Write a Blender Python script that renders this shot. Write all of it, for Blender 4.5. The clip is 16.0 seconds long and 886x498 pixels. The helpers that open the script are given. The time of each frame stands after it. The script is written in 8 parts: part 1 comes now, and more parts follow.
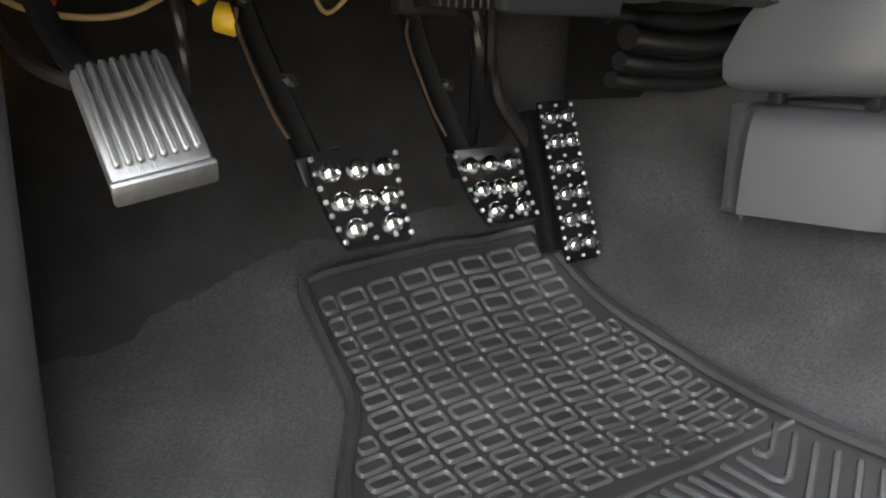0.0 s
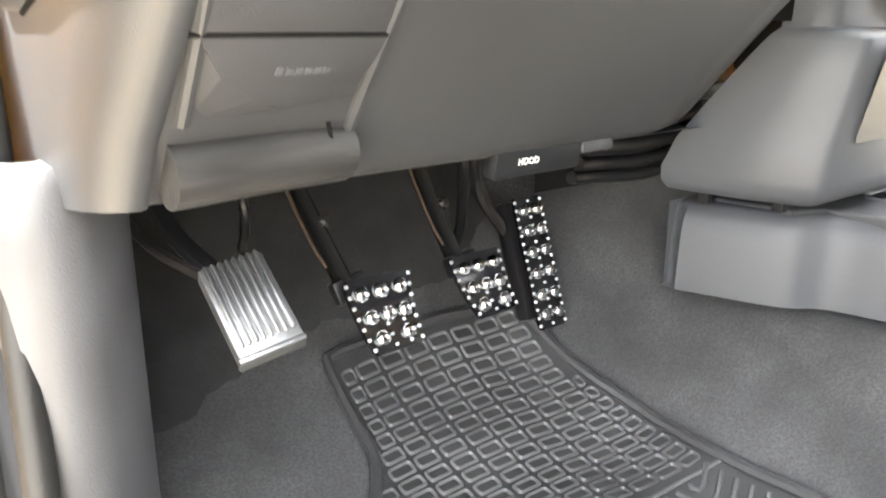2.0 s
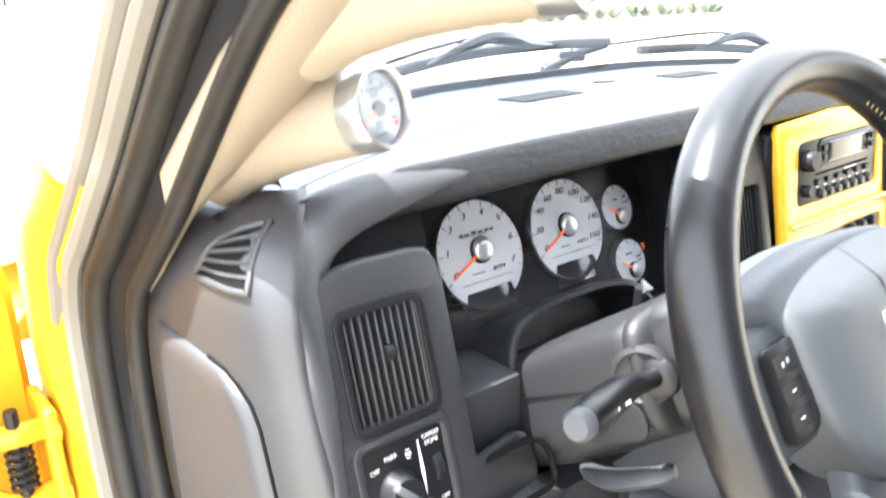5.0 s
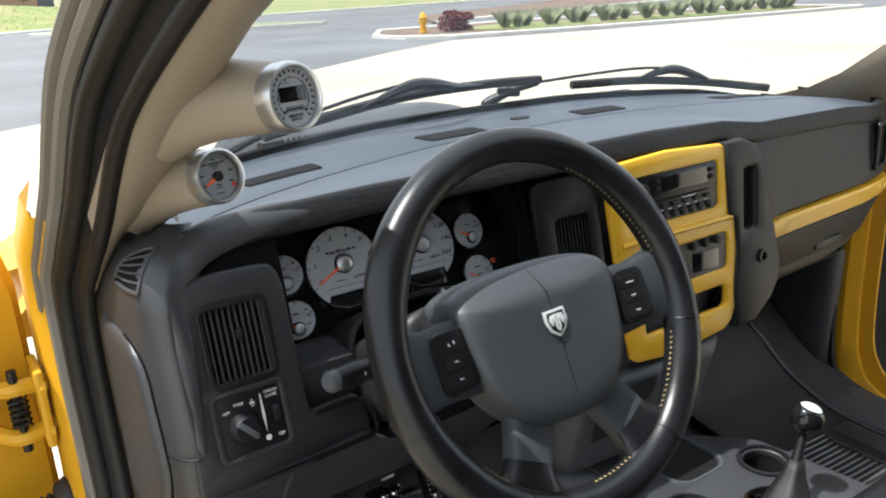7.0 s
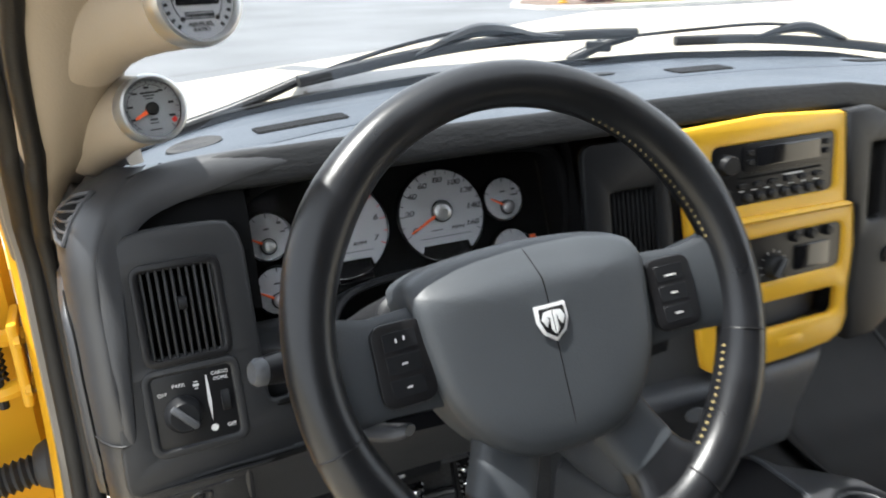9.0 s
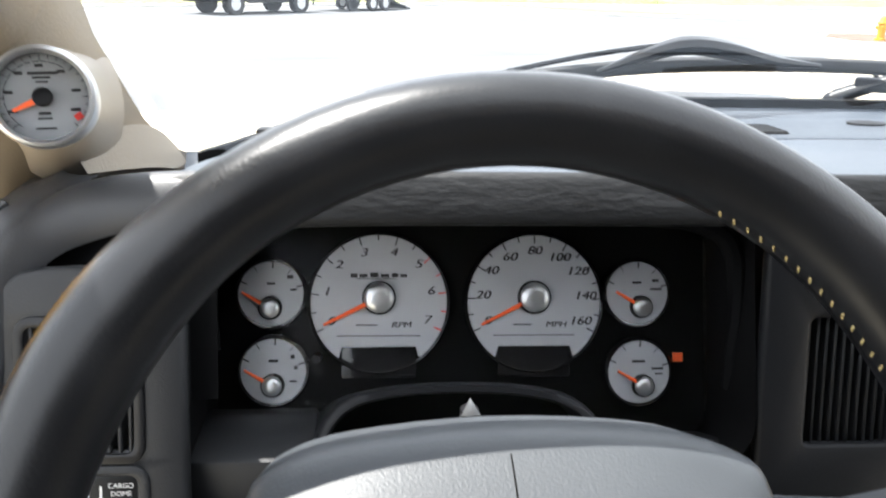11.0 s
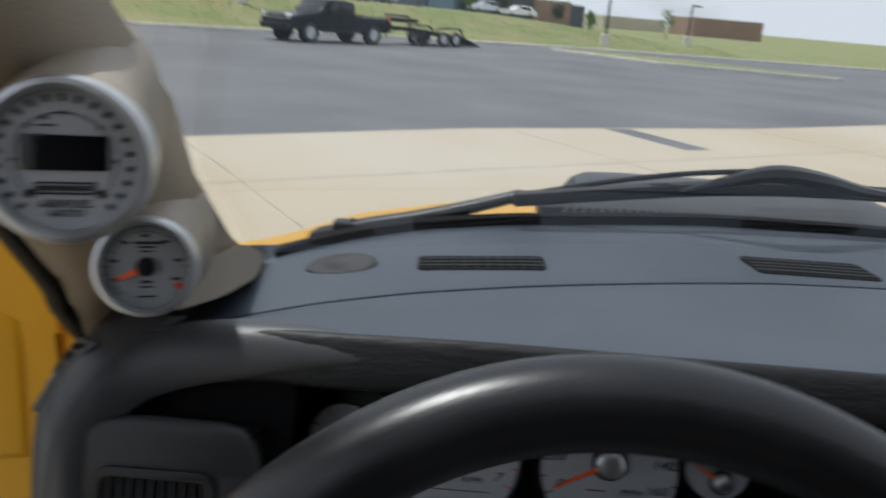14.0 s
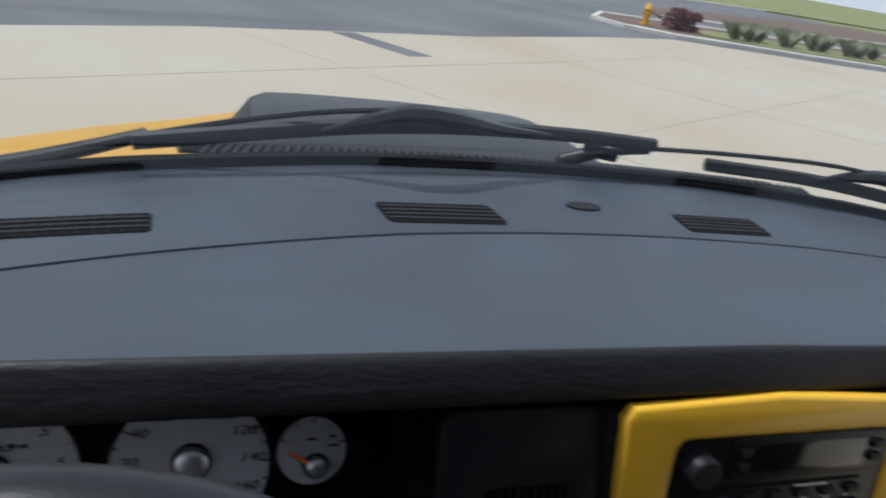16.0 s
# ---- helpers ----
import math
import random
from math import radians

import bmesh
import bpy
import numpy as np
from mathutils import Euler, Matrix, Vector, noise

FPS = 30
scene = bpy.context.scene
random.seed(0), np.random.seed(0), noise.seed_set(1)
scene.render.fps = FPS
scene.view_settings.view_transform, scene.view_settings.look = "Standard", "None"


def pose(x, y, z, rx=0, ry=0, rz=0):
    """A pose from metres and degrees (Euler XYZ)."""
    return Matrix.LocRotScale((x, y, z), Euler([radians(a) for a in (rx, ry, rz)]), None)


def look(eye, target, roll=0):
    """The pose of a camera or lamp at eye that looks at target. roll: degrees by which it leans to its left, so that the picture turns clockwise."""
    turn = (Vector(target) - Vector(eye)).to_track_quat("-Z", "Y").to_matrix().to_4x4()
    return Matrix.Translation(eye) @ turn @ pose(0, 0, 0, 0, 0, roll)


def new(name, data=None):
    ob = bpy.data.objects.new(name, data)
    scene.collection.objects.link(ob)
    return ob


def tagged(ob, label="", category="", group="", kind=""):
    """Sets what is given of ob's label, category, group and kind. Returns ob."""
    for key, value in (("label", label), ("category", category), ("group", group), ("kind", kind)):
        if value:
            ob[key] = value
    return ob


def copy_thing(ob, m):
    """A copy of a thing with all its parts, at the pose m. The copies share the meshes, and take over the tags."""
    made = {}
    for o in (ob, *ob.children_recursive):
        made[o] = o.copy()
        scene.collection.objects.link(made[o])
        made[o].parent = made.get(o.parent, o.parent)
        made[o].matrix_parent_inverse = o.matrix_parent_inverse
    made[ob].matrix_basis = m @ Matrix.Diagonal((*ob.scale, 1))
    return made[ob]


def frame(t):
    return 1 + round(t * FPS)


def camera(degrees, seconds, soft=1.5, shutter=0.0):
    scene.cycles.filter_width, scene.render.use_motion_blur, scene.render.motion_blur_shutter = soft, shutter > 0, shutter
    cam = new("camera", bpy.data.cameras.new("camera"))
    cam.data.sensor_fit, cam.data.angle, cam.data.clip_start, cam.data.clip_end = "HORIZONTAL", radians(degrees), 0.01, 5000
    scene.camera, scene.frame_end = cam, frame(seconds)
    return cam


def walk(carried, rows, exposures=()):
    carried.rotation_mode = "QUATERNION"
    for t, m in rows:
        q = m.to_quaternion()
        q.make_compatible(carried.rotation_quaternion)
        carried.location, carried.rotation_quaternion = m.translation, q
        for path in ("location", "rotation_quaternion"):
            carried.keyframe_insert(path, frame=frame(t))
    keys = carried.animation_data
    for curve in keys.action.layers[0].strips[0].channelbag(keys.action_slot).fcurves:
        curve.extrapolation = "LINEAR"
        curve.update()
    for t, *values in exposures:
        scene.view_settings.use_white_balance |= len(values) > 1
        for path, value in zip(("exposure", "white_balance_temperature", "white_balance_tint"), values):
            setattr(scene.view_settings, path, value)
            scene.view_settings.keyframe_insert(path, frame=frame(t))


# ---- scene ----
cam = camera(59.1, 16.0, 1.9, 0.5)
PATH = [
    (0, (0.109, 0.099, 1.219), (1.303, 1.62, 0.708), 0.9),
    (0.5, (0.087, 0.079, 1.23), (1.298, 1.592, 0.738), 0.9),
    (1, (0.066, 0.062, 1.249), (1.276, 1.574, 0.751), 0.6),
    (1.5, (0.04, 0.041, 1.297), (1.265, 1.538, 0.789), 0.2),
    (2, (0.013, 0.026, 1.342), (1.27, 1.485, 0.803), -0.0),
    (2.5, (0.001, 0.016, 1.402), (1.248, 1.472, 0.831), 0.2),
    (3, (-0.025, 0.0, 1.479), (1.226, 1.443, 0.886), 1.9),
    (3.5, (-0.042, -0.023, 1.56), (1.199, 1.412, 0.926), 1.2),
    (4, (-0.053, -0.045, 1.646), (1.167, 1.388, 0.968), 1.1),
    (4.5, (-0.065, -0.08, 1.744), (1.122, 1.384, 1.075), 0.9),
    (5, (-0.065, -0.109, 1.835), (1.115, 1.373, 1.191), -1.3),
    (5.2, (-0.074, -0.132, 1.864), (1.074, 1.372, 1.217), -2.1),
    (7.5, (-0.009, -0.471, 1.933), (1.031, 1.109, 1.283), -2.0),
    (8, (0.004, -0.471, 1.924), (1.05, 1.091, 1.241), -1.3),
    (10.5, (0.407, -0.139, 1.801), (0.519, 1.738, 1.118), -0.9),
    (11, (0.395, -0.133, 1.829), (0.541, 1.748, 1.165), 1.6),
    (11.5, (0.387, -0.131, 1.84), (0.409, 1.781, 1.252), 1.3),
    (12, (0.358, -0.122, 1.868), (0.181, 1.824, 1.443), 1.9),
    (12.5, (0.335, -0.128, 1.884), (-0.017, 1.81, 1.54), 1.6),
    (13, (0.325, -0.131, 1.889), (-0.06, 1.806, 1.571), 2.0),
    (13.5, (0.331, -0.128, 1.889), (0.041, 1.809, 1.483), 1.9),
    (14, (0.369, -0.097, 1.908), (0.38, 1.814, 1.319), 4.9),
    (14.5, (0.41, -0.029, 1.942), (0.691, 1.808, 1.201), 8.9),
    (15, (0.423, 0.001, 1.943), (0.803, 1.798, 1.151), 9.4),
    (15.5, (0.441, -0.006, 1.948), (0.924, 1.781, 1.189), 9.7),
    (16, (0.485, -0.032, 1.944), (1.162, 1.7, 1.208), 9.9),
]
walk(cam, [(t, look(eye, target, roll)) for t, eye, target, roll in PATH],
     [(0.0, 3.0, 6600, 10), (0.5, 3.85, 6600, 10), (1.0, 4.2, 6600, 10), (2.0, 4.05, 6600, 10), (3.0, 4.2, 6600, 10), (3.5, 4.05, 6350, 10), (4.0, 3.8, 6200, 10), (5.0, 3.2, 6100, 10), (5.2, 2.95, 6100, 10), (7.3, 0.85, 6050, 8), (8.0, 0.95, 6050, 8),
      (10.5, 2.05, 6200, 10), (11.5, 1.75, 6200, 10), (12.0, 1.4, 6250, 10), (12.5, 0.5, 6200, 10), (13.0, 0.1, 6150, 10), (13.5, -0.15, 6050, 10), (14.5, -0.15, 5900, 10), (16.0, -0.25, 5700, 10)])
# world: pale summer sky with thin cloud, one sun from the driver's side
world = bpy.data.worlds.new("sky")
scene.world = world
world.use_nodes = True
wn, wl = world.node_tree.nodes, world.node_tree.links
SUN = Vector((-0.33, 0.20, 0.92)).normalized()
sky = wn.new("ShaderNodeTexSky")
sky.sky_type, sky.sun_disc = "NISHITA", False
sky.sun_elevation = math.asin(SUN.z)
sky.sun_rotation = math.atan2(SUN.x, SUN.y)
sky.air_density, sky.dust_density = 1.0, 2.0
coord = wn.new("ShaderNodeTexCoord")
wmap = wn.new("ShaderNodeMapping")
wmap.inputs["Scale"].default_value = (1, 1, 3.2)
clouds = wn.new("ShaderNodeTexNoise")
clouds.inputs["Scale"].default_value, clouds.inputs["Detail"].default_value = 2.6, 7
cramp = wn.new("ShaderNodeValToRGB")
cramp.color_ramp.elements[0].position, cramp.color_ramp.elements[1].position = 0.22, 0.46
wmix = wn.new("ShaderNodeMix")
wmix.data_type = "RGBA"
wl.new(coord.outputs["Generated"], wmap.inputs["Vector"])
wl.new(wmap.outputs["Vector"], clouds.inputs["Vector"])
wl.new(clouds.outputs["Fac"], cramp.inputs["Fac"])
wl.new(cramp.outputs["Color"], wmix.inputs[0])
wl.new(sky.outputs["Color"], wmix.inputs[6])
wmix.inputs[7].default_value = (6.7, 6.85, 7.0, 1)
wback = wn["Background"]
wl.new(wmix.outputs[2], wback.inputs["Color"])
wback.inputs["Strength"].default_value = 0.15
sun = new("sun", bpy.data.lights.new("sun", "SUN"))
sun.data.energy, sun.data.angle, sun.data.color = 4.8, radians(0.6), (1.0, 0.95, 0.86)
sun.matrix_world = look(SUN * 30, (0, 0, 0))
# ---- materials ----
def material(name, color, rough=0.5, metal=0.0, grain=0.0, grain_scale=900.0, vary=0.1, vary_scale=9.0, color2=None, coat=0.0,
             spec=0.5, stretch=(1, 1, 1), random=0.0, fine=0.0, sheen=0.0):
    m = bpy.data.materials.new(name)
    m.use_nodes = True
    n, l = m.node_tree.nodes, m.node_tree.links
    b = n["Principled BSDF"]
    b.inputs["Roughness"].default_value, b.inputs["Metallic"].default_value = rough, metal
    b.inputs["Specular IOR Level"].default_value, b.inputs["Coat Weight"].default_value = spec, coat
    b.inputs["Coat Roughness"].default_value, b.inputs["Sheen Weight"].default_value = 0.08, sheen
    co = n.new("ShaderNodeTexCoord")
    mp = n.new("ShaderNodeMapping")
    mp.inputs["Scale"].default_value = stretch
    l.new(co.outputs["Object"], mp.inputs["Vector"])
    big = n.new("ShaderNodeTexNoise")
    big.inputs["Scale"].default_value, big.inputs["Detail"].default_value = vary_scale, 6
    l.new(mp.outputs["Vector"], big.inputs["Vector"])
    ramp = n.new("ShaderNodeValToRGB")
    c2 = color2 or tuple(c * (1 - vary) for c in color)
    c1 = color if color2 else tuple(min(1, c * (1 + vary)) for c in color)
    ramp.color_ramp.elements[0].color, ramp.color_ramp.elements[1].color = (*c2, 1), (*c1, 1)
    ramp.color_ramp.elements[0].position, ramp.color_ramp.elements[1].position = 0.32, 0.68
    l.new(big.outputs["Fac"], ramp.inputs["Fac"])
    out = ramp.outputs["Color"]
    small = n.new("ShaderNodeTexNoise")
    small.inputs["Scale"].default_value, small.inputs["Detail"].default_value = grain_scale, 3
    l.new(mp.outputs["Vector"], small.inputs["Vector"])
    if fine:
        mul = n.new("ShaderNodeMix")
        mul.data_type, mul.blend_type = "RGBA", "OVERLAY"
        mul.inputs[0].default_value = fine
        l.new(out, mul.inputs[6])
        l.new(small.outputs["Fac"], mul.inputs[7])
        out = mul.outputs[2]
    if random:
        info = n.new("ShaderNodeObjectInfo")
        hsv = n.new("ShaderNodeHueSaturation")
        span = n.new("ShaderNodeMapRange")
        span.inputs["To Min"].default_value, span.inputs["To Max"].default_value = 1 - random, 1 + random
        l.new(info.outputs["Random"], span.inputs["Value"])
        l.new(span.outputs["Result"], hsv.inputs["Value"])
        l.new(out, hsv.inputs["Color"])
        out = hsv.outputs["Color"]
    l.new(out, b.inputs["Base Color"])
    rr = n.new("ShaderNodeMapRange")
    rr.inputs["To Min"].default_value, rr.inputs["To Max"].default_value = max(0.02, rough - 0.08), min(1, rough + 0.1)
    l.new(big.outputs["Fac"], rr.inputs["Value"])
    l.new(rr.outputs["Result"], b.inputs["Roughness"])
    if grain:
        bump = n.new("ShaderNodeBump")
        bump.inputs["Strength"].default_value, bump.inputs["Distance"].default_value = grain, 0.001
        l.new(small.outputs["Fac"], bump.inputs["Height"])
        l.new(bump.outputs["Normal"], b.inputs["Normal"])
    return m


def glass(name, tint=(1, 1, 1), gloss=0.6, rough=0.02):
    m = bpy.data.materials.new(name)
    m.use_nodes = True
    n, l = m.node_tree.nodes, m.node_tree.links
    n.remove(n["Principled BSDF"])
    see, shine, mix = n.new("ShaderNodeBsdfTransparent"), n.new("ShaderNodeBsdfGlossy"), n.new("ShaderNodeMixShader")
    see.inputs["Color"].default_value = (*tint, 1)
    shine.inputs["Roughness"].default_value = rough
    fres, mul = n.new("ShaderNodeFresnel"), n.new("ShaderNodeMath")
    mul.operation, mul.inputs[1].default_value = "MULTIPLY", gloss
    l.new(fres.outputs["Fac"], mul.inputs[0])
    l.new(mul.outputs[0], mix.inputs["Fac"])
    l.new(see.outputs[0], mix.inputs[1])
    l.new(shine.outputs[0], mix.inputs[2])
    l.new(mix.outputs[0], n["Material Output"].inputs["Surface"])
    return m


SLATE = material("slate_vinyl", (0.033, 0.042, 0.055), 0.46, spec=0.42, grain=0.35, grain_scale=650, vary=0.12, vary_scale=6)
HUBM = material("airbag_vinyl", (0.034, 0.038, 0.043), 0.47, spec=0.38, grain=0.2, grain_scale=800, vary=0.1, vary_scale=9)
# Pad vinyl with wrinkles, its front face's shade put into the colour.
WRINKLE = material("wrinkled_shade_vinyl", (0.0105, 0.011, 0.012), 0.50, spec=0.24, grain=0.9, grain_scale=130, stretch=(0.6, 1, 1.8), vary=0.15, vary_scale=20)
SLATE2 = material("slate_plastic", (0.031, 0.032, 0.035), 0.42, spec=0.45, grain=0.22, grain_scale=900, vary=0.10, vary_scale=7)
# Blacker than the charcoal trim, putting the shade of recesses into the colour.
LINING = material("shade_black_lining", (0.0045, 0.0046, 0.005), 0.65, spec=0.08, grain=0.2, grain_scale=900)
SCUFF = material("scuffed_edge", (0.026, 0.0255, 0.025), 0.36, spec=0.4, grain=0.5, grain_scale=240, stretch=(0.3, 2, 2), vary=0.4, vary_scale=40)
BEZELM = material("bezel_plastic", (0.021, 0.0217, 0.0235), 0.46, spec=0.28, grain=0.22, grain_scale=900, vary=0.10, vary_scale=7)
SLATE3 = material("column_plastic", (0.015, 0.0155, 0.017), 0.45, spec=0.28, grain=0.22, grain_scale=900, vary=0.10, vary_scale=7)
GREY = material("grey_plastic", (0.055, 0.058, 0.064), 0.45, spec=0.35, grain=0.3, grain_scale=800, vary=0.10, vary_scale=6)
KICKM = material("scuffed_grey_plastic", (0.065, 0.065, 0.069), 0.5, spec=0.3, grain=0.3, grain_scale=700, vary=0.15, vary_scale=8)
CHAR = material("charcoal_plastic", (0.011, 0.0115, 0.013), 0.42, spec=0.16, grain=0.2, grain_scale=900)
BLACK = material("black_plastic", (0.009, 0.009, 0.010), 0.34, spec=0.25, grain=0.08, grain_scale=700)
GLOSSB = material("gloss_black", (0.008, 0.008, 0.009), 0.12)
# Near-black for joints, and for openings with their inner shade in the colour.
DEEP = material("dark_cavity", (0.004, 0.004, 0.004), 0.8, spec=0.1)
LEATHER = material("black_leather", (0.009, 0.0095, 0.011), 0.30, spec=0.35, grain=0.12, grain_scale=700, vary=0.2, vary_scale=30)
RUST = material("rusty_steel", (0.040, 0.025, 0.014), 0.7, metal=0.3, grain=0.5, grain_scale=300, vary=0.5, vary_scale=60)
RUBBER = material("black_rubber", (0.018, 0.018, 0.019), 0.6, grain=0.25, grain_scale=600, vary=0.25, vary_scale=14)
MATRUB = material("floor_mat_rubber", (0.032, 0.032, 0.033), 0.40, grain=0.2, grain_scale=500, vary=0.3, vary_scale=10)
DARKMAT = material("passenger_mat_rubber", (0.009, 0.009, 0.0095), 0.5, spec=0.25, grain=0.25, grain_scale=600, vary=0.25, vary_scale=14)
# Paler than the mat: light caught by the raised rims is in the colour.
TREAD = material("highlit_tread_rubber", (0.066, 0.066, 0.068), 0.34, grain=0.2, grain_scale=500, vary=0.35, vary_scale=9)
CARPET = material("charcoal_carpet", (0.034, 0.034, 0.035), 0.95, grain=1.0, grain_scale=420, vary=0.45, vary_scale=11, fine=0.9, sheen=0.15)
# Same carpet made darker: the shade of the footwells is in this colour.
SHADECARPET = material("shade_dark_carpet", (0.019, 0.019, 0.0195), 0.95, grain=1.0, grain_scale=520, vary=0.4, vary_scale=22, fine=0.6)
BEIGE = material("taupe_trim", (0.24, 0.20, 0.152), 0.45, spec=0.4, grain=0.35, grain_scale=500, vary=0.06, vary_scale=5)
YELLOW = material("yellow_paint", (0.55, 0.292, 0.014), 0.34, vary=0.06, vary_scale=4, coat=0.08, spec=0.25)
YELLOWI = material("yellow_trim", (0.70, 0.40, 0.022), 0.34, vary=0.05, vary_scale=7, coat=0.1, spec=0.35)
SATIN = material("satin_silver", (0.55, 0.56, 0.57), 0.32, metal=0.9, vary=0.06, vary_scale=40)
CHROME = material("chrome", (0.82, 0.83, 0.84), 0.10, metal=1.0, vary=0.03)
ALU = material("brushed_aluminium", (0.17, 0.174, 0.178), 0.36, metal=0.85, grain=0.2, grain_scale=260, stretch=(6, 0.4, 1), vary=0.14, vary_scale=30)
STEEL = material("painted_steel", (0.008, 0.008, 0.009), 0.45, spec=0.25, vary=0.3, vary_scale=25, color2=(0.016, 0.0135, 0.012))
BADGE = material("bright_badge", (0.72, 0.73, 0.74), 0.25, metal=0.35, vary=0.04)
FACE = material("silver_gauge_face", (0.37, 0.38, 0.405), 0.42, vary=0.05, vary_scale=30)
FACED = material("grey_gauge_face", (0.25, 0.26, 0.275), 0.45, vary=0.05, vary_scale=30)
INK = material("black_print", (0.012, 0.012, 0.014), 0.6)
REDINK = material("red_print", (0.55, 0.03, 0.02), 0.6)
WHITEINK = material("white_print", (0.62, 0.62, 0.62), 0.6)
ORANGE = material("orange_needle", (0.90, 0.13, 0.03), 0.4)
STITCH = material("yellow_thread", (0.45, 0.36, 0.16), 0.8)
MOULD = material("tan_moulding", (0.13, 0.12, 0.103), 0.5, spec=0.3, vary=0.1, vary_scale=8)
SEALM = material("weatherstrip_rubber", (0.010, 0.0095, 0.009), 0.5, spec=0.28, grain=0.3, grain_scale=400, vary=0.3, vary_scale=12)
WIRER, WIREY, WIREO = (material(k, c, 0.45) for k, c in (("red_wire", (0.5, 0.03, 0.02)), ("yellow_wire", (0.62, 0.40, 0.02)), ("tan_wire", (0.4, 0.28, 0.12))))
CONCRETE = material("pale_concrete", (0.41, 0.375, 0.305), 0.9, grain=0.3, grain_scale=60, vary_scale=0.22, color2=(0.375, 0.315, 0.225), fine=0.12)
ASPHALT = material("asphalt", (0.115, 0.117, 0.122), 0.92, grain=0.8, grain_scale=40, vary=0.22, vary_scale=0.25, fine=0.3)
JOINT = material("weathered_joint", (0.31, 0.28, 0.225), 0.95, vary=0.3, vary_scale=3)
KERB = material("kerb_concrete", (0.55, 0.53, 0.48), 0.9, grain=0.4, grain_scale=40, vary=0.12, vary_scale=1.2)
GRASS = material("grass", (0.13, 0.175, 0.045), 0.9, vary_scale=0.35, color2=(0.22, 0.20, 0.085), grain=0, grain_scale=9, fine=0.16)
MULCH = material("mulch", (0.12, 0.08, 0.055), 0.95, vary=0.3, vary_scale=2, grain=1, grain_scale=25)
PAINTW = material("road_paint", (0.75, 0.75, 0.72), 0.8, vary=0.15, vary_scale=3)
LEAF = material("leaves", (0.11, 0.20, 0.03), 0.7, vary=0.35, vary_scale=3)
LEAFD = material("dark_leaves", (0.035, 0.055, 0.018), 0.75, vary=0.4, vary_scale=3)
BARK = material("bark", (0.12, 0.09, 0.06), 0.9, vary=0.3, vary_scale=8)
TANW = material("tan_precast", (0.50, 0.45, 0.35), 0.85, vary=0.06, vary_scale=0.2)
SLATEW = material("slate_blue_cladding", (0.13, 0.16, 0.20), 0.7, vary=0.08, vary_scale=0.2)
BRICKR = material("red_brick", (0.24, 0.065, 0.035), 0.85, vary=0.15, vary_scale=0.6)
DARKC = material("dark_cladding", (0.06, 0.065, 0.075), 0.7, vary=0.1, vary_scale=0.4)
WINDOWB = material("blue_glazing", (0.16, 0.24, 0.30), 0.15, vary=0.1, vary_scale=0.5)
WHITEP = material("white_paint", (0.78, 0.78, 0.77), 0.4, vary=0.05, vary_scale=1)
TRUCKP = material("dark_truck_paint", (0.004, 0.0055, 0.006), 0.2, coat=0.0, spec=0.12, vary=0.1)
GLAZE = material("tinted_window", (0.01, 0.012, 0.014), 0.06, spec=0.6)
BROWN = material("brown_siding", (0.26, 0.17, 0.12), 0.8, vary=0.1, vary_scale=0.5)
CLEAR = glass("windscreen_glass", (0.95, 0.96, 0.96), 0.22)
LENS = glass("gauge_lens", (0.97, 0.97, 0.97), 0.08, 0.03)

# ---- mesh building ----
PLACE = {}


def mesh_of(name, verts, faces, mat, smooth=40):
    me = bpy.data.meshes.new(name)
    me.from_pydata([tuple(v) for v in verts], [], faces)
    bm = bmesh.new()
    bm.from_mesh(me)
    bmesh.ops.recalc_face_normals(bm, faces=bm.faces)
    bm.to_mesh(me)
    bm.free()
    me.materials.append(mat)
    if smooth:
        me.shade_smooth()
        me.set_sharp_from_angle(angle=radians(smooth))
    return me


def thing(name, label, category, at=(0, 0, 0), group="", kind=""):
    ob = new(name)
    ob.location = at
    ob.empty_display_size = 0.05
    PLACE[ob.name] = Matrix.Translation(at)
    return tagged(ob, label, category, group, kind)


def part(name, geo, mat, parent=None, label="", smooth=40, kind=""):
    verts, faces = geo
    v = np.array([tuple(p) for p in verts], float)
    c = (v.min(0) + v.max(0)) / 2
    if parent is None:
        c[2] = v[:, 2].min()
    ob = new(name, mesh_of(name, v - c, faces, mat, smooth))
    ob.location = c
    PLACE[ob.name] = Matrix.Translation(c)
    if parent is not None:
        ob.parent = parent
        ob.matrix_parent_inverse = PLACE[parent.name].inverted()
    return tagged(ob, label, "", "", kind)


def solo(name, geo, mat, label, category, smooth=40, group="", kind=""):
    return tagged(part(name, geo, mat, None, label, smooth), label, category, group, kind)


def join(*geos):
    verts, faces = [], []
    for v, f in geos:
        k = len(verts)
        verts += [tuple(p) for p in v]
        faces += [tuple(i + k for i in q) for q in f]
    return verts, faces


def moved(geo, m):
    return [m @ Vector(p) for p in geo[0]], geo[1]


def axes(o, z, up=(0, 0, 1)):
    """A pose with its z axis along z and its y axis as near to up as can be."""
    z = Vector(z).normalized()
    x = Vector(up).cross(z).normalized()
    y = z.cross(x)
    m = Matrix((x, y, z)).transposed().to_4x4()
    m.translation = o
    return m


def rbox(sx, sy, sz, bevel=0.0, m=None, seg=2, taper=1.0):
    bm = bmesh.new()
    bmesh.ops.create_cube(bm, size=1)
    for v in bm.verts:
        k = taper if v.co.z > 0 else 1
        v.co = Vector((v.co.x * sx * k, v.co.y * sy * k, v.co.z * sz))
    if bevel:
        bmesh.ops.bevel(bm, geom=bm.edges[:], offset=bevel, segments=seg, profile=0.5, affect="EDGES")
    return done(bm, m)


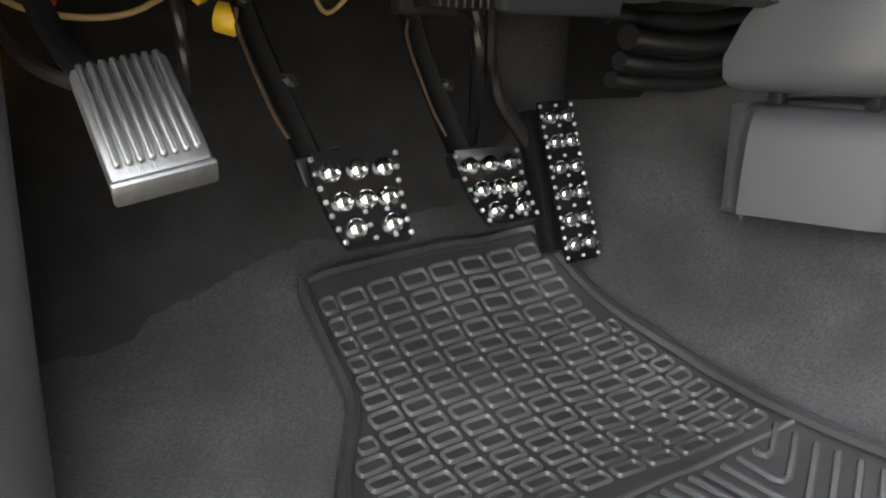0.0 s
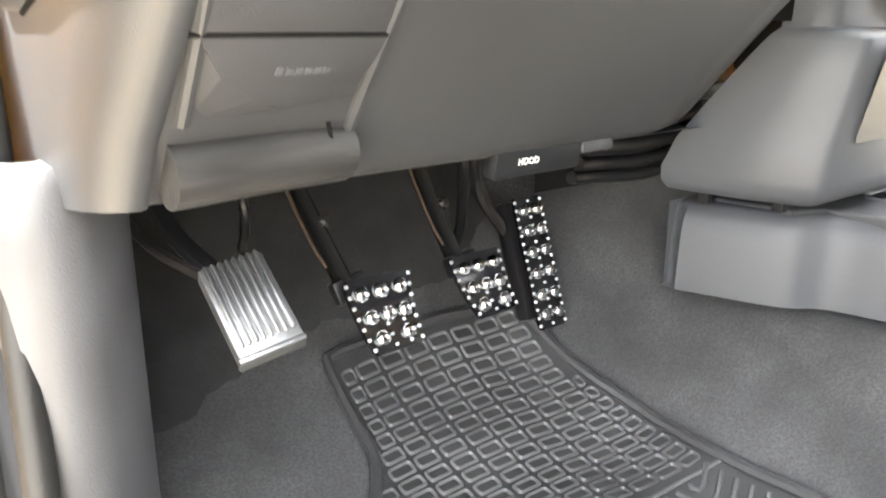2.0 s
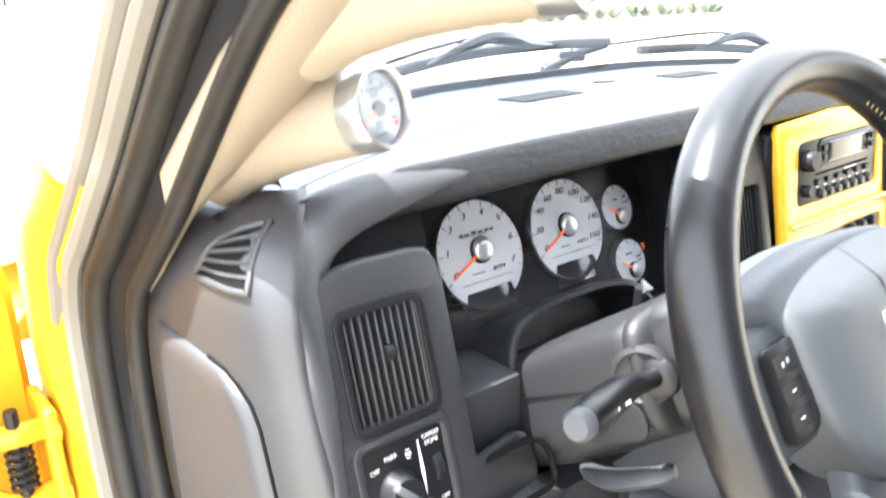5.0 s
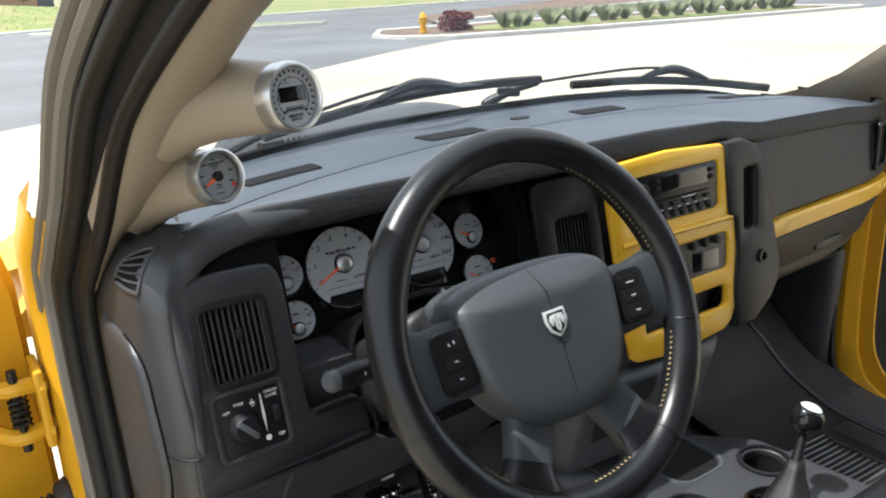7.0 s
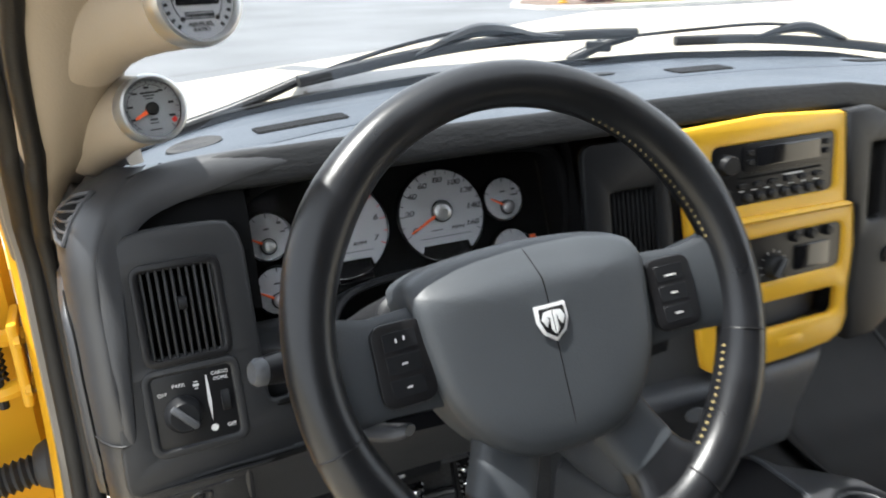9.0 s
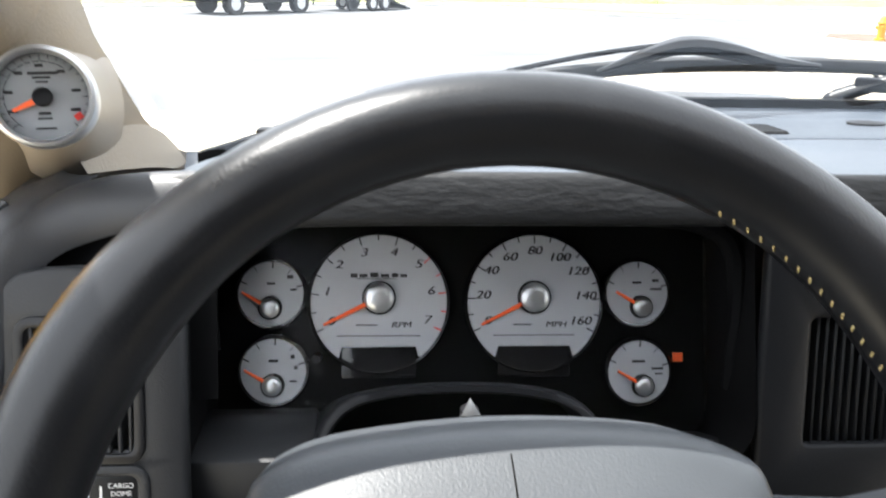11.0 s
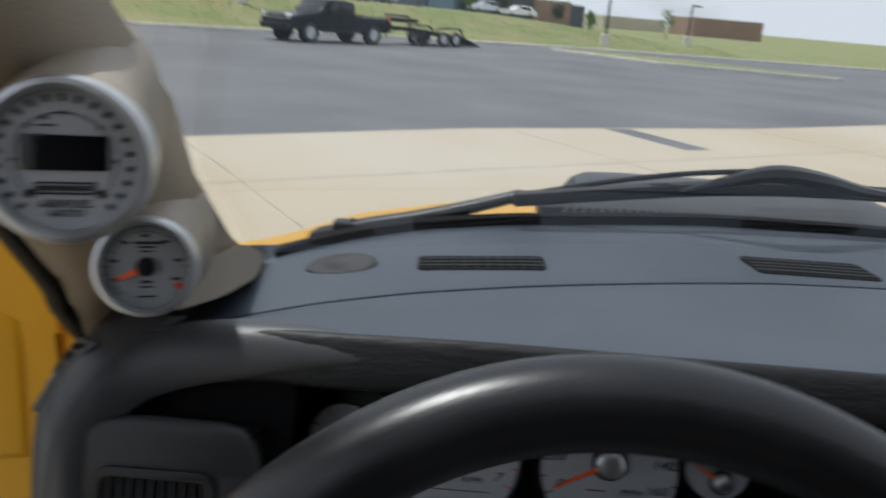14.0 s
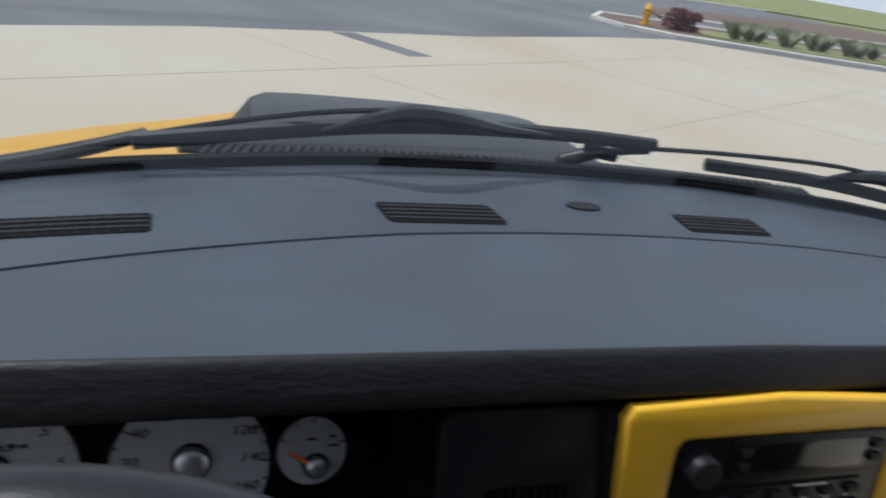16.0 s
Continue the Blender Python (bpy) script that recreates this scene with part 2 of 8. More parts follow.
def done(bm, m=None):
    if m is not None:
        bm.transform(m)
    bm.verts.index_update()
    out = [v.co.copy() for v in bm.verts], [tuple(v.index for v in f.verts) for f in bm.faces]
    bm.free()
    return out


def box(x0, x1, y0, y1, z0, z1, bevel=0.0, seg=2):
    return rbox(x1 - x0, y1 - y0, z1 - z0, bevel, Matrix.Translation(((x0 + x1) / 2, (y0 + y1) / 2, (z0 + z1) / 2)), seg)


def loft(rows, closed=False, caps=False, ring=False):
    """A skin through rows of points. closed: each row is a loop; ring: the last row meets the first."""
    n, verts, faces = len(rows[0]), [p for r in rows for p in r], []
    for i in range(len(rows) if ring else len(rows) - 1):
        j = (i + 1) % len(rows)
        for k in range(n if closed else n - 1):
            q = (k + 1) % n
            faces.append((i * n + k, i * n + q, j * n + q, j * n + k))
    if caps:
        faces += [tuple(range(n))[::-1], tuple((len(rows) - 1) * n + k for k in range(n))]
    return verts, faces


def tube(path, r, n=10, closed=False, flat=1.0, up=(0, 0, 1)):
    pts = [Vector(p) for p in path]
    rows = []
    for i, p in enumerate(pts):
        if closed:
            d = pts[(i + 1) % len(pts)] - pts[i - 1]
        else:
            d = pts[min(i + 1, len(pts) - 1)] - pts[max(i - 1, 0)]
        d.normalize()
        s = d.cross(Vector(up))
        s = s.normalized() if s.length > 1e-4 else Vector((1, 0, 0))
        w = s.cross(d)
        q = r[i] if isinstance(r, (list, tuple)) else r
        rows.append([p + s * q * math.cos(a) + w * q * flat * math.sin(a) for a in (2 * math.pi * k / n for k in range(n))])
    return loft(rows, True, not closed, closed)


def bend(points, steps=6):
    """A smooth run through the points (Catmull-Rom)."""
    p = [Vector(q) for q in points]
    p = [2 * p[0] - p[1], *p, 2 * p[-1] - p[-2]]
    out = []
    for i in range(1, len(p) - 2):
        for k in range(steps):
            t = k / steps
            a, b, c, d = p[i - 1:i + 3]
            out.append(0.5 * (2 * b + (c - a) * t + (2 * a - 5 * b + 4 * c - d) * t * t + (3 * b - a - 3 * c + d) * t ** 3))
    return [*out, p[-2]]


def lathe(profile, n=32, m=None, caps=True):
    """Turns (radius, height) pairs about z."""
    rows = [[Vector((r * math.cos(a), r * math.sin(a), h)) for a in (2 * math.pi * k / n for k in range(n))] for r, h in profile]
    g = loft(rows, True, caps)
    return moved(g, m) if m is not None else g


def disc(r, thick, m=None, n=40, bevel=0.0006):
    return lathe([(r - bevel, 0), (r, bevel), (r, thick - bevel), (r - bevel, thick)], n, m)


def arc_pts(r, a0, a1, n):
    return [(r * math.cos(a), r * math.sin(a)) for a in np.linspace(a0, a1, n)]


def rrect(x0, x1, y0, y1, r, n=5):
    pts = []
    for cx, cy, a in ((x1 - r, y1 - r, 0), (x0 + r, y1 - r, 1), (x0 + r, y0 + r, 2), (x1 - r, y0 + r, 3)):
        pts += [(cx + px, cy + py) for px, py in arc_pts(r, a * math.pi / 2, (a + 1) * math.pi / 2, n)]
    return pts


def plate(outer, holes=(), depth=0.004, bevel=0.0008, m=None):
    """A plate of the outline in x and y, with holes through it; it stands from 0 to depth."""
    cu = bpy.data.curves.new("plate", "CURVE")
    cu.dimensions, cu.fill_mode = "2D", "BOTH"
    cu.extrude, cu.bevel_depth, cu.bevel_resolution = max(depth / 2 - bevel, 1e-5), bevel, 1
    for loop in (outer, *holes):
        sp = cu.splines.new("POLY")
        sp.points.add(len(loop) - 1)
        for q, (x, y) in zip(sp.points, loop):
            q.co = (x, y, 0, 1)
        sp.use_cyclic_u = True
    return baked(cu, Matrix.Translation((0, 0, depth / 2)) if m is None else m @ Matrix.Translation((0, 0, depth / 2)))


def baked(cu, m):
    ob = bpy.data.objects.new("tmp", cu)
    scene.collection.objects.link(ob)
    bpy.context.view_layer.update()
    me = bpy.data.meshes.new_from_object(ob.evaluated_get(bpy.context.evaluated_depsgraph_get()))
    bpy.data.objects.remove(ob)
    bm = bmesh.new()
    bm.from_mesh(me)
    bmesh.ops.remove_doubles(bm, verts=bm.verts, dist=1e-6)
    bpy.data.meshes.remove(me)
    return done(bm, m)


def words(text, size, m, depth=0.0004, align="CENTER", shear=0.0, squeeze=1.0, bold=0.0):
    cu = bpy.data.curves.new("words", "FONT")
    cu.body, cu.size, cu.extrude, cu.align_x, cu.align_y, cu.shear, cu.offset = text, size, depth / 2, align, "CENTER", shear, bold
    return baked(cu, m @ Matrix.Diagonal((squeeze, 1, 1, 1)))


def bar(w, h, m, d=0.0005):
    return rbox(w, h, d, 0, m)


def at2(m, x, y, z=0.0, turn=0.0):
    return m @ Matrix.Translation((x, y, z)) @ Matrix.Rotation(turn, 4, "Z")


def lerp(x, table):
    xs, *cols = zip(*table)
    return [float(np.interp(x, xs, c)) for c in cols] if len(cols) > 1 else float(np.interp(x, xs, cols[0]))


def smooth_lerp(x, table):
    for (x0, y0), (x1, y1) in zip(table, table[1:]):
        if x <= x1:
            t = max(0.0, (x - x0) / (x1 - x0))
            return y0 + (y1 - y0) * t * t * (3 - 2 * t)
    return table[-1][1]
# ---- outside: ground, lot, planting, buildings ----
def strip(pts, z0, z1, mat, name, label, cat):
    """A slab of the outline pts, from z0 to z1."""
    n = len(pts)
    v = [(x, y, z0) for x, y in pts] + [(x, y, z1) for x, y in pts]
    f = [tuple(range(n))[::-1], tuple(range(n, 2 * n))] + [(i, (i + 1) % n, n + (i + 1) % n, n + i) for i in range(n)]
    return solo(name, (v, f), mat, label, cat, 0, kind="structure")


# far kerb of the lot: direction of the lot's long side
def far_kerb(x):
    return lerp(x, [(-60, -6), (-24, 27.5), (-19, 32.0), (-4, 45), (8, 53), (20, 57), (60, 70)])


def grass_rise(x, d):
    """Height of the verge d metres beyond the kerb."""
    side = lerp(x, [(-60, 2.0), (-20, 1.9), (-8, 1.65), (6, 1.45), (12, 0.95), (18, 0.4), (40, 0.3)])
    return 0.15 + side * smooth_lerp(d, [(0, 0), (14, 1), (400, 1)])


rows = []
for d in (-600, -60, -0.001):
    rows.append([(x, far_kerb(x) + d, 0.0) for x in (-900, -300, *range(-60, 66, 4), 300, 900)])
for d in (0.0, 0.5, 2, 4, 6, 8, 10, 12, 14, 40, 120, 500, 2500):
    rows.append([(x, far_kerb(x) + d, grass_rise(x, d)) for x in (-900, -300, *range(-60, 66, 4), 300, 900)])
lot_rows, verge_rows = rows[:3], rows[3:]
solo("ground", loft([[(x, y, z - 0.02) for x, y, z in r] for r in lot_rows] + verge_rows), GRASS, "grassy ground with dry patches round a car park", "ground", kind="structure")
EDGE = [(-60, -32), (-12, 3.6), (-4.8, 8.8), (-1.8, 11.1), (0.8, 13.1), (3.6, 14.7), (7.0, 16.6), (12, 20.2), (16, 22.6), (22, 21.6), (60, 20)]
apron = EDGE + [(60, -60), (-60, -60)]
strip([(x, far_kerb(x)) for x in (-60, -24, -19, -4, 8, 20, 60)][::-1] + [(-60, -60), (60, -60)], -0.012, 0.0, ASPHALT, "asphalt_lot", "dark grey asphalt car park with faint wear", "car park")
strip(apron, -0.01, 0.012, CONCRETE, "concrete_apron", "pale concrete apron with joints and cracks", "concrete")


def ribbon(path, w, h, mat, name, label, cat, z=0.0, bevel=True):
    p = [Vector((*q, 0)) for q in path]
    rows = []
    for i, q in enumerate(p):
        d = (p[min(i + 1, len(p) - 1)] - p[max(i - 1, 0)]).normalized()
        s = Vector((-d.y, d.x, 0))
        k = 0.03 if bevel else 0
        rows.append([q + s * w / 2 + Vector((0, 0, z - 0.05)), q + s * w / 2 + Vector((0, 0, z + h - k)), q + s * (w / 2 - k) + Vector((0, 0, z + h)),
                     q - s * (w / 2 - k) + Vector((0, 0, z + h)), q - s * w / 2 + Vector((0, 0, z + h - k)), q - s * w / 2 + Vector((0, 0, z - 0.05))])
    return solo(name, loft(rows, False), mat, label, cat, 30, kind="structure")


ribbon([(x, far_kerb(x) - 0.1) for x in np.arange(-58, 60, 2.0)], 0.35, 0.15, KERB, "kerb", "pale concrete kerb along the verge", "kerb")
# joints and cracks in the apron
for a, b, w in (((3.5, 14.55), (4.5, 12.75), 0.55),):
    ribbon([a, ((a[0] + b[0]) / 2, (a[1] + b[1]) / 2), b], w, 0.004, ASPHALT, "patch", "grey repair patch in the concrete", "patch", 0.012, False)
for a, b in (((-3, 9.8), (2, 2)), ((1.5, 13.2), (8.5, 2)), ((6.5, 16.2), (15, 3)), ((-6, 5), (12, 17)), ((-2, 3.2), (18, 16.2)), ((13, 20.5), (22, 8))):
    n = 14
    ribbon([(a[0] + (b[0] - a[0]) * k / n + 0.03 * math.sin(7 * k), a[1] + (b[1] - a[1]) * k / n) for k in range(n + 1)], 0.018, 0.003, JOINT, "joint", "thin dark joint in the concrete", "joint", 0.012, False)
# parking stripes beside the far kerb
for x in (-30, -26.7, -23.4, -20.1, -16.8):
    y = far_kerb(x)
    ribbon([(x + 0.3, y - 0.3), (x + 1.7, y - 2.2), (x + 3.4, y - 4.4)], 0.12, 0.003, PAINTW, "parking_stripe", "white painted parking stripe", "stripe", 0.001, False)
# planted island with a hydrant
ISL = [(15.2, 26.6), (15.4, 24.6), (16.6, 23.4), (22, 22.6), (30, 21.8), (40, 21.5), (40, 27), (24, 29.4), (17, 29.4)]
strip(ISL, 0, 0.10, MULCH, "planting_bed", "mulched planting bed", "planting bed")
ribbon(ISL + ISL[:2], 0.25, 0.15, KERB, "island_kerb", "pale concrete kerb round the planting island", "kerb")
strip([(18.2, 25.6), (20.5, 23.6), (38, 22.5), (38, 24.5), (21, 27.4)], 0.10, 0.13, GRASS, "island_grass", "green lawn strip in the island", "lawn")
ISL2 = [(11, 41), (19.3, 39.8), (20, 40.6), (14, 45), (8, 49), (6, 47)]
strip(ISL2, 0, 0.16, GRASS, "traffic_island", "grassy traffic island with kerb", "island")
ribbon(ISL2 + ISL2[:2], 0.3, 0.16, KERB, "traffic_island_kerb", "pale kerb round the grassy island", "kerb")
strip([(22, 33), (60, 44), (60, 60), (26, 40)], 0.0, 0.12, MULCH, "mulch_bank", "brown mulched bank across the lane", "planting bed")
ribbon([(22, 32.8), (40, 38.3), (60, 43.8)], 0.3, 0.15, KERB, "bank_kerb", "pale kerb beside the mulched bank", "kerb")


def leaf_cloud(rng, n, centre, size, leaf, fill=0.55, spread=0.6):
    """Small bent leaves strewn through an uneven crown."""
    v, f = [], []
    lumps = [(rng.uniform(-spread, spread), rng.uniform(-spread, spread), rng.uniform(-spread - 0.1, spread + 0.1), rng.uniform(0.3, 0.55) + 0.3 * (0.6 - spread)) for _ in range(9 if spread > 0.5 else 16)]
    while len(f) < 2 * n:
        a, b, c, r = rng.choice(lumps)
        d = Vector((rng.gauss(0, 1), rng.gauss(0, 1), rng.gauss(0, 1))).normalized() * r * rng.uniform(fill, 1)
        p = Vector(centre) + Vector(((a + d.x) * size[0], (b + d.y) * size[1], (c + d.z) * size[2]))
        t = Vector((rng.gauss(0, 1), rng.gauss(0, 1), rng.gauss(0, 1))).normalized() * leaf * rng.uniform(0.6, 1.3)
        s = t.cross(Vector((rng.gauss(0, 1), rng.gauss(0, 1), rng.gauss(0, 1)))).normalized() * leaf * 0.55
        k = len(v)
        v += [p - t, p + s, p + t, p - s]
        f += [(k, k + 1, k + 2), (k, k + 2, k + 3)]
    return v, f


def tree(x, y, z, h, wide, mat, label, seed, bare=0.35, leaves=900, leaf=0.09):
    rng = random.Random(seed)
    t = thing("tree", label, "tree", (x, y, z))
    trunk = tube(bend([(x, y, z - 0.1), (x + 0.03 * h * rng.uniform(-1, 1), y, z + 0.35 * h), (x, y, z + 0.85 * h)]), [0.03 * h * (1 - 0.7 * k / 12) * 0.6 for k in range(13)], 7)
    limbs = []
    for k in range(7):
        a, zz = rng.uniform(0, 6.28), z + h * rng.uniform(bare, 0.75)
        limbs.append(tube([(x, y, zz), (x + math.cos(a) * wide * 0.35, y + math.sin(a) * wide * 0.35, zz + 0.12 * h)], [0.008 * h, 0.003 * h], 5))
    part("trunk", join(trunk, *limbs), BARK, t)
    part("crown", leaf_cloud(rng, leaves, (x, y, z + h * (1 + bare) / 2), (wide / 2, wide / 2, h * (1 - bare) / 2), leaf, 0.55 if bare > 0.1 else 0.3, 0.6 if bare > 0.1 else 0.42), mat, t, smooth=0)
    return t


def on_verge(t_dist, bearing):
    """A place seen from the driver's seat at that bearing (degrees left of ahead)."""
    a = radians(bearing)
    x, y = 0.33 - math.sin(a) * t_dist, -0.13 + math.cos(a) * t_dist
    d = y - far_kerb(x)
    return x, y, grass_rise(x, d) if d > 0 else 0.0
def bear(px):
    """Bearing, degrees left of ahead, of a column of the widest outward look."""
    return 11.3 - math.degrees(math.atan((px - 784) / 1383))


# trees and bushes on the verge
for px, dist, h, w, mat, lab, bare, n, lf in (
        (92, 46, 2.7, 3.2, LEAFD, "dark rounded evergreen bush on the verge", 0.02, 5200, 0.11), (14, 60, 4.6, 2.4, LEAF, "thin young tree with sparse pale leaves", 0.35, 500, 0.12),
        (163, 70, 1.4, 1.4, LEAF, "small green bush on the verge", 0.05, 500, 0.10), (228, 75, 1.2, 1.2, LEAFD, "low dark bush on the verge", 0.02, 300, 0.10),
        (990, 62, 3.7, 2.0, LEAF, "slim bright green tree on the grass bank", 0.16, 1500, 0.11), (1074, 64, 2.2, 1.3, LEAF, "small green tree on the grass bank", 0.15, 700, 0.09),
        (1140, 66, 2.3, 1.5, LEAFD, "small dark tree on the grass bank", 0.1, 800, 0.09), (1238, 72, 1.8, 1.6, LEAFD, "rounded dark bush on the grass bank", 0.05, 800, 0.09),
        (1302, 66, 1.7, 1.2, LEAF, "small bush beside the lamp post", 0.06, 600, 0.09), (820, 60, 3.0, 1.0, LEAF, "bare young tree with few leaves", 0.4, 160, 0.07),
        (1450, 92, 3.2, 2.2, LEAF, "sparse young tree beside the far lane", 0.4, 250, 0.12)):
    x, y, z = on_verge(dist, bear(px))
    tree(x, y, z, h, w, mat, lab, int(px), bare, n, lf)


def street_lamp(px, dist, h, lab):
    x, y, z = on_verge(dist, bear(px))
    t = thing("street_lamp", lab, "street lamp", (x, y, z), "car park lamps")
    part("base", lathe([(0.32, -0.1), (0.32, 0.75), (0.26, 0.8)], 16, Matrix.Translation((x, y, z))), KERB, t, "round concrete base")
    part("pole", lathe([(0.09, 0.8), (0.06, h)], 10, Matrix.Translation((x, y, z))), CHAR, t)
    part("head", rbox(0.75, 0.3, 0.12, 0.03, Matrix.Translation((x + 0.35, y, z + h))), CHAR, t)


for px, dist, h, lab in ((698, 48, 6.1, "tall dark lamp post with a flat head"), (1334, 58, 5.7, "tall dark lamp post on a concrete base"), (712, 85, 6.0, "dark lamp post beside the warehouse"), (1493, 70, 3.2, "short dark post beside the far lane")):
    street_lamp(px, dist, h, lab)


def wall_box(px0, px1, dist, z0, z1, deep, skew=0.0):
    """A block whose front runs between two bearings; skew: how much farther its right end stands."""
    a, b = radians(bear(px0)), radians(bear(px1))
    p = Vector((0.33 - math.sin(a) * dist, -0.13 + math.cos(a) * dist, 0))
    q = Vector((0.33 - math.sin(b) * (dist + skew), -0.13 + math.cos(b) * (dist + skew), 0))
    n = Vector((-(q - p).y, (q - p).x, 0)).normalized() * deep
    c = [p, q, q + n, p + n]
    return [Vector((v.x, v.y, z)) for z in (z0, z1) for v in c], [(3, 2, 1, 0), (4, 5, 6, 7), (0, 1, 5, 4), (1, 2, 6, 5), (2, 3, 7, 6), (3, 0, 4, 7)]


D = 98.0


def on_wall(px):
    """Distance, along a bearing, of the warehouse's long wall."""
    a, b, c = radians(bear(500)), radians(bear(922)), radians(bear(px))
    p = Vector((-math.sin(a) * (D - 6), math.cos(a) * (D - 6)))
    q = Vector((-math.sin(b) * (D + 21), math.cos(b) * (D + 21)))
    d, u = Vector((-math.sin(c), math.cos(c))), q - p
    return (p.x * u.y - p.y * u.x) / (d.x * u.y - d.y * u.x)


wh = thing("warehouse", "long tan and slate-blue warehouse with a red brick office end", "building", tuple(Vector(wall_box(560, 1066, D, 0, 1, 1)[0][0])))
part("wall", wall_box(500, 922, D - 6, 0.8, 11.2, 30, 27), TANW, wh, "tan precast wall panels")
for a, b in ((500, 659), (754, 764), (836, 845)):
    part("pilaster", wall_box(a, b, on_wall(a) - 0.5, 0.8, 11.7 if a == 500 else 11.0, 1.5, on_wall(b) - on_wall(a)), SLATEW, wh, "slate-blue upright band")
part("plinth", wall_box(659, 918, on_wall(659) - 0.3, 0.8, 4.6, 2, on_wall(918) - on_wall(659)), SLATEW, wh, "slate-blue lower band")
part("office", wall_box(916, 1066, D + 19, 0.8, 11.2, 26, 14), SLATEW, wh, "slate-blue office block")
part("brick_front", wall_box(930, 1066, D + 19.4, 4.2, 10.4, 3, 13.4), BRICKR, wh, "red brick front")
for a, b, z0, z1 in ((1008, 1054, 5.2, 8.1), (930, 952, 1.2, 3.6), (1006, 1052, 1.2, 3.8), (676, 690, 1.2, 4.4)):
    w = part("window", wall_box(a, b, (D + 18.6 + (a - 930) * 0.1) if a > 900 else on_wall(a) - 0.6, z0, z1, 1.2, 2.0 if a > 900 else on_wall(b) - on_wall(a)), WINDOWB, wh, "blue glazing")
    for k in range(1, 4):
        part("mullion", wall_box(a + (b - a) * k / 4 - 0.5, a + (b - a) * k / 4 + 0.5, (D + 18.5 + (a + (b - a) * k / 4 - 930) * 0.1) if a > 900 else on_wall(a + (b - a) * k / 4) - 0.7, z0, z1, 0.2), DARKC, w)
part("chimney", wall_box(1054, 1065, D + 36, 11, 13.2, 1), GREY, wh, "grey metal roof vent")
b2 = thing("low_building", "low dark building with a row of clerestory openings", "building", tuple(wall_box(1068, 1288, 130, 0, 1, 1)[0][0]))
part("wall", wall_box(1068, 1194, 130, 0.5, 5.4, 15, 4), DARKC, b2)
for k in range(6):
    part("window", wall_box(1072 + k * 20, 1086 + k * 20, 129, 4.6, 5.2, 1.2), WHITEP, b2, "bright clerestory opening")
part("side_wing", wall_box(1194, 1262, 134, 0.4, 4.4, 12, 2), BROWN, b2, "brown sided wing")
part("end_wing", wall_box(1262, 1288, 136, 0.4, 4.0, 12, 2), DARKC, b2)
b3 = thing("far_store", "long pale low building in the distance", "building", tuple(wall_box(1310, 1500, 190, 0, 1, 1)[0][0]))
part("wall", wall_box(1325, 1445, 190, 0.2, 3.2, 12, 10), TANW, b3)
part("wing", wall_box(1500, 1640, 175, 0.3, 4.2, 14, 6), BROWN, b3)
ribbon([(14, 75), (24, 78), (40, 88), (70, 110)], 9, 0.02, ASPHALT, "far_lane", "grey lane curving through the grass", "road", 0.32, False)

# semi-trailer and parked cars in front of the warehouse
x0 = wall_box(712, 868, 88, 2.0, 4.35, 2.6, 3)
st = thing("semi_trailer", "long white semi-trailer with a dark logo on its side", "trailer", tuple(x0[0][0]))
part("box", x0, WHITEP, st)
for k, (a, b, z0, z1, m_) in enumerate(((784, 796, 3.1, 3.9, INK), (798, 807, 3.1, 3.9, INK), (809, 817, 3.1, 3.9, INK), (784, 802, 2.6, 2.85, YELLOWI), (850, 862, 3.0, 3.3, INK))):
    part("logo_block", wall_box(a, b, 87.9, z0, z1, 0.1), m_, st, "plain block of the logo")
part("tractor", wall_box(868, 888, 91.2, 1.6, 4.0, 2.4, 1), DARKC, st, "dark tractor cab")


def car_shape(length, height, wide, prof):
    """A side profile in x and z, widened with rounded shoulders."""
    rows = []
    for yy, k, dz in ((-0.5, 0.93, 0.0), (-0.47, 0.99, 0.0), (-0.4, 1.0, 0.0), (0.4, 1.0, 0.0), (0.47, 0.99, 0.0), (0.5, 0.93, 0.0)):
        rows.append([Vector((px * length, yy * wide * (1 if pz < 0.55 else 0.9), 0.28 + (pz * k) * (height - 0.28))) for px, pz in prof])
    return loft(rows, True, True)


def wheel_at(parent, x, y, r, m, w=0.26, rim=CHAR):
    mm = m @ Matrix.Translation((x, y, r)) @ Matrix.Rotation(math.pi / 2, 4, "X")
    t = part("wheel", lathe([(r * 0.62, -w / 2), (r * 0.95, -w / 2), (r, -w / 2 + 0.03), (r, w / 2 - 0.03), (r * 0.95, w / 2), (r * 0.62, w / 2)], 24, mm, False), RUBBER, parent)
    part("rim", lathe([(r * 0.62, -w * 0.42), (r * 0.3, -w * 0.3), (r * 0.12, -w * 0.36), (r * 0.12, w * 0.36), (r * 0.3, w * 0.3), (r * 0.62, w * 0.42)], 12, mm), rim, t, "", 20)


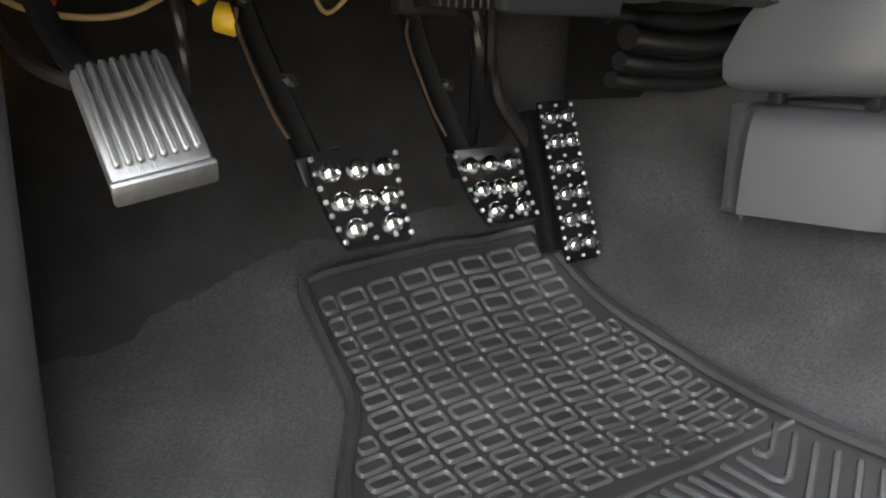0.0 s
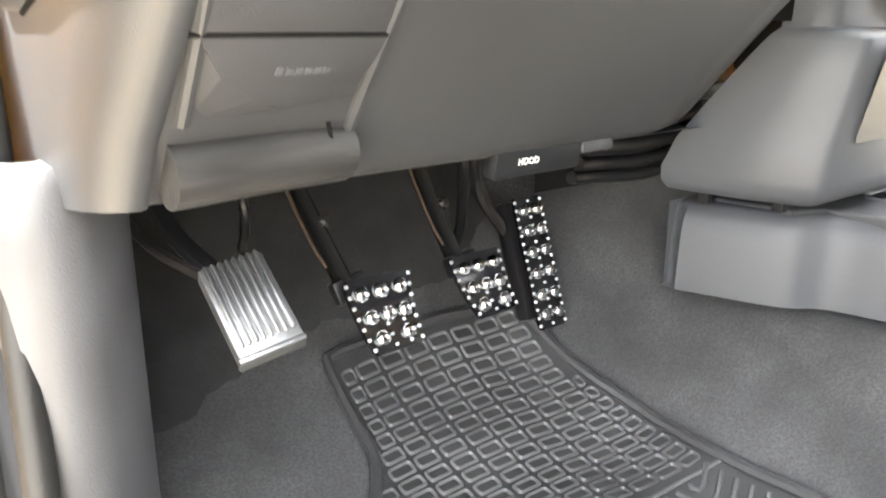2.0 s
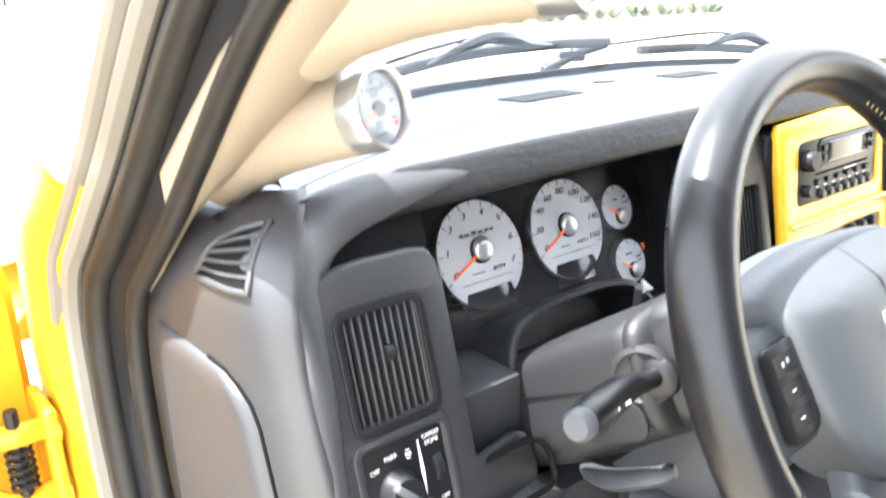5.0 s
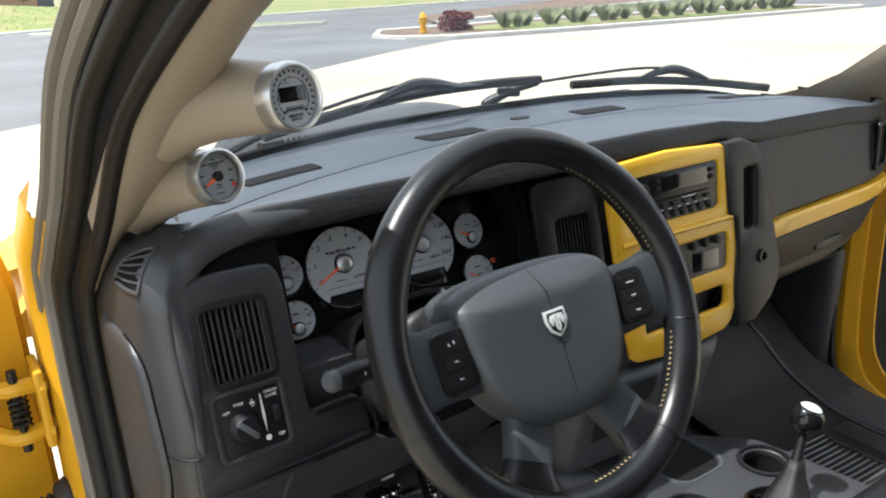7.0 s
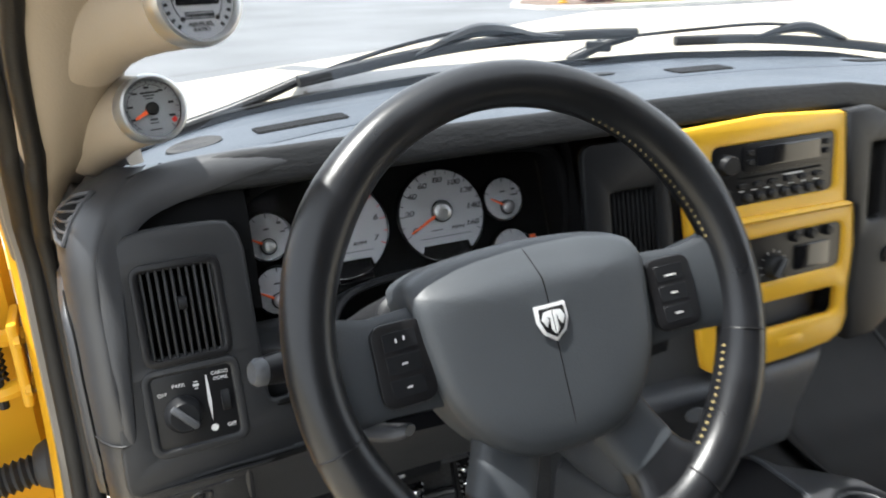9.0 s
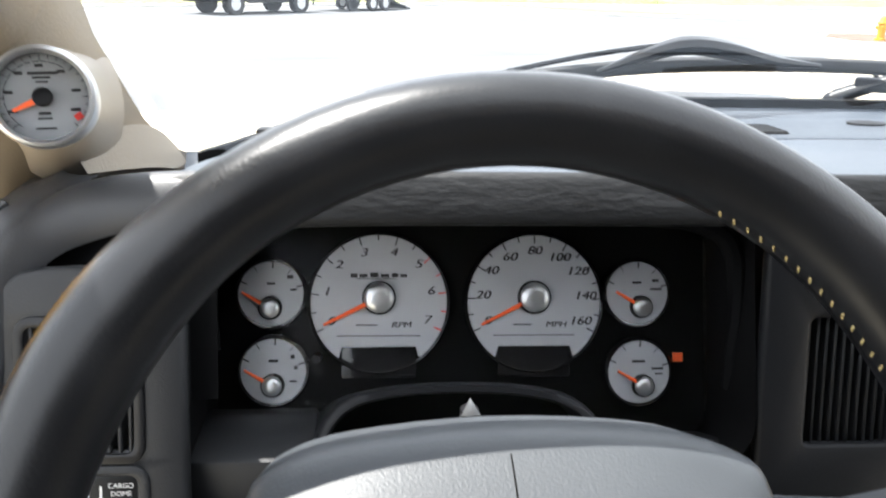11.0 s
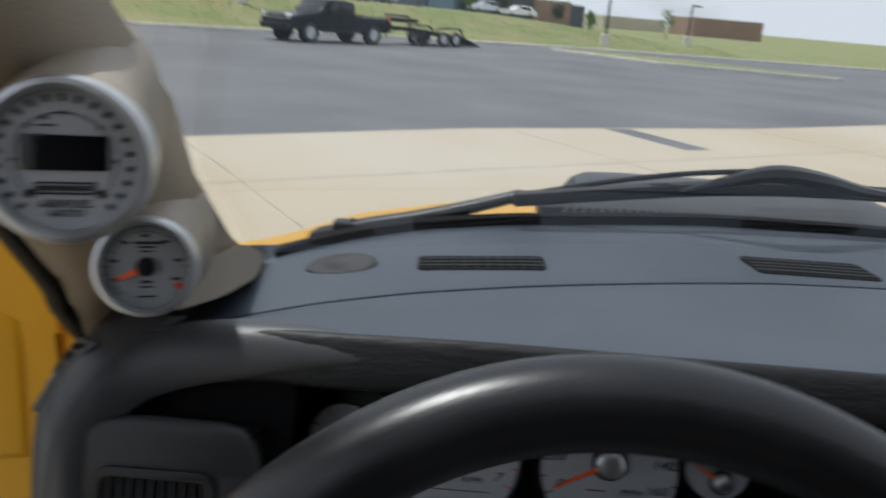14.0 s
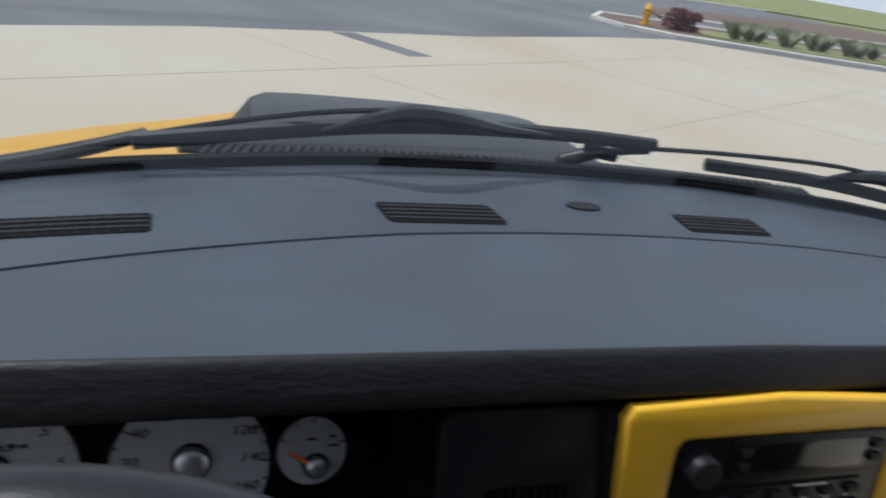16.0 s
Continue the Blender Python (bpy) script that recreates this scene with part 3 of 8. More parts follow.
# dark pickup with its car trailer, across the lot
def far_pickup():
    f, r = Vector((-6.6, 34.9, 0)), Vector((-4.2, 37.7, 0))
    ahead = (f - r).normalized()
    m = Matrix((ahead, Vector((-ahead.y, ahead.x, 0)), Vector((0, 0, 1)))).transposed().to_4x4()
    m.translation = (f + r) / 2
    t = thing("pickup_truck", "dark green-black crew pickup parked across the lot", "pickup", tuple(m.translation))
    body = [(-0.5, 0.20), (-0.5, 0.47), (-0.49, 0.55), (-0.13, 0.56), (-0.12, 0.9), (-0.06, 0.97), (0.08, 0.99), (0.14, 0.94), (0.22, 0.6), (0.4, 0.55), (0.475, 0.5), (0.495, 0.4), (0.5, 0.20), (0.42, 0.17), (0.0, 0.155), (-0.42, 0.17)]
    part("body", moved(car_shape(5.9, 1.86, 2.0, body), m), TRUCKP, t)
    for s in (-1, 1):
        for x0_, x1_, in ((-0.62, 0.12), (0.2, 0.86)):
            g = [(x0_, 1.28), (x1_, 1.28), (x1_ - (0.32 if x1_ > 0.5 else 0.02), 1.76), (x0_ + 0.04, 1.78)]
            part("side_window", moved(plate(g, (), 0.02, 0.004), m @ Matrix.Translation((0, s * 0.93, 0)) @ Matrix.Rotation(math.pi / 2, 4, "X")), GLAZE, t)
        part("headlight", moved(rbox(0.18, 0.28, 0.24, 0.03, Matrix.Translation((2.86, s * 0.78, 1.05))), m), CHROME, t, "clear headlight")
        part("tail_light", moved(rbox(0.1, 0.16, 0.4, 0.03, Matrix.Translation((-2.9, s * 0.9, 1.05))), m), REDINK, t, "red tail light")
        part("mirror", moved(rbox(0.16, 0.26, 0.22, 0.03, Matrix.Translation((0.85, s * 1.1, 1.32))), m), CHAR, t)
        for x in (1.84, -1.84):
            # Black disc on the body, coloured as the shade inside the arch.
            part("wheel_arch", moved(lathe([(0.50, -0.12), (0.50, 0.12), (0.2, 0.121)], 24), m @ Matrix.Translation((x, s * 0.885, 0.47)) @ Matrix.Rotation(math.pi / 2, 4, "X")), DEEP, t, "black disc for the shade of the wheel arch")
            wheel_at(t, x, s * 0.93, 0.42, m, 0.28, SATIN)
        for x in (-0.72, 0.16, 1.0):
            part("door_gap", moved(box(x - 0.012, x + 0.012, s * 0.985, s * 1.004, 0.55, 1.22), m), DEEP, t, "dark door gap", 0)
        part("side_step", moved(tube([(-1.1, s * 1.02, 0.5), (1.2, s * 1.02, 0.5)], 0.05, 8), m), BLACK, t)
        part("bed_rail", moved(box(-2.9, -0.75, s * 0.93, s * 1.0, 1.19, 1.24, 0.02), m), BLACK, t)
    part("grille", moved(rbox(0.06, 1.2, 0.34, 0.03, Matrix.Translation((2.96, 0, 1.0))), m), BLACK, t)
    part("grille_bar", moved(join(rbox(0.04, 1.3, 0.05, 0.01, Matrix.Translation((2.99, 0, 1.1))), rbox(0.04, 1.3, 0.04, 0.01, Matrix.Translation((2.99, 0, 0.95)))), m), SATIN, t, "satin grille bars")
    part("bumper", moved(rbox(0.2, 1.9, 0.26, 0.05, Matrix.Translation((2.95, 0, 0.62))), m), CHAR, t)
    part("windscreen", moved(plate([(-0.78, 0), (0.78, 0), (0.68, 0.78), (-0.68, 0.78)], (), 0.02, 0.004), m @ axes((1.32, 0, 1.22), (0.72, 0, 0.7)) ), GLAZE, t)
    tr = thing("car_trailer", "black open car trailer with a spare wheel, its ramp lowered", "trailer", tuple(m @ Vector((-5.4, 0, 0))))
    part("drawbar", moved(tube([(-3.1, 0, 0.6), (-4.0, 0.0, 0.68), (-4.5, 0.5, 0.75)], 0.06, 8), m), BLACK, tr)
    part("drawbar", moved(tube([(-3.1, 0, 0.6), (-4.0, 0.0, 0.68), (-4.5, -0.5, 0.75)], 0.06, 8), m), BLACK, tr)
    part("jack", moved(tube([(-3.6, 0, 0.3), (-3.6, 0, 1.1)], 0.04, 8), m), BLACK, tr)
    part("deck", moved(rbox(4.2, 1.9, 0.14, 0.02, Matrix.Translation((-6.4, 0, 0.62)) @ Matrix.Rotation(-0.08, 4, "Y")), m), BLACK, tr)
    part("headboard", moved(join(tube([(-4.4, -0.8, 0.8), (-4.3, -0.8, 1.35), (-4.3, 0.8, 1.35), (-4.4, 0.8, 0.8)], 0.05, 8), rbox(0.9, 1.3, 0.2, 0.03, Matrix.Translation((-4.7, 0, 1.15)))), m), BLACK, tr)
    part("ramp", moved(rbox(1.5, 1.8, 0.06, 0.01, Matrix.Translation((-9.1, 0, 0.25)) @ Matrix.Rotation(-0.28, 4, "Y")), m), BLACK, tr)
    for x in (-6.6, -7.55):
        for s in (-1, 1):
            wheel_at(tr, x, s * 1.05, 0.36, m, 0.2, SATIN)
    part("mudguard", moved(join(*[tube(bend([(-6.05, s * 1.05, 0.55), (-6.3, s * 1.05, 0.86), (-7.1, s * 1.05, 0.9), (-7.9, s * 1.05, 0.86), (-8.1, s * 1.05, 0.55)]), 0.05, 6) for s in (-1, 1)]), m), BLACK, tr)
    wheel_at(tr, -5.3, 0.9, 0.34, m, 0.2)


far_pickup()


def small_car(px, dist, mat, label, head=40):
    x, y, z = on_verge(dist, bear(px))
    m = Matrix.Translation((x, y, z)) @ Matrix.Rotation(radians(head), 4, "Z")
    t = thing("car", label, "car", (x, y, z), "cars by the warehouse")
    part("body", moved(car_shape(4.4, 1.55, 1.8, [(-0.5, 0.1), (-0.5, 0.55), (-0.42, 0.62), (-0.33, 0.95), (-0.1, 1.0), (0.1, 0.95), (0.25, 0.6), (0.45, 0.5), (0.5, 0.35), (0.5, 0.1)]), m), mat, t)
    for s in (-1, 1):
        part("side_window", moved(plate([(-1.4, 1.0), (0.85, 1.0), (0.35, 1.42), (-1.2, 1.42)], (), 0.02, 0.004), m @ Matrix.Translation((0, s * 0.83, 0)) @ Matrix.Rotation(math.pi / 2, 4, "X")), GLAZE, t)
        for xx in (1.35, -1.35):
            wheel_at(t, xx, s * 0.8, 0.32, m, 0.2)


small_car(914, 84, WHITEP, "white hatchback parked by the warehouse", 210)
small_car(1108, 104, SATIN, "silver car parked by the low building", 200)
small_car(1168, 108, WHITEP, "white car parked by the low building", 200)
# hydrant, red shrub and tufted grasses on the island
hx, hy = 17.0, 26.0
hyd = thing("fire_hydrant", "yellow fire hydrant on the planted island", "hydrant", (hx, hy, 0.1))
part("barrel", lathe([(0.18, 0.1), (0.18, 0.16), (0.12, 0.18), (0.12, 0.62), (0.17, 0.64), (0.17, 0.68), (0.13, 0.72), (0.09, 0.84), (0.03, 0.88)], 20, Matrix.Translation((hx, hy, 0))), YELLOW, hyd)
for a in (0, 2.1, 4.2):
    part("nozzle", lathe([(0.06, 0.08), (0.06, 0.19), (0.045, 0.2)], 12, axes((hx, hy, 0.52), (math.cos(a), math.sin(a), 0))), YELLOW, hyd)
rng = random.Random(5)
REDL = material("red_leaves", (0.12, 0.03, 0.03), 0.8, vary=0.4, vary_scale=3)
PALEL = material("pale_grass_blades", (0.30, 0.32, 0.20), 0.8, vary=0.3, vary_scale=2)
sh = thing("shrub", "low dark red shrub beside the hydrant", "shrub", (18.3, 25.8, 0.1))
part("crown", leaf_cloud(rng, 1500, (18.4, 25.7, 0.45), (1.0, 0.6, 0.4), 0.07), REDL, sh, smooth=0)


def tuft(rng, h, n=46):
    v, f = [], []
    for _ in range(n):
        a, lean = rng.uniform(0, 6.28), rng.uniform(0.1, 0.8)
        d, s = Vector((math.cos(a), math.sin(a), 0)), Vector((-math.sin(a), math.cos(a), 0)) * 0.02
        k, b = len(v), d * rng.uniform(0, 0.12)
        v += [b - s, b + s, b + d * lean * 0.3 * h + Vector((0, 0, 0.65 * h)) + s, b + d * lean * h * 0.9 + Vector((0, 0, h * rng.uniform(0.7, 1)))]
        f += [(k, k + 1, k + 2), (k, k + 2, k + 3)]
    return v, f


base = tagged(solo("grass_tuft", moved(tuft(rng, 0.75, 90), Matrix.Translation((20.2, 24.9, 0.1))), PALEL, "pale tufted ornamental grass on the island", "ornamental grass", 0, "island grasses"))
for k in range(1, 26):
    copy_thing(base, Matrix.Translation((20.2 + 0.72 * k, 24.9 - 0.05 * k + rng.uniform(-0.4, 0.6), 0.1)) @ Matrix.Rotation(rng.uniform(0, 6), 4, "Z"))
# grass blades on the bank nearest the lot
v, f = [], []
for _ in range(9000):
    x = rng.uniform(-32, 22)
    d = rng.uniform(0.3, 13) ** 1.0
    y = far_kerb(x) + d
    z = grass_rise(x, d)
    h = rng.uniform(0.02, 0.07) * (1.6 if rng.random() < 0.04 else 1)
    k, a = len(v), rng.uniform(0, 6.28)
    v += [(x - 0.04 * math.cos(a), y - 0.04 * math.sin(a), z), (x + 0.04 * math.cos(a), y + 0.04 * math.sin(a), z), (x + rng.uniform(-0.12, 0.12), y + rng.uniform(-0.1, 0.1), z + h)]
    f.append((k, k + 1, k + 2))
tagged(solo("verge_grass", (v, f), GRASS, "short uneven grass on the bank", "grass", 0), kind="stuff")
# ---- cab shell ----
MID = 0.95


def floor_z(x, y):
    e = y + 0.25 * (min(x, 0.66) - 0.38)
    z = 0.925 + lerp(e, [(0.38, 0), (0.44, 0.004), (0.48, 0.011), (0.52, 0.024), (0.555, 0.039), (0.58, 0.051), (0.6, 0.063), (0.62, 0.078), (0.64, 0.094), (0.66, 0.111), (0.75, 0.2), (0.9, 0.36), (1.0, 0.5)])
    return z + lerp(x, [(0.55, 0), (0.58, 0.006), (0.615, 0.018), (0.634, 0.027), (0.66, 0.047), (0.70, 0.085), (0.76, 0.15), (1.14, 0.15), (1.2, 0.08), (1.28, 0.0)])


xs = [0.10, 0.115, 0.13, 0.145, 0.16, *np.linspace(0.18, 0.55, 24), 0.565, 0.58, 0.59, 0.6, 0.61, 0.62, 0.63, 0.64, 0.66, 0.68, 0.7, 0.73, 0.76, 0.8, 0.95, 1.1, 1.16, 1.22, 1.3, 1.5, 1.72, 1.79]
ys = [-0.9, -0.5, -0.2, -0.1, 0, 0.06, 0.12, 0.18, 0.24, *np.linspace(0.3, 0.72, 60), 0.75, 0.8, 0.86, 0.92, 0.97]
solo("floor", loft([[(x, y, floor_z(x, y) + 0.002 * noise.noise(Vector((x * 14, y * 14, 0)))) for x in xs if x < 0.96] for y in ys]), CARPET,
     "worn charcoal carpet over the footwell and tunnel", "carpet", 60, kind="structure")
solo("floor", loft([[(x, y, floor_z(x, y) + 0.002 * noise.noise(Vector((x * 14, y * 14, 0)))) for x in xs if x > 0.94] for y in ys]), SHADECARPET,
     "carpet darkened for the shade of the passenger footwell", "carpet", 60, kind="structure")
# Darker sheets laid over the carpet where shade falls.
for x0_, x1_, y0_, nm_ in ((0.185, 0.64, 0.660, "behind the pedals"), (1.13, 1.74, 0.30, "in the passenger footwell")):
    solo("toe_pad", loft([[(x, y + w_, floor_z(x, y + w_) + dz) for x in np.linspace(x0_, x1_, 60) for w_ in (0.016 * noise.noise(Vector((x * 17, y0_, 0))) + 0.006 * noise.noise(Vector((x * 75, y0_, 3))),)] for y, dz in [(y0_, -0.002), (y0_ + 0.006, 0.003), *[(v, 0.004) for v in np.linspace(y0_ + 0.02, 0.93, 16)]]]), SHADECARPET, "floor sheet darkened for the shade " + nm_, "carpet", 60, kind="structure")
solo("toe_board", box(0.14, 1.76, 0.93, 0.96, 1.3, 1.45), SHADECARPET, "dark toe board behind the dashboard", "bulkhead", 0, kind="structure")
# Unseen dark walls behind the seats, added to cut the light inside.
solo("wall_rear", box(0.02, 1.88, -1.35, -1.3, 0.9, 2.2, 0.02), CHAR, "plain dark rear cab wall, unseen, added to cut light", "wall", 0, kind="structure")
for x_, nm_ in ((0.06, "driver"), (1.80, "passenger")):
    solo("cab_side", box(x_, x_ + 0.04, -1.32, -0.60, 0.88, 2.14, 0.01), CHAR, "unseen dark light-blocking wall, rear quarter on the " + nm_ + " side", "wall", 0, kind="structure")
solo("roof", box(0.22, 1.68, -1.35, -0.12, 2.085, 2.13, 0.02), BEIGE, "plain taupe headliner under the roof", "roof", 0, kind="structure")

# door opening: weatherstrips run up the hinge pillar and along the windscreen pillar
SEAL = [(0.078, 0.30, 0.93), (0.082, 0.40, 1.0), (0.092, 0.452, 1.15), (0.10, 0.485, 1.3), (0.101, 0.507, 1.45), (0.102, 0.511, 1.55), (0.102, 0.485, 1.61), (0.106, 0.455, 1.642), (0.112, 0.405, 1.69), (0.117, 0.380, 1.72), (0.124, 0.297, 1.803), (0.133, 0.243, 1.85), (0.153, 0.137, 1.918), (0.183, 0.005, 1.994), (0.213, -0.15, 2.06), (0.245, -0.35, 2.09), (0.245, -1.3, 2.10)]


def off(p, k):
    """A line beside the seal, k steps outward."""
    x, y, z = p
    u = max(0.0, min(1.0, (z - 1.6) / 0.3))
    return x - 0.018 * k, y + (0.035 - 0.017 * u) * k, z + (0.0065 + 0.021 * u) * k


sp = thing("weatherstrip", "black rubber door seal round the driver's opening", "door seal", (0.09, 0.4, 0.95), kind="structure")
part("lip", tube(bend(SEAL, 5), 0.009, 10, up=(1, 0, 0)), SEALM, sp)
part("bulb", tube(bend([off(p, 1) for p in SEAL], 5), 0.012, 10, up=(1, 0, 0)), SEALM, sp)
part("flange", tube(bend([off(p, 1.68) for p in SEAL], 5), 0.0095, 8, up=(1, 0, 0)), MOULD, sp, "tan-grey outer flange")
part("channel", loft([[off(p, 0.15), off(p, 1.1), off(p, 1.8)] for p in bend(SEAL, 4)]), CHAR, sp, "dark channel between the seals")
# yellow pickup: hinge pillar, windscreen pillars and moulding
body = thing("pickup_truck", "bright yellow pickup with a black bonnet scoop and open doors", "pickup", (0.95, 1.6, 0.5))
rows = []
for x, y, z in bend(SEAL[:9], 4):
    if z < 1.70:
        rows.append([(x - 0.031, y + 0.060, z + 0.012), (x - 0.040, y + 0.070, z + 0.014), (x - 0.050, y + 0.088, z + 0.016), (x - 0.054, y + 0.14, z + 0.03), (x - 0.03, y + 0.23, z + 0.03)])
part("hinge_pillar", loft(rows), YELLOW, body, "yellow hinge pillar")
up = []
for p in bend(SEAL[6:16], 4):
    x, y, z = p
    up.append([off(p, 1.7), off(p, 2.0), off((x + 0.02, y + 0.02, z + 0.005), 2.4), off((x + 0.05, y + 0.03, z + 0.005), 2.5), off((x + 0.068, y + 0.03, z), 2.4)])
part("windscreen_pillar", loft(up), YELLOW, body, "yellow outer windscreen pillar")
part("windscreen_pillar", loft([[(2 * MID - x, y, z) for x, y, z in r] for r in up]), CHAR, body, "dark outer windscreen pillar")
part("pillar_moulding", tube(bend([off((x + 0.004, y, z), 2.25) for x, y, z in SEAL[5:13]], 4), 0.009, 8, up=(1, 0, 0)), MOULD, body, "pale outer pillar moulding")
part("mirror_patch", rbox(0.012, 0.035, 0.06, 0.004, Matrix.Translation((0.066, 0.60, 1.655)) @ Matrix.Rotation(-0.6, 4, "X")), CHAR, body, "black corner cover")

# kick panel and sill trim
kick = thing("kick_panel", "grey plastic kick panel beside the footwell", "trim panel", (0.12, 0.4, 0.93))
rows = []
for z, b in ((0.92, 0.012), (0.96, 0.004), (1.05, 0.0), (1.15, 0.0), (1.24, 0.0), (1.268, -0.001), (1.2755, -0.006)):
    rows.append([(0.086, 0.475, z), (0.092, 0.452 - b, z), (0.104, 0.443 - b, z), (0.118, 0.442 - b, z), (0.134, 0.453 - b, z), (0.155, 0.480 - b, z), (0.170, 0.502 - b, z), (0.1755, 0.516 - b, z), (0.176, 0.54, z), (0.172, 0.80, z)])
rows.append([(0.10 + (x - 0.10) * 0.7, y + 0.012, 1.278) for x, y, z in rows[-1]])
part("panel", loft(rows[:-1]), KICKM, kick)
part("top_cap", loft(rows[-2:]), KICKM, kick)
solo("door_sill", box(0.03, 0.12, -1.2, 0.30, 0.86, 0.935, 0.012), GREY, "grey plastic sill plate", "sill", kind="structure")


# ---- driver's door, swung open ----
def door_geo(side=1):
    hinge, out = Vector((0.045, 0.655, 0)), Vector((-0.96, -0.28, 0)).normalized()
    inn = Vector((0.28, -0.96, 0)).normalized()
    return hinge, out, inn


hinge, out, inn = door_geo()


def dp(s, d, z):
    p = hinge + out * s - inn * d
    return Vector((p.x, p.y, z))


inner = [(0.0, 0.8), (0.0, 1.58), (0.012, 1.64), (0.05, 1.672), (0.14, 1.705), (0.25, 1.770), (0.333, 1.825), (0.62, 2.03), (0.66, 2.0), (0.44, 1.84), (0.38, 1.74), (1.05, 1.74), (1.05, 0.8)]
rows = [[dp(s, d, z) for s, z in inner] for d in (0.0, 0.012, 0.05, 0.06)]
rows[0] = [dp(s + (0.012 if s < 0.05 else 0), 0.0, z - 0.01) for s, z in inner]
door = part("door", loft(rows, True, True), YELLOW, body, "yellow driver's door standing open")
trim = [(0.235, 0.86), (0.228, 1.40), (0.226, 1.50), (0.236, 1.574), (0.262, 1.643), (0.30, 1.698), (0.335, 1.719), (0.40, 1.725), (1.03, 1.725), (1.03, 0.86)]
part("trim_panel", loft([[dp(s + 0.0, -0.002, z) for s, z in trim], [dp(s + 0.012, -0.02, z - (0.012 if z > 1.3 else -0.012)) for s, z in trim], [dp(s + 0.03, -0.028, z - (0.02 if z > 1.3 else -0.02)) for s, z in trim]], True, True), CHAR, door, "charcoal vinyl inner panel")
part("ledge", tube([dp(0.26, -0.03, 1.495), dp(0.5, -0.035, 1.505), dp(1.0, -0.035, 1.51)], 0.012, 8), CHAR, door)
part("plug", lathe([(0.006, 0), (0.006, 0.006), (0.003, 0.009)], 12, axes(dp(0.167, -0.005, 1.541), inn)), BLACK, door, "small black rubber plug")
STAMP = [(0.222, 1.42), (0.216, 1.50), (0.205, 1.56), (0.197, 1.592), (0.188, 1.608), (0.170, 1.617), (0.155, 1.611), (0.148, 1.592), (0.136, 1.578), (0.112, 1.574), (0.101, 1.566), (0.099, 1.54), (0.101, 1.42)]
part("stamping", loft([[dp(s + k * (0.16 - s), d, z + k * (1.5 - z)) for s, z in STAMP] for k, d in ((-0.10, 0.001), (0.0, -0.004), (0.05, -0.0045))], True, True), YELLOW, door, "pressed panel of the door", 50)
part("edge_fold", tube([dp(0.062, -0.003, 1.42), dp(0.060, -0.003, 1.56), dp(0.066, -0.003, 1.62), dp(0.10, -0.003, 1.665), dp(0.20, -0.002, 1.73), dp(0.33, -0.002, 1.81)], 0.006, 8, flat=0.6), YELLOW, door, "rolled inner fold")
# hinges and check strap
for z in (1.43, 1.02):
    h = part("hinge", box(0.034, 0.046, 0.585, 0.655, z - 0.055, z + 0.055, 0.004), YELLOW, body, "yellow painted steel hinge")
    part("arm", tube(bend([(0.05, 0.61, z + 0.03), (0.01, 0.60, z + 0.035), (-0.02, 0.625, z + 0.03)]), 0.011, 8), YELLOW, h)
    part("arm", tube(bend([(0.05, 0.61, z - 0.03), (0.01, 0.60, z - 0.035), (-0.02, 0.625, z - 0.03)]), 0.011, 8), YELLOW, h)
    part("pin", tube([(0.012, 0.60, z - 0.055), (0.012, 0.60, z + 0.06)], 0.006, 8), STEEL, h, "dark hinge pin")
    part("spring", tube([(0.012 + 0.011 * math.cos(k * 0.9), 0.60 + 0.011 * math.sin(k * 0.9), z - 0.02 + 0.0012 * k) for k in range(36)], 0.0022, 5), STEEL, h, "dark coil spring")
    for q in (-0.032, 0.032):
        part("bolt", lathe([(0.009, 0), (0.009, 0.006), (0.005, 0.008)], 6, axes((0.046, 0.59, z + q), (-1, 0, 0))), YELLOW, h, "", 20)
boot = thing("wiring_boot", "ribbed black rubber wiring boot between pillar and door", "cable boot", (0.05, 0.6, 1.28))
part("grommet", lathe([(0.03, 0), (0.032, 0.008), (0.026, 0.02), (0.02, 0.024)], 24, axes((0.052, 0.6, 1.285), (-1, 0, 0))), RUBBER, boot)
prof = []
for k in range(13):
    prof += [(0.016, 0.012 + k * 0.009), (0.021, 0.0165 + k * 0.009)]
part("bellows", lathe(prof, 20, axes((0.05, 0.6, 1.285), (-1, -0.05, -0.12))), RUBBER, boot)

# ---- passenger side: jamb and door ----
jam = thing("passenger_jamb", "yellow passenger door jamb with a grey kick panel and sill", "door jamb", (1.8, 0.4, 0.9), kind="structure")
JO = [(1.79, -1.2, 0.875), (1.79, 0.2, 0.875), (1.79, 0.37, 0.878), (1.79, 0.42, 0.888), (1.79, 0.468, 0.918), (1.79, 0.50, 1.0), (1.79, 0.512, 1.14), (1.79, 0.516, 1.30), (1.79, 0.516, 1.45), (1.795, 0.50, 1.58), (1.795, 0.455, 1.66), (1.79, 0.40, 1.72), (1.775, 0.30, 1.82), (1.745, 0.135, 1.935)]
JI = [(1.84, -1.2, 0.945), (1.84, 0.2, 0.945), (1.84, 0.35, 0.95), (1.84, 0.385, 0.958), (1.84, 0.412, 0.985), (1.84, 0.435, 1.04), (1.84, 0.445, 1.15), (1.84, 0.449, 1.30), (1.84, 0.449, 1.45), (1.845, 0.435, 1.57), (1.84, 0.40, 1.64), (1.835, 0.35, 1.70), (1.82, 0.25, 1.80), (1.79, 0.09, 1.915)]
rows = []
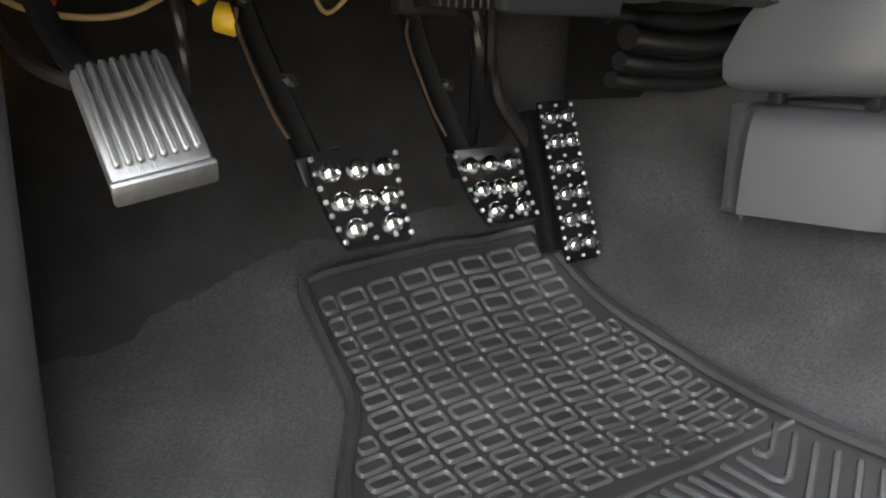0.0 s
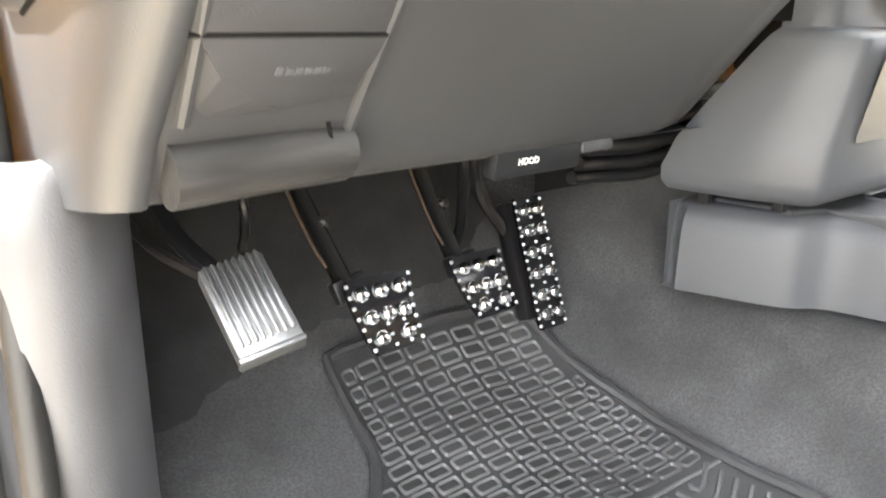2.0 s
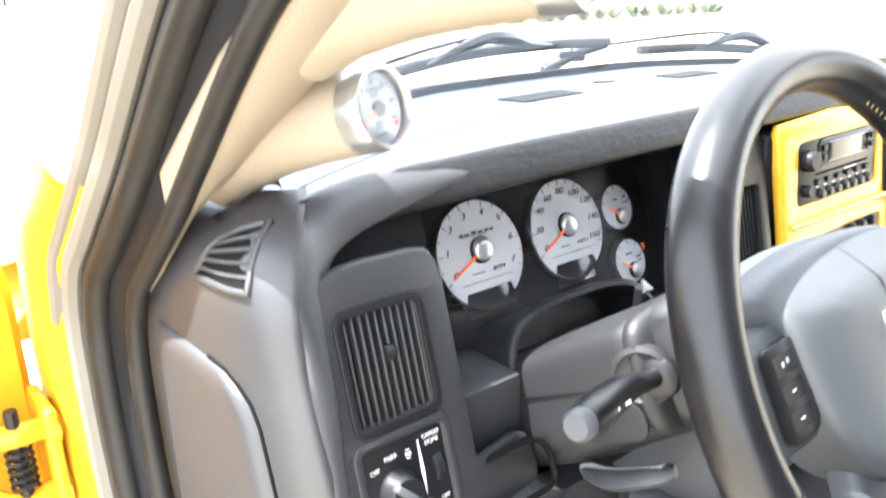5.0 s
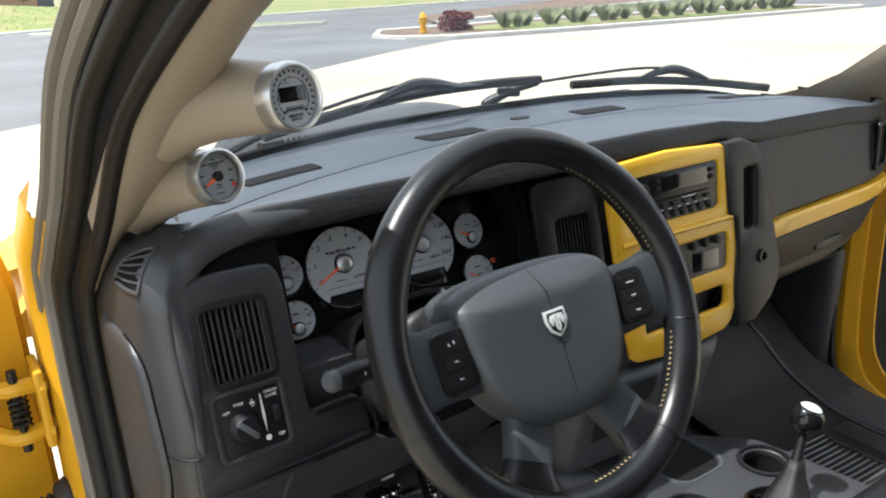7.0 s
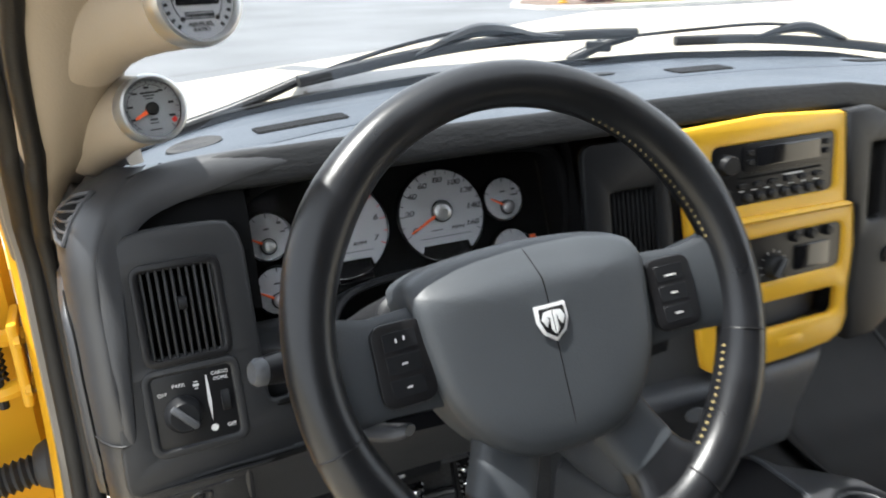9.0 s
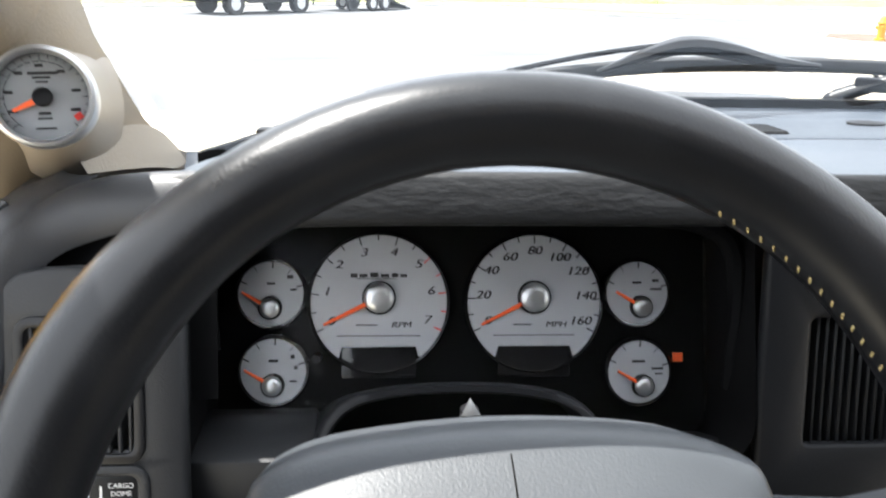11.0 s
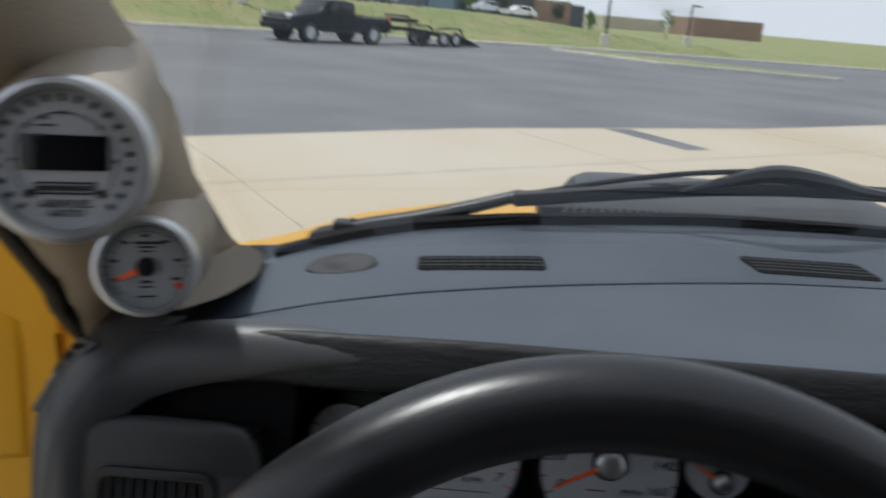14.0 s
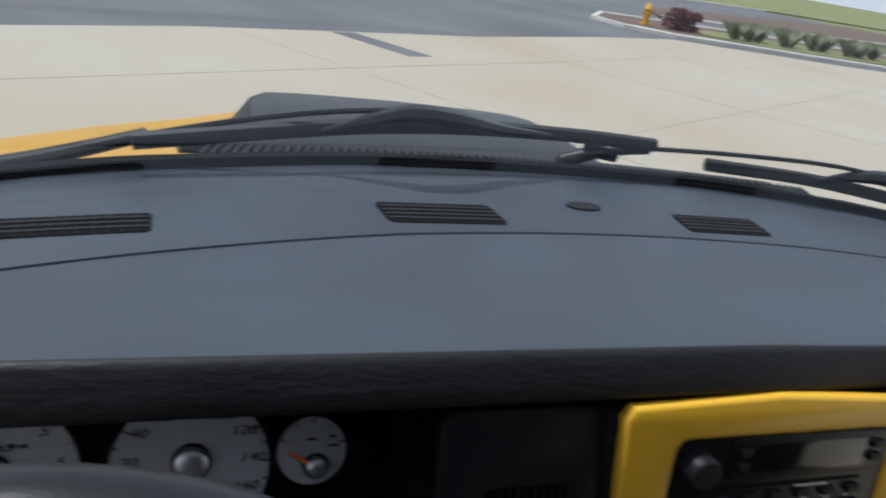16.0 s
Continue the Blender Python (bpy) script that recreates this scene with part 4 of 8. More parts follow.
for a, b in zip(bend(JO, 5), bend(JI, 5)):
    rows.append([a + Vector((0.0, 0.03, -0.01)), a, a.lerp(b, 0.15) + Vector((-0.006, -0.006, 0.004)), a.lerp(b, 0.55) + Vector((-0.004, -0.004, 0.003)), a.lerp(b, 0.62) + Vector((0.008, 0.004, -0.003)), b, b + Vector((0.05, 0.02, -0.02))])
part("pillar", loft(rows), YELLOW, jam, "yellow painted pillar and sill flange", 35)
part("seal", tube([a + Vector((-0.006, 0.006, 0.0)) for a in bend(JO, 4)], 0.009, 8, up=(1, 0, 0)), SEALM, jam, "black rubber door seal")
part("kick", loft([[(1.745, 0.80, z), (1.752, 0.56, z), (1.757, 0.528, z), (1.768, 0.514, z), (1.788, 0.508, z)] for z in (0.93, 1.1, 1.28)]), GREY, jam, "grey kick panel", 60)
part("sill", box(1.632, 1.782, -1.2, 0.45, 0.90, 0.944, 0.014), GREY, jam, "grey sill plate")
h2, o2, i2 = Vector((1.865, 0.655, 0)), Vector((0.80, -0.60, 0)), Vector((-0.6, -0.8, 0))


def dq(s, d, z):
    p = h2 + o2 * s - i2 * d
    return Vector((p.x, p.y, z))


door2 = part("door", loft([[dq(s, d, z) for s, z in ((0, 0.66), (0, 1.50), (0.03, 1.56), (0.16, 1.64), (0.34, 1.71), (1.05, 1.72), (1.05, 0.66))] for d in (0, 0.012, 0.13)], True, True), YELLOW, body, "yellow passenger door standing open")
part("trim_panel", loft([[dq(s, d, z) for s, z in ((0.12 - d, 0.72), (0.12 - d, 1.52), (0.22 - d, 1.63), (0.36 - d, 1.69), (1.0, 1.70), (1.0, 0.72))] for d in (-0.002, -0.025)], True, True), CHAR, door2, "charcoal inner panel")
part("armrest", rbox(0.5, 0.07, 0.09, 0.025, axes(dq(0.5, -0.05, 1.33), (0, 0, 1), -i2)), SLATE2, door2)

# ---- windscreen, its inner pillar covers ----
def ws_base(x):
    return 0.885 - 0.225 * (x - MID) ** 2


WSIDE = [(0.178, 0.735, 1.635), (0.188, 0.635, 1.664), (0.194, 0.525, 1.718), (0.197, 0.435, 1.786), (0.199, 0.39, 1.842), (0.212, 0.245, 1.92), (0.232, 0.07, 1.985), (0.262, -0.12, 2.06), (0.275, -0.16, 2.09)]
ws = []
for k, (xe, ye, ze) in enumerate(bend(WSIDE, 2)):
    t = k / (2 * len(WSIDE) - 2)
    row = []
    for u in np.linspace(-1, 1, 25):
        xx = MID + (MID - xe) * u
        row.append((xx, ye + (0.155 - 0.02 * t) * (1 - u * u) - 0.008, ze + 0.012 * (1 - u * u)))
    ws.append(row)
wsob = solo("window_1", loft(ws), CLEAR, "clear laminated windscreen", "windscreen", 60, kind="structure")
wsob.visible_shadow = False
def rear_drop(x):
    """How far the foot of the windscreen falls towards the pillars."""
    return lerp(min(x, 2 * MID - x), [(0.12, 0.07), (0.2, 0.047), (0.274, 0.029), (0.35, 0.017), (0.45, 0.010), (0.7, 0.0)])


solo("windscreen_frit", loft([[(MID + 0.765 * x, ws_base(MID + 0.765 * x) + dy, 1.660 - rear_drop(MID + 0.765 * x) + dz) for x in np.linspace(-1, 1, 41)] for dy, dz in ((0.02, -0.012), (0.006, 0.024), (-0.012, 0.024), (-0.012, 0.008))]), DEEP,
     "black band along the foot of the windscreen", "trim", kind="structure")


PILL = [((0.105, 0.50, 1.59), (0.165, 0.75, 1.60)), ((0.112, 0.45, 1.635), (0.180, 0.715, 1.64)), ((0.118, 0.40, 1.69), (0.190, 0.605, 1.672)), ((0.123, 0.376, 1.72), (0.194, 0.53, 1.71)),
        ((0.135, 0.29, 1.80), (0.197, 0.43, 1.784)), ((0.147, 0.235, 1.845), (0.199, 0.385, 1.84)), ((0.17, 0.13, 1.91), (0.212, 0.24, 1.92)), ((0.20, 0.0, 1.98), (0.232, 0.065, 1.985)), ((0.23, -0.15, 2.05), (0.265, -0.11, 2.06)), ((0.24, -0.2, 2.09), (0.275, -0.15, 2.10))]


def pillar_rows(flip=False):
    out_ = []
    for a, b in PILL:
        k = lerp(a[2], [(1.66, 0.0), (1.72, 1.0)])
        row = [((2 * MID - x) if flip else x, y, z) for x, y, z in ((a[0] - 0.012 * k, a[1] + 0.06 * k + 0.004, a[2]), (a[0] - 0.019 * k, a[1] + 0.018 * k + 0.002, a[2]))]
        for t in np.linspace(0, 1, 9):
            p = Vector(a).lerp(Vector(b), t)
            bulge = math.sin(math.pi * t) ** 0.8 * lerp(a[2], [(1.6, 0.25), (1.69, 0.45), (1.75, 0.95), (1.85, 1.0), (2.0, 0.5)]) * (1.15 - 0.3 * t)
            p += Vector((0.026, -0.034, -0.006)) * bulge
            out = (2 * MID - p.x) if flip else p.x
            row.append((out, p.y, p.z))
        out_.append(row)
    return out_


pill = thing("pillar_cover", "taupe windscreen pillar cover carrying two gauge pods", "pillar trim", (0.17, 0.5, 1.62))
part("cover", loft(pillar_rows()), BEIGE, pill, smooth=70)
FOOT = [[(0.150, 0.41, 1.700), (0.163, 0.47, 1.700), (0.172, 0.55, 1.690), (0.176, 0.63, 1.668), (0.172, 0.70, 1.644)], [(0.184, 0.398, 1.716), (0.203, 0.466, 1.716), (0.198, 0.55, 1.697), (0.190, 0.63, 1.668), (0.177, 0.706, 1.641)], [(0.192, 0.402, 1.694), (0.206, 0.45, 1.686), (0.205, 0.53, 1.668), (0.197, 0.61, 1.648), (0.180, 0.712, 1.630)]]
part("foot", loft([bend(r, 4) for r in FOOT]), BEIGE, pill, "taupe foot of the cover on the dashboard", 60)
p2 = thing("pillar_cover", "taupe windscreen pillar cover on the passenger side", "pillar trim", (1.73, 0.5, 1.62))
part("cover", loft(pillar_rows(True)), BEIGE, p2, smooth=70)


def pod(centre, axis, r, depth, root):
    """A cup that grows out of the pillar cover."""
    m = axes(centre, axis)
    c, back = Vector(centre), Vector(root)
    rows = []
    for t, k in ((0.0, 1.03), (0.12, 1.05), (0.3, 1.06), (0.55, 1.14), (0.8, 1.32), (1.0, 1.6)):
        o = c.lerp(back, t) - Vector(axis).normalized() * 0.012 * (1 - t)
        mm = axes(o, Vector(axis).normalized().lerp((c - back).normalized(), min(1, t * 1.2)))
        rows.append([mm @ Vector((r * k * math.cos(a), r * k * math.sin(a) * (1 + 0.35 * t), 0)) for a in np.linspace(0, 2 * math.pi, 32, endpoint=False)])
    part("pod", loft(rows, True), BEIGE, pill, "taupe gauge cup", 70)
    return m


LOW, LOWAX, HIGH, HIGHAX = (0.213, 0.298, 1.762), (0.26, -0.93, 0.22), (0.240, 0.162, 1.848), (0.28, -0.94, 0.12)
mlow = pod(LOW, LOWAX, 0.0262, 0.03, (0.165, 0.44, 1.735))
mhigh = pod(HIGH, HIGHAX, 0.0275, 0.03, (0.175, 0.31, 1.84))


def bezel_ring(r, m, mat, parent, rim=0.0055, back=0.02):
    return part("bezel", lathe([(r - rim, -0.002), (r - rim, 0.0015), (r - rim * 0.6, 0.004), (r - rim * 0.2, 0.0035), (r, 0.0), (r + 0.0006, -0.006), (r - 0.0006, -back), (r - rim, -back)], 56, m, False), mat, parent, "satin silver ring", 50)


# upper gauge: digital air/fuel ratio
g = thing("pod_gauge", "white air/fuel ratio gauge with dark display and satin ring", "gauge", HIGH, "pillar gauges")
bezel_ring(0.0288, mhigh, SATIN, g, 0.0048, 0.032)
part("face", disc(0.0245, 0.001, mhigh @ Matrix.Translation((0, 0, -0.003))), FACE, g, "white dial")
part("display", plate(rrect(-0.0140, 0.0138, -0.0032, 0.0085, 0.0006), (), 0.0009, 0.0002, mhigh @ Matrix.Translation((0, 0, -0.0021))), GLOSSB, g, "blank black display")
seg = []
for k in range(21):
    a = radians(228 - k * 276 / 20)
    seg.append(bar(0.0026, 0.0019, at2(mhigh, 0.0212 * math.cos(a), 0.0212 * math.sin(a), -0.0017, a)))
part("scale", join(*seg), INK, g, "ring of dark blocks")
ring = [bar(0.0014, 0.00045, at2(mhigh, 0.0162 * math.cos(a), 0.0162 * math.sin(a), -0.0018, a + math.pi / 2)) for a in (radians(225 - k * 270 / 70) for k in range(71))]
dots = [disc(0.0009, 0.0006, at2(mhigh, 0.0162 * math.cos(radians(a)), 0.0162 * math.sin(radians(a)), -0.0019), 10, 0.0001) for a in (225, 180, 135, 90, 45, 0, -45)] + [disc(0.0016, 0.0006, at2(mhigh, 0.0162 * math.cos(radians(a)), 0.0162 * math.sin(radians(a)), -0.0018), 12, 0.0001) for a in (225, -45)] + [disc(0.0008, 0.0006, at2(mhigh, -0.0055, 0.0142, -0.0019), 10, 0.0001), bar(0.006, 0.0007, at2(mhigh, -0.0055, 0.0118, -0.0018))]
part("arc", join(*ring, *dots), INK, g, "thin dark arc with dots")
part("lettering", join(words("AIR/FUEL", 0.0038, at2(mhigh, 0, -0.0150, -0.0018), squeeze=1.12, bold=0.00006), words("RATIO", 0.0034, at2(mhigh, 0, -0.0183, -0.0018), squeeze=1.12, bold=0.00006)), INK, g, "black lettering")
part("maker_plate", plate(rrect(-0.0095, 0.0095, -0.0116, -0.0074, 0.0006), [rrect(-0.0090, 0.0090, -0.0111, -0.0079, 0.0005)], 0.0004, 0.0001, mhigh @ Matrix.Translation((0, 0, -0.002))), INK, g, "outlined maker's plate")
part("maker_bars", join(*[bar(0.0015, 0.0018, at2(mhigh, -0.0075 + k * 0.00188, -0.0095, -0.0018)) for k in range(9)]), INK, g, "dark bars of a maker's mark")
part("lens", disc(0.0242, 0.0004, mhigh @ Matrix.Translation((0, 0, -0.0005)), 40, 0.0001), LENS, g).visible_shadow = False
# lower gauge: needle dial
g = thing("pod_gauge", "silver-faced needle gauge with a red needle in a satin ring", "gauge", LOW, "pillar gauges")
bezel_ring(0.0272, mlow, SATIN, g, 0.0042, 0.03)
part("face", disc(0.0236, 0.001, mlow @ Matrix.Translation((0, 0, -0.006))), FACED, g, "grey-silver dial")
tk = []
for k in range(25):
    a = radians(225 - k * 270 / 24)
    L = 0.0032 if k % 4 == 0 else 0.0016
    tk.append(bar(L, 0.00045, at2(mlow, (0.0226 - L / 2) * math.cos(a), (0.0226 - L / 2) * math.sin(a), -0.0047, a)))
for a, w in ((205, .0045), (170, .0045), (130, .004), (92, .004), (54, .004), (12, .0045), (-24, .005)):
    tk.append(bar(w, 0.0017, at2(mlow, 0.0168 * math.cos(radians(a)), 0.0168 * math.sin(radians(a)), -0.0047)))
for a in range(60, 235, 12):
    tk.append(bar(0.0030, 0.0005, at2(mlow, 0.0190 * math.cos(radians(a)), 0.0190 * math.sin(radians(a)), -0.0047, radians(a + 90))))
tk += [bar(0.015, 0.0016, at2(mlow, 0.001, 0.0128, -0.0047)), bar(0.009, 0.0012, at2(mlow, 0, 0.0105, -0.0047)), bar(0.006, 0.001, at2(mlow, 0, 0.0082, -0.0047)), bar(0.006, 0.0016, at2(mlow, 0, -0.0085, -0.0047)), bar(0.007, 0.001, at2(mlow, 0, -0.0112, -0.0047)), bar(0.010, 0.001, at2(mlow, 0, -0.0165, -0.0047))]
part("scale", join(*tk), INK, g, "black scale marks")
part("warning_mark", bar(0.004, 0.0035, at2(mlow, 0.0165, -0.0105, -0.0046, 0.6)), REDINK, g, "red mark")
part("needle", loft([[at2(mlow, 0, 0, -0.0030, radians(205)) @ Vector(p) for p in ((x, -w, 0), (x, w, 0), (x, w, 0.0008), (x, -w, 0.0008))] for x, w in ((0.001, 0.0019), (0.0165, 0.0008))], True, True), ORANGE, g)
part("hub", lathe([(0.0052, -0.004), (0.0052, -0.0015), (0.0042, -0.0006)], 24, mlow), BLACK, g)
part("lens", disc(0.0232, 0.0004, mlow @ Matrix.Translation((0, 0, -0.0005)), 40, 0.0001), LENS, g).visible_shadow = False

# ---- bonnet, scoop, cowl, wipers ----
def hood_z(x, y):
    s = abs(x - MID)
    ye = lerp(s, [(0, 1.95), (0.2, 1.90), (0.4, 1.72), (0.6, 1.58), (0.76, 1.44), (0.85, 1.26), (0.93, 1.09)])
    if y < ye:
        z = 1.490 + 0.075 * (1 - max(0.0, y - 0.95) / (ye - 0.95)) ** 0.8
    else:
        z = 1.490 - 0.18 * (y - ye) - 0.35 * (y - ye) ** 2
    return z


def hood_start(x):
    return max(0.72, ws_base(x) + (0.16 if abs(x - MID) < 0.47 else 0.08))


rows = []
for v in np.linspace(0, 1, 26):
    rows.append([(x, hood_start(x) + (2.15 - hood_start(x)) * v, hood_z(x, hood_start(x) + (2.15 - hood_start(x)) * v)) for x in np.linspace(0.02, 1.88, 64)])
rows.append([(x, 2.20, hood_z(x, 2.15) - 0.10) for x in np.linspace(0.02, 1.88, 64)])
rows.append([(x, 2.22, 0.9) for x in np.linspace(0.02, 1.88, 64)])
part("bonnet", loft(rows), YELLOW, body, "yellow bonnet")
part("wing", loft([[(x, y, hood_z(max(x, 0.03), y) - d) for y in np.linspace(0.72, 2.2, 12)] for x, d in ((0.16, 0.012), (0.06, 0.03), (0.0, 0.10), (-0.02, 0.3), (-0.02, 0.7))]), YELLOW, body, "yellow front wing")
part("wing", loft([[(2 * MID - x, y, hood_z(max(x, 0.03), y) - d) for y in np.linspace(0.72, 2.2, 12)] for x, d in ((0.16, 0.012), (0.06, 0.03), (0.0, 0.10), (-0.02, 0.3), (-0.02, 0.7))]), YELLOW, body, "yellow front wing")
sc = []
for y, h, w in ((1.06, 0.0, 0.41), (1.12, 0.03, 0.405), (1.25, 0.052, 0.395), (1.38, 0.068, 0.385), (1.50, 0.076, 0.375), (1.60, 0.07, 0.365), (1.66, 0.04, 0.355), (1.69, 0.0, 0.35)):
    row = []
    for t in np.linspace(-1, 1, 25):
        lift = smooth_lerp(1 - abs(t), [(0, 0), (0.22, 1), (1, 1)])
        row.append((MID + w * t, y, hood_z(MID + w * t, y) - 0.004 + (h + 0.008) * lift))
    sc.append(row)
part("bonnet_scoop", loft(sc), BLACK, body, "matt black bonnet scoop", 30)
cow = thing("cowl", "black plastic cowl with a slotted air intake", "cowl", (MID, 0.95, 1.6))
xsn = np.linspace(0.12, 1.78, 64)
rows = []
for dy, z in ((0.012, 1.664), (0.03, 1.672), (0.075, 1.668), (0.10, 1.660), (0.16, 1.638), (0.20, 1.612), (0.215, 1.55)):
    rows.append([(x, ws_base(x) + dy * lerp(abs(x - MID), [(0.44, 1), (0.48, 0.62), (0.54, 0.62), (0.6, 0.8), (0.8, 0.8)]), z - 0.012 - lerp(min(x, 2 * MID - x), [(0.12, 0.07), (0.2, 0.047), (0.274, 0.029), (0.35, 0.017), (0.45, 0.010), (0.7, 0.0)])) for x in xsn])
part("panel", loft(rows), BLACK, cow, "", 50)
for k in range(74):
    x = 0.53 + k * 0.0122
    y = ws_base(x) + 0.05
    part("slat", rbox(0.0045, 0.045, 0.006, 0.001, Matrix.Translation((x, y, 1.668)) @ Matrix.Rotation(radians(-18), 4, "Z"), 1), CHAR, cow, "", 0)
part("raised_lip", tube([(x, ws_base(x) + 0.105, 1.655 - 0.05 * max(0, abs(x - MID) - 0.5)) for x in np.linspace(0.50, 1.40, 40)], 0.012, 8, flat=0.7), BLACK, cow)


def wiper(label, arm, rod, blade, arch):
    """arm, rod, blade and arch are runs of points; the arm's first point is the pivot."""
    w = thing("windscreen_wiper", label, "wiper", (arm[0][0], arm[0][1], 1.64), "wipers")
    p = bend(arm, 5)
    part("arm", tube(p, list(np.linspace(0.015, 0.010, len(p))), 10, flat=0.75), BLACK, w)
    part("pivot", lathe([(0.014, -0.05), (0.014, 0.0), (0.010, 0.006), (0.004, 0.008)], 16, Matrix.Translation(arm[0])), BLACK, w)
    hm_ = axes(p[4], (0, 0, 1), p[6] - p[3])
    part("hinge", rbox(0.024, 0.05, 0.020, 0.005, hm_), BLACK, w, "hinge cover")
    part("bolt", lathe([(0.004, 0.0), (0.004, 0.012), (0.002, 0.0135)], 10, hm_), STEEL, w)
    part("rod", tube(bend(rod, 5), 0.0035, 6), BLACK, w)
    b = bend(blade, 6)
    part("blade", tube(b, 0.008, 8, flat=1.2), RUBBER, w, "black rubber blade")
    a = bend(arch, 6)
    part("bracket", tube(a, [0.004 + 0.012 * math.sin(math.pi * k / (len(a) - 1)) for k in range(len(a))], 8, flat=0.7), BLACK, w, "arched black bracket")


wiper("black driver's wiper arm and blade at rest", [(0.215, 0.862, 1.616), (0.27, 0.857, 1.635), (0.345, 0.85, 1.656), (0.41, 0.845, 1.677), (0.466, 0.84, 1.697)], [(0.466, 0.84, 1.697), (0.56, 0.83, 1.723), (0.65, 0.82, 1.743), (0.72, 0.80, 1.756), (0.745, 0.79, 1.758)],
      [(0.453, 0.80, 1.700), (0.60, 0.82, 1.717), (0.72, 0.84, 1.727), (0.85, 0.86, 1.730), (1.0, 0.87, 1.729), (1.12, 0.87, 1.725)], [(0.65, 0.815, 1.722), (0.70, 0.80, 1.743), (0.745, 0.79, 1.757), (0.80, 0.80, 1.752), (0.87, 0.83, 1.738), (0.95, 0.855, 1.730)])
wiper("black passenger wiper arm and blade at rest", [(1.02, 0.93, 1.680), (1.07, 0.90, 1.706), (1.114, 0.87, 1.720)], [(1.114, 0.87, 1.720), (1.236, 0.86, 1.724), (1.365, 0.83, 1.729), (1.45, 0.82, 1.724), (1.497, 0.81, 1.716)],
      [(1.212, 0.87, 1.704), (1.396, 0.84, 1.699), (1.578, 0.79, 1.681), (1.697, 0.70, 1.663)], [(1.38, 0.83, 1.704), (1.44, 0.82, 1.716), (1.49, 0.81, 1.718), (1.55, 0.80, 1.700), (1.60, 0.79, 1.682)])
# ---- dashboard ----
dash = thing("dashboard", "dark slate dashboard with a soft grained top and hooded cluster", "dashboard", (MID, 0.5, 1.25))


def crest(x):
    """y and z of the front crest of the soft top."""
    z = lerp(x, [(0.125, 1.645), (0.14, 1.670), (0.17, 1.689), (0.21, 1.700), (0.27, 1.706), (0.4, 1.709), (0.9, 1.709), (1.08, 1.700), (1.2, 1.682), (1.5, 1.672), (1.68, 1.655), (1.775, 1.61)])
    y = lerp(x, [(0.125, 0.40), (0.15, 0.375), (0.2, 0.362), (0.3, 0.358), (0.9, 0.362), (1.1, 0.372), (1.3, 0.385), (1.6, 0.40), (1.775, 0.45)])
    return y, z


def seam_y(x):
    return 0.65 - 0.29 * (x - 0.96) ** 2


def top_z(x, y):
    """Height of the dashboard's top."""
    yc, zc = crest(x)
    ysm = seam_y(x)
    zb = lerp(min(x, 2 * MID - x), [(0.125, 1.60), (0.15, 1.612), (0.2, 1.63), (0.274, 1.648), (0.35, 1.66), (0.45, 1.667), (0.7, 1.677), (0.95, 1.677)])
    zs = lerp(min(x, 2 * MID - x), [(0.125, 1.618), (0.15, 1.637), (0.2, 1.655), (0.274, 1.664), (0.35, 1.669), (0.45, 1.672), (0.7, 1.677), (0.95, 1.677)])
    if y >= ysm:
        return zs + (zb - zs) * min(1.0, (y - ysm) / (ws_base(x) - ysm)) ** 1.2
    t = max(0.0, min(1.0, (ysm - y) / (ysm - yc)))
    return zs + (zc - zs) * (t * t * (3 - 2 * t) * 0.7 + 0.3 * t)


xs_ = sorted(set([0.125, 0.128, 0.133, 0.14, 0.15, 0.16] + list(np.linspace(0.17, 1.73, 66)) + [1.74, 1.755, 1.765, 1.772, 1.775]))
rows, front = [], []
for x in xs_:
    yc, zc = crest(x)
    ysm = seam_y(x)
    row = [(x, ysm - 0.001, top_z(x, ysm) - 0.004), (x, ysm - 0.004, top_z(x, ysm - 0.004))]
    row += [(x, y, top_z(x, y)) for y in np.linspace(ysm - 0.012, yc + 0.012, 9)]
    row += [(x, yc, zc - 0.0003)]
    rows.append(row)
    f = lerp(x, [(0.125, 0.5), (0.2, 0.6), (0.3, 1), (0.95, 1), (1.15, 0.4), (1.775, 0.4)])
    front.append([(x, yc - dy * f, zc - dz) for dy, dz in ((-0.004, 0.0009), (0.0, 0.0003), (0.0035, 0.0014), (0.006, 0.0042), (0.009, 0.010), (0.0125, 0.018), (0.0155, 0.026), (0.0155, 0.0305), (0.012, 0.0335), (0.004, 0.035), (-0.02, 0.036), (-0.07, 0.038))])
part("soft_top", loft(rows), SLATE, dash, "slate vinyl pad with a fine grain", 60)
part("pad_edge", loft(front), WRINKLE, dash, "wrinkled front edge of the pad, darkened for its shade", 60)
rows = []
for x in xs_:
    ysm, yw = seam_y(x), ws_base(x) + 0.005
    rows.append([(x, ysm + 0.001, top_z(x, ysm) - 0.006), (x, ysm + 0.003, top_z(x, ysm) - 0.0005)] + [(x, y, top_z(x, y) + 0.001 - 0.006 * ((y - ysm) / (yw - ysm)) ** 2) for y in np.linspace(ysm + 0.012, yw, 8)] + [(x, yw + 0.01, 1.63)])
part("defroster_panel", loft(rows), SLATE, dash, "slate panel behind the seam", 60)


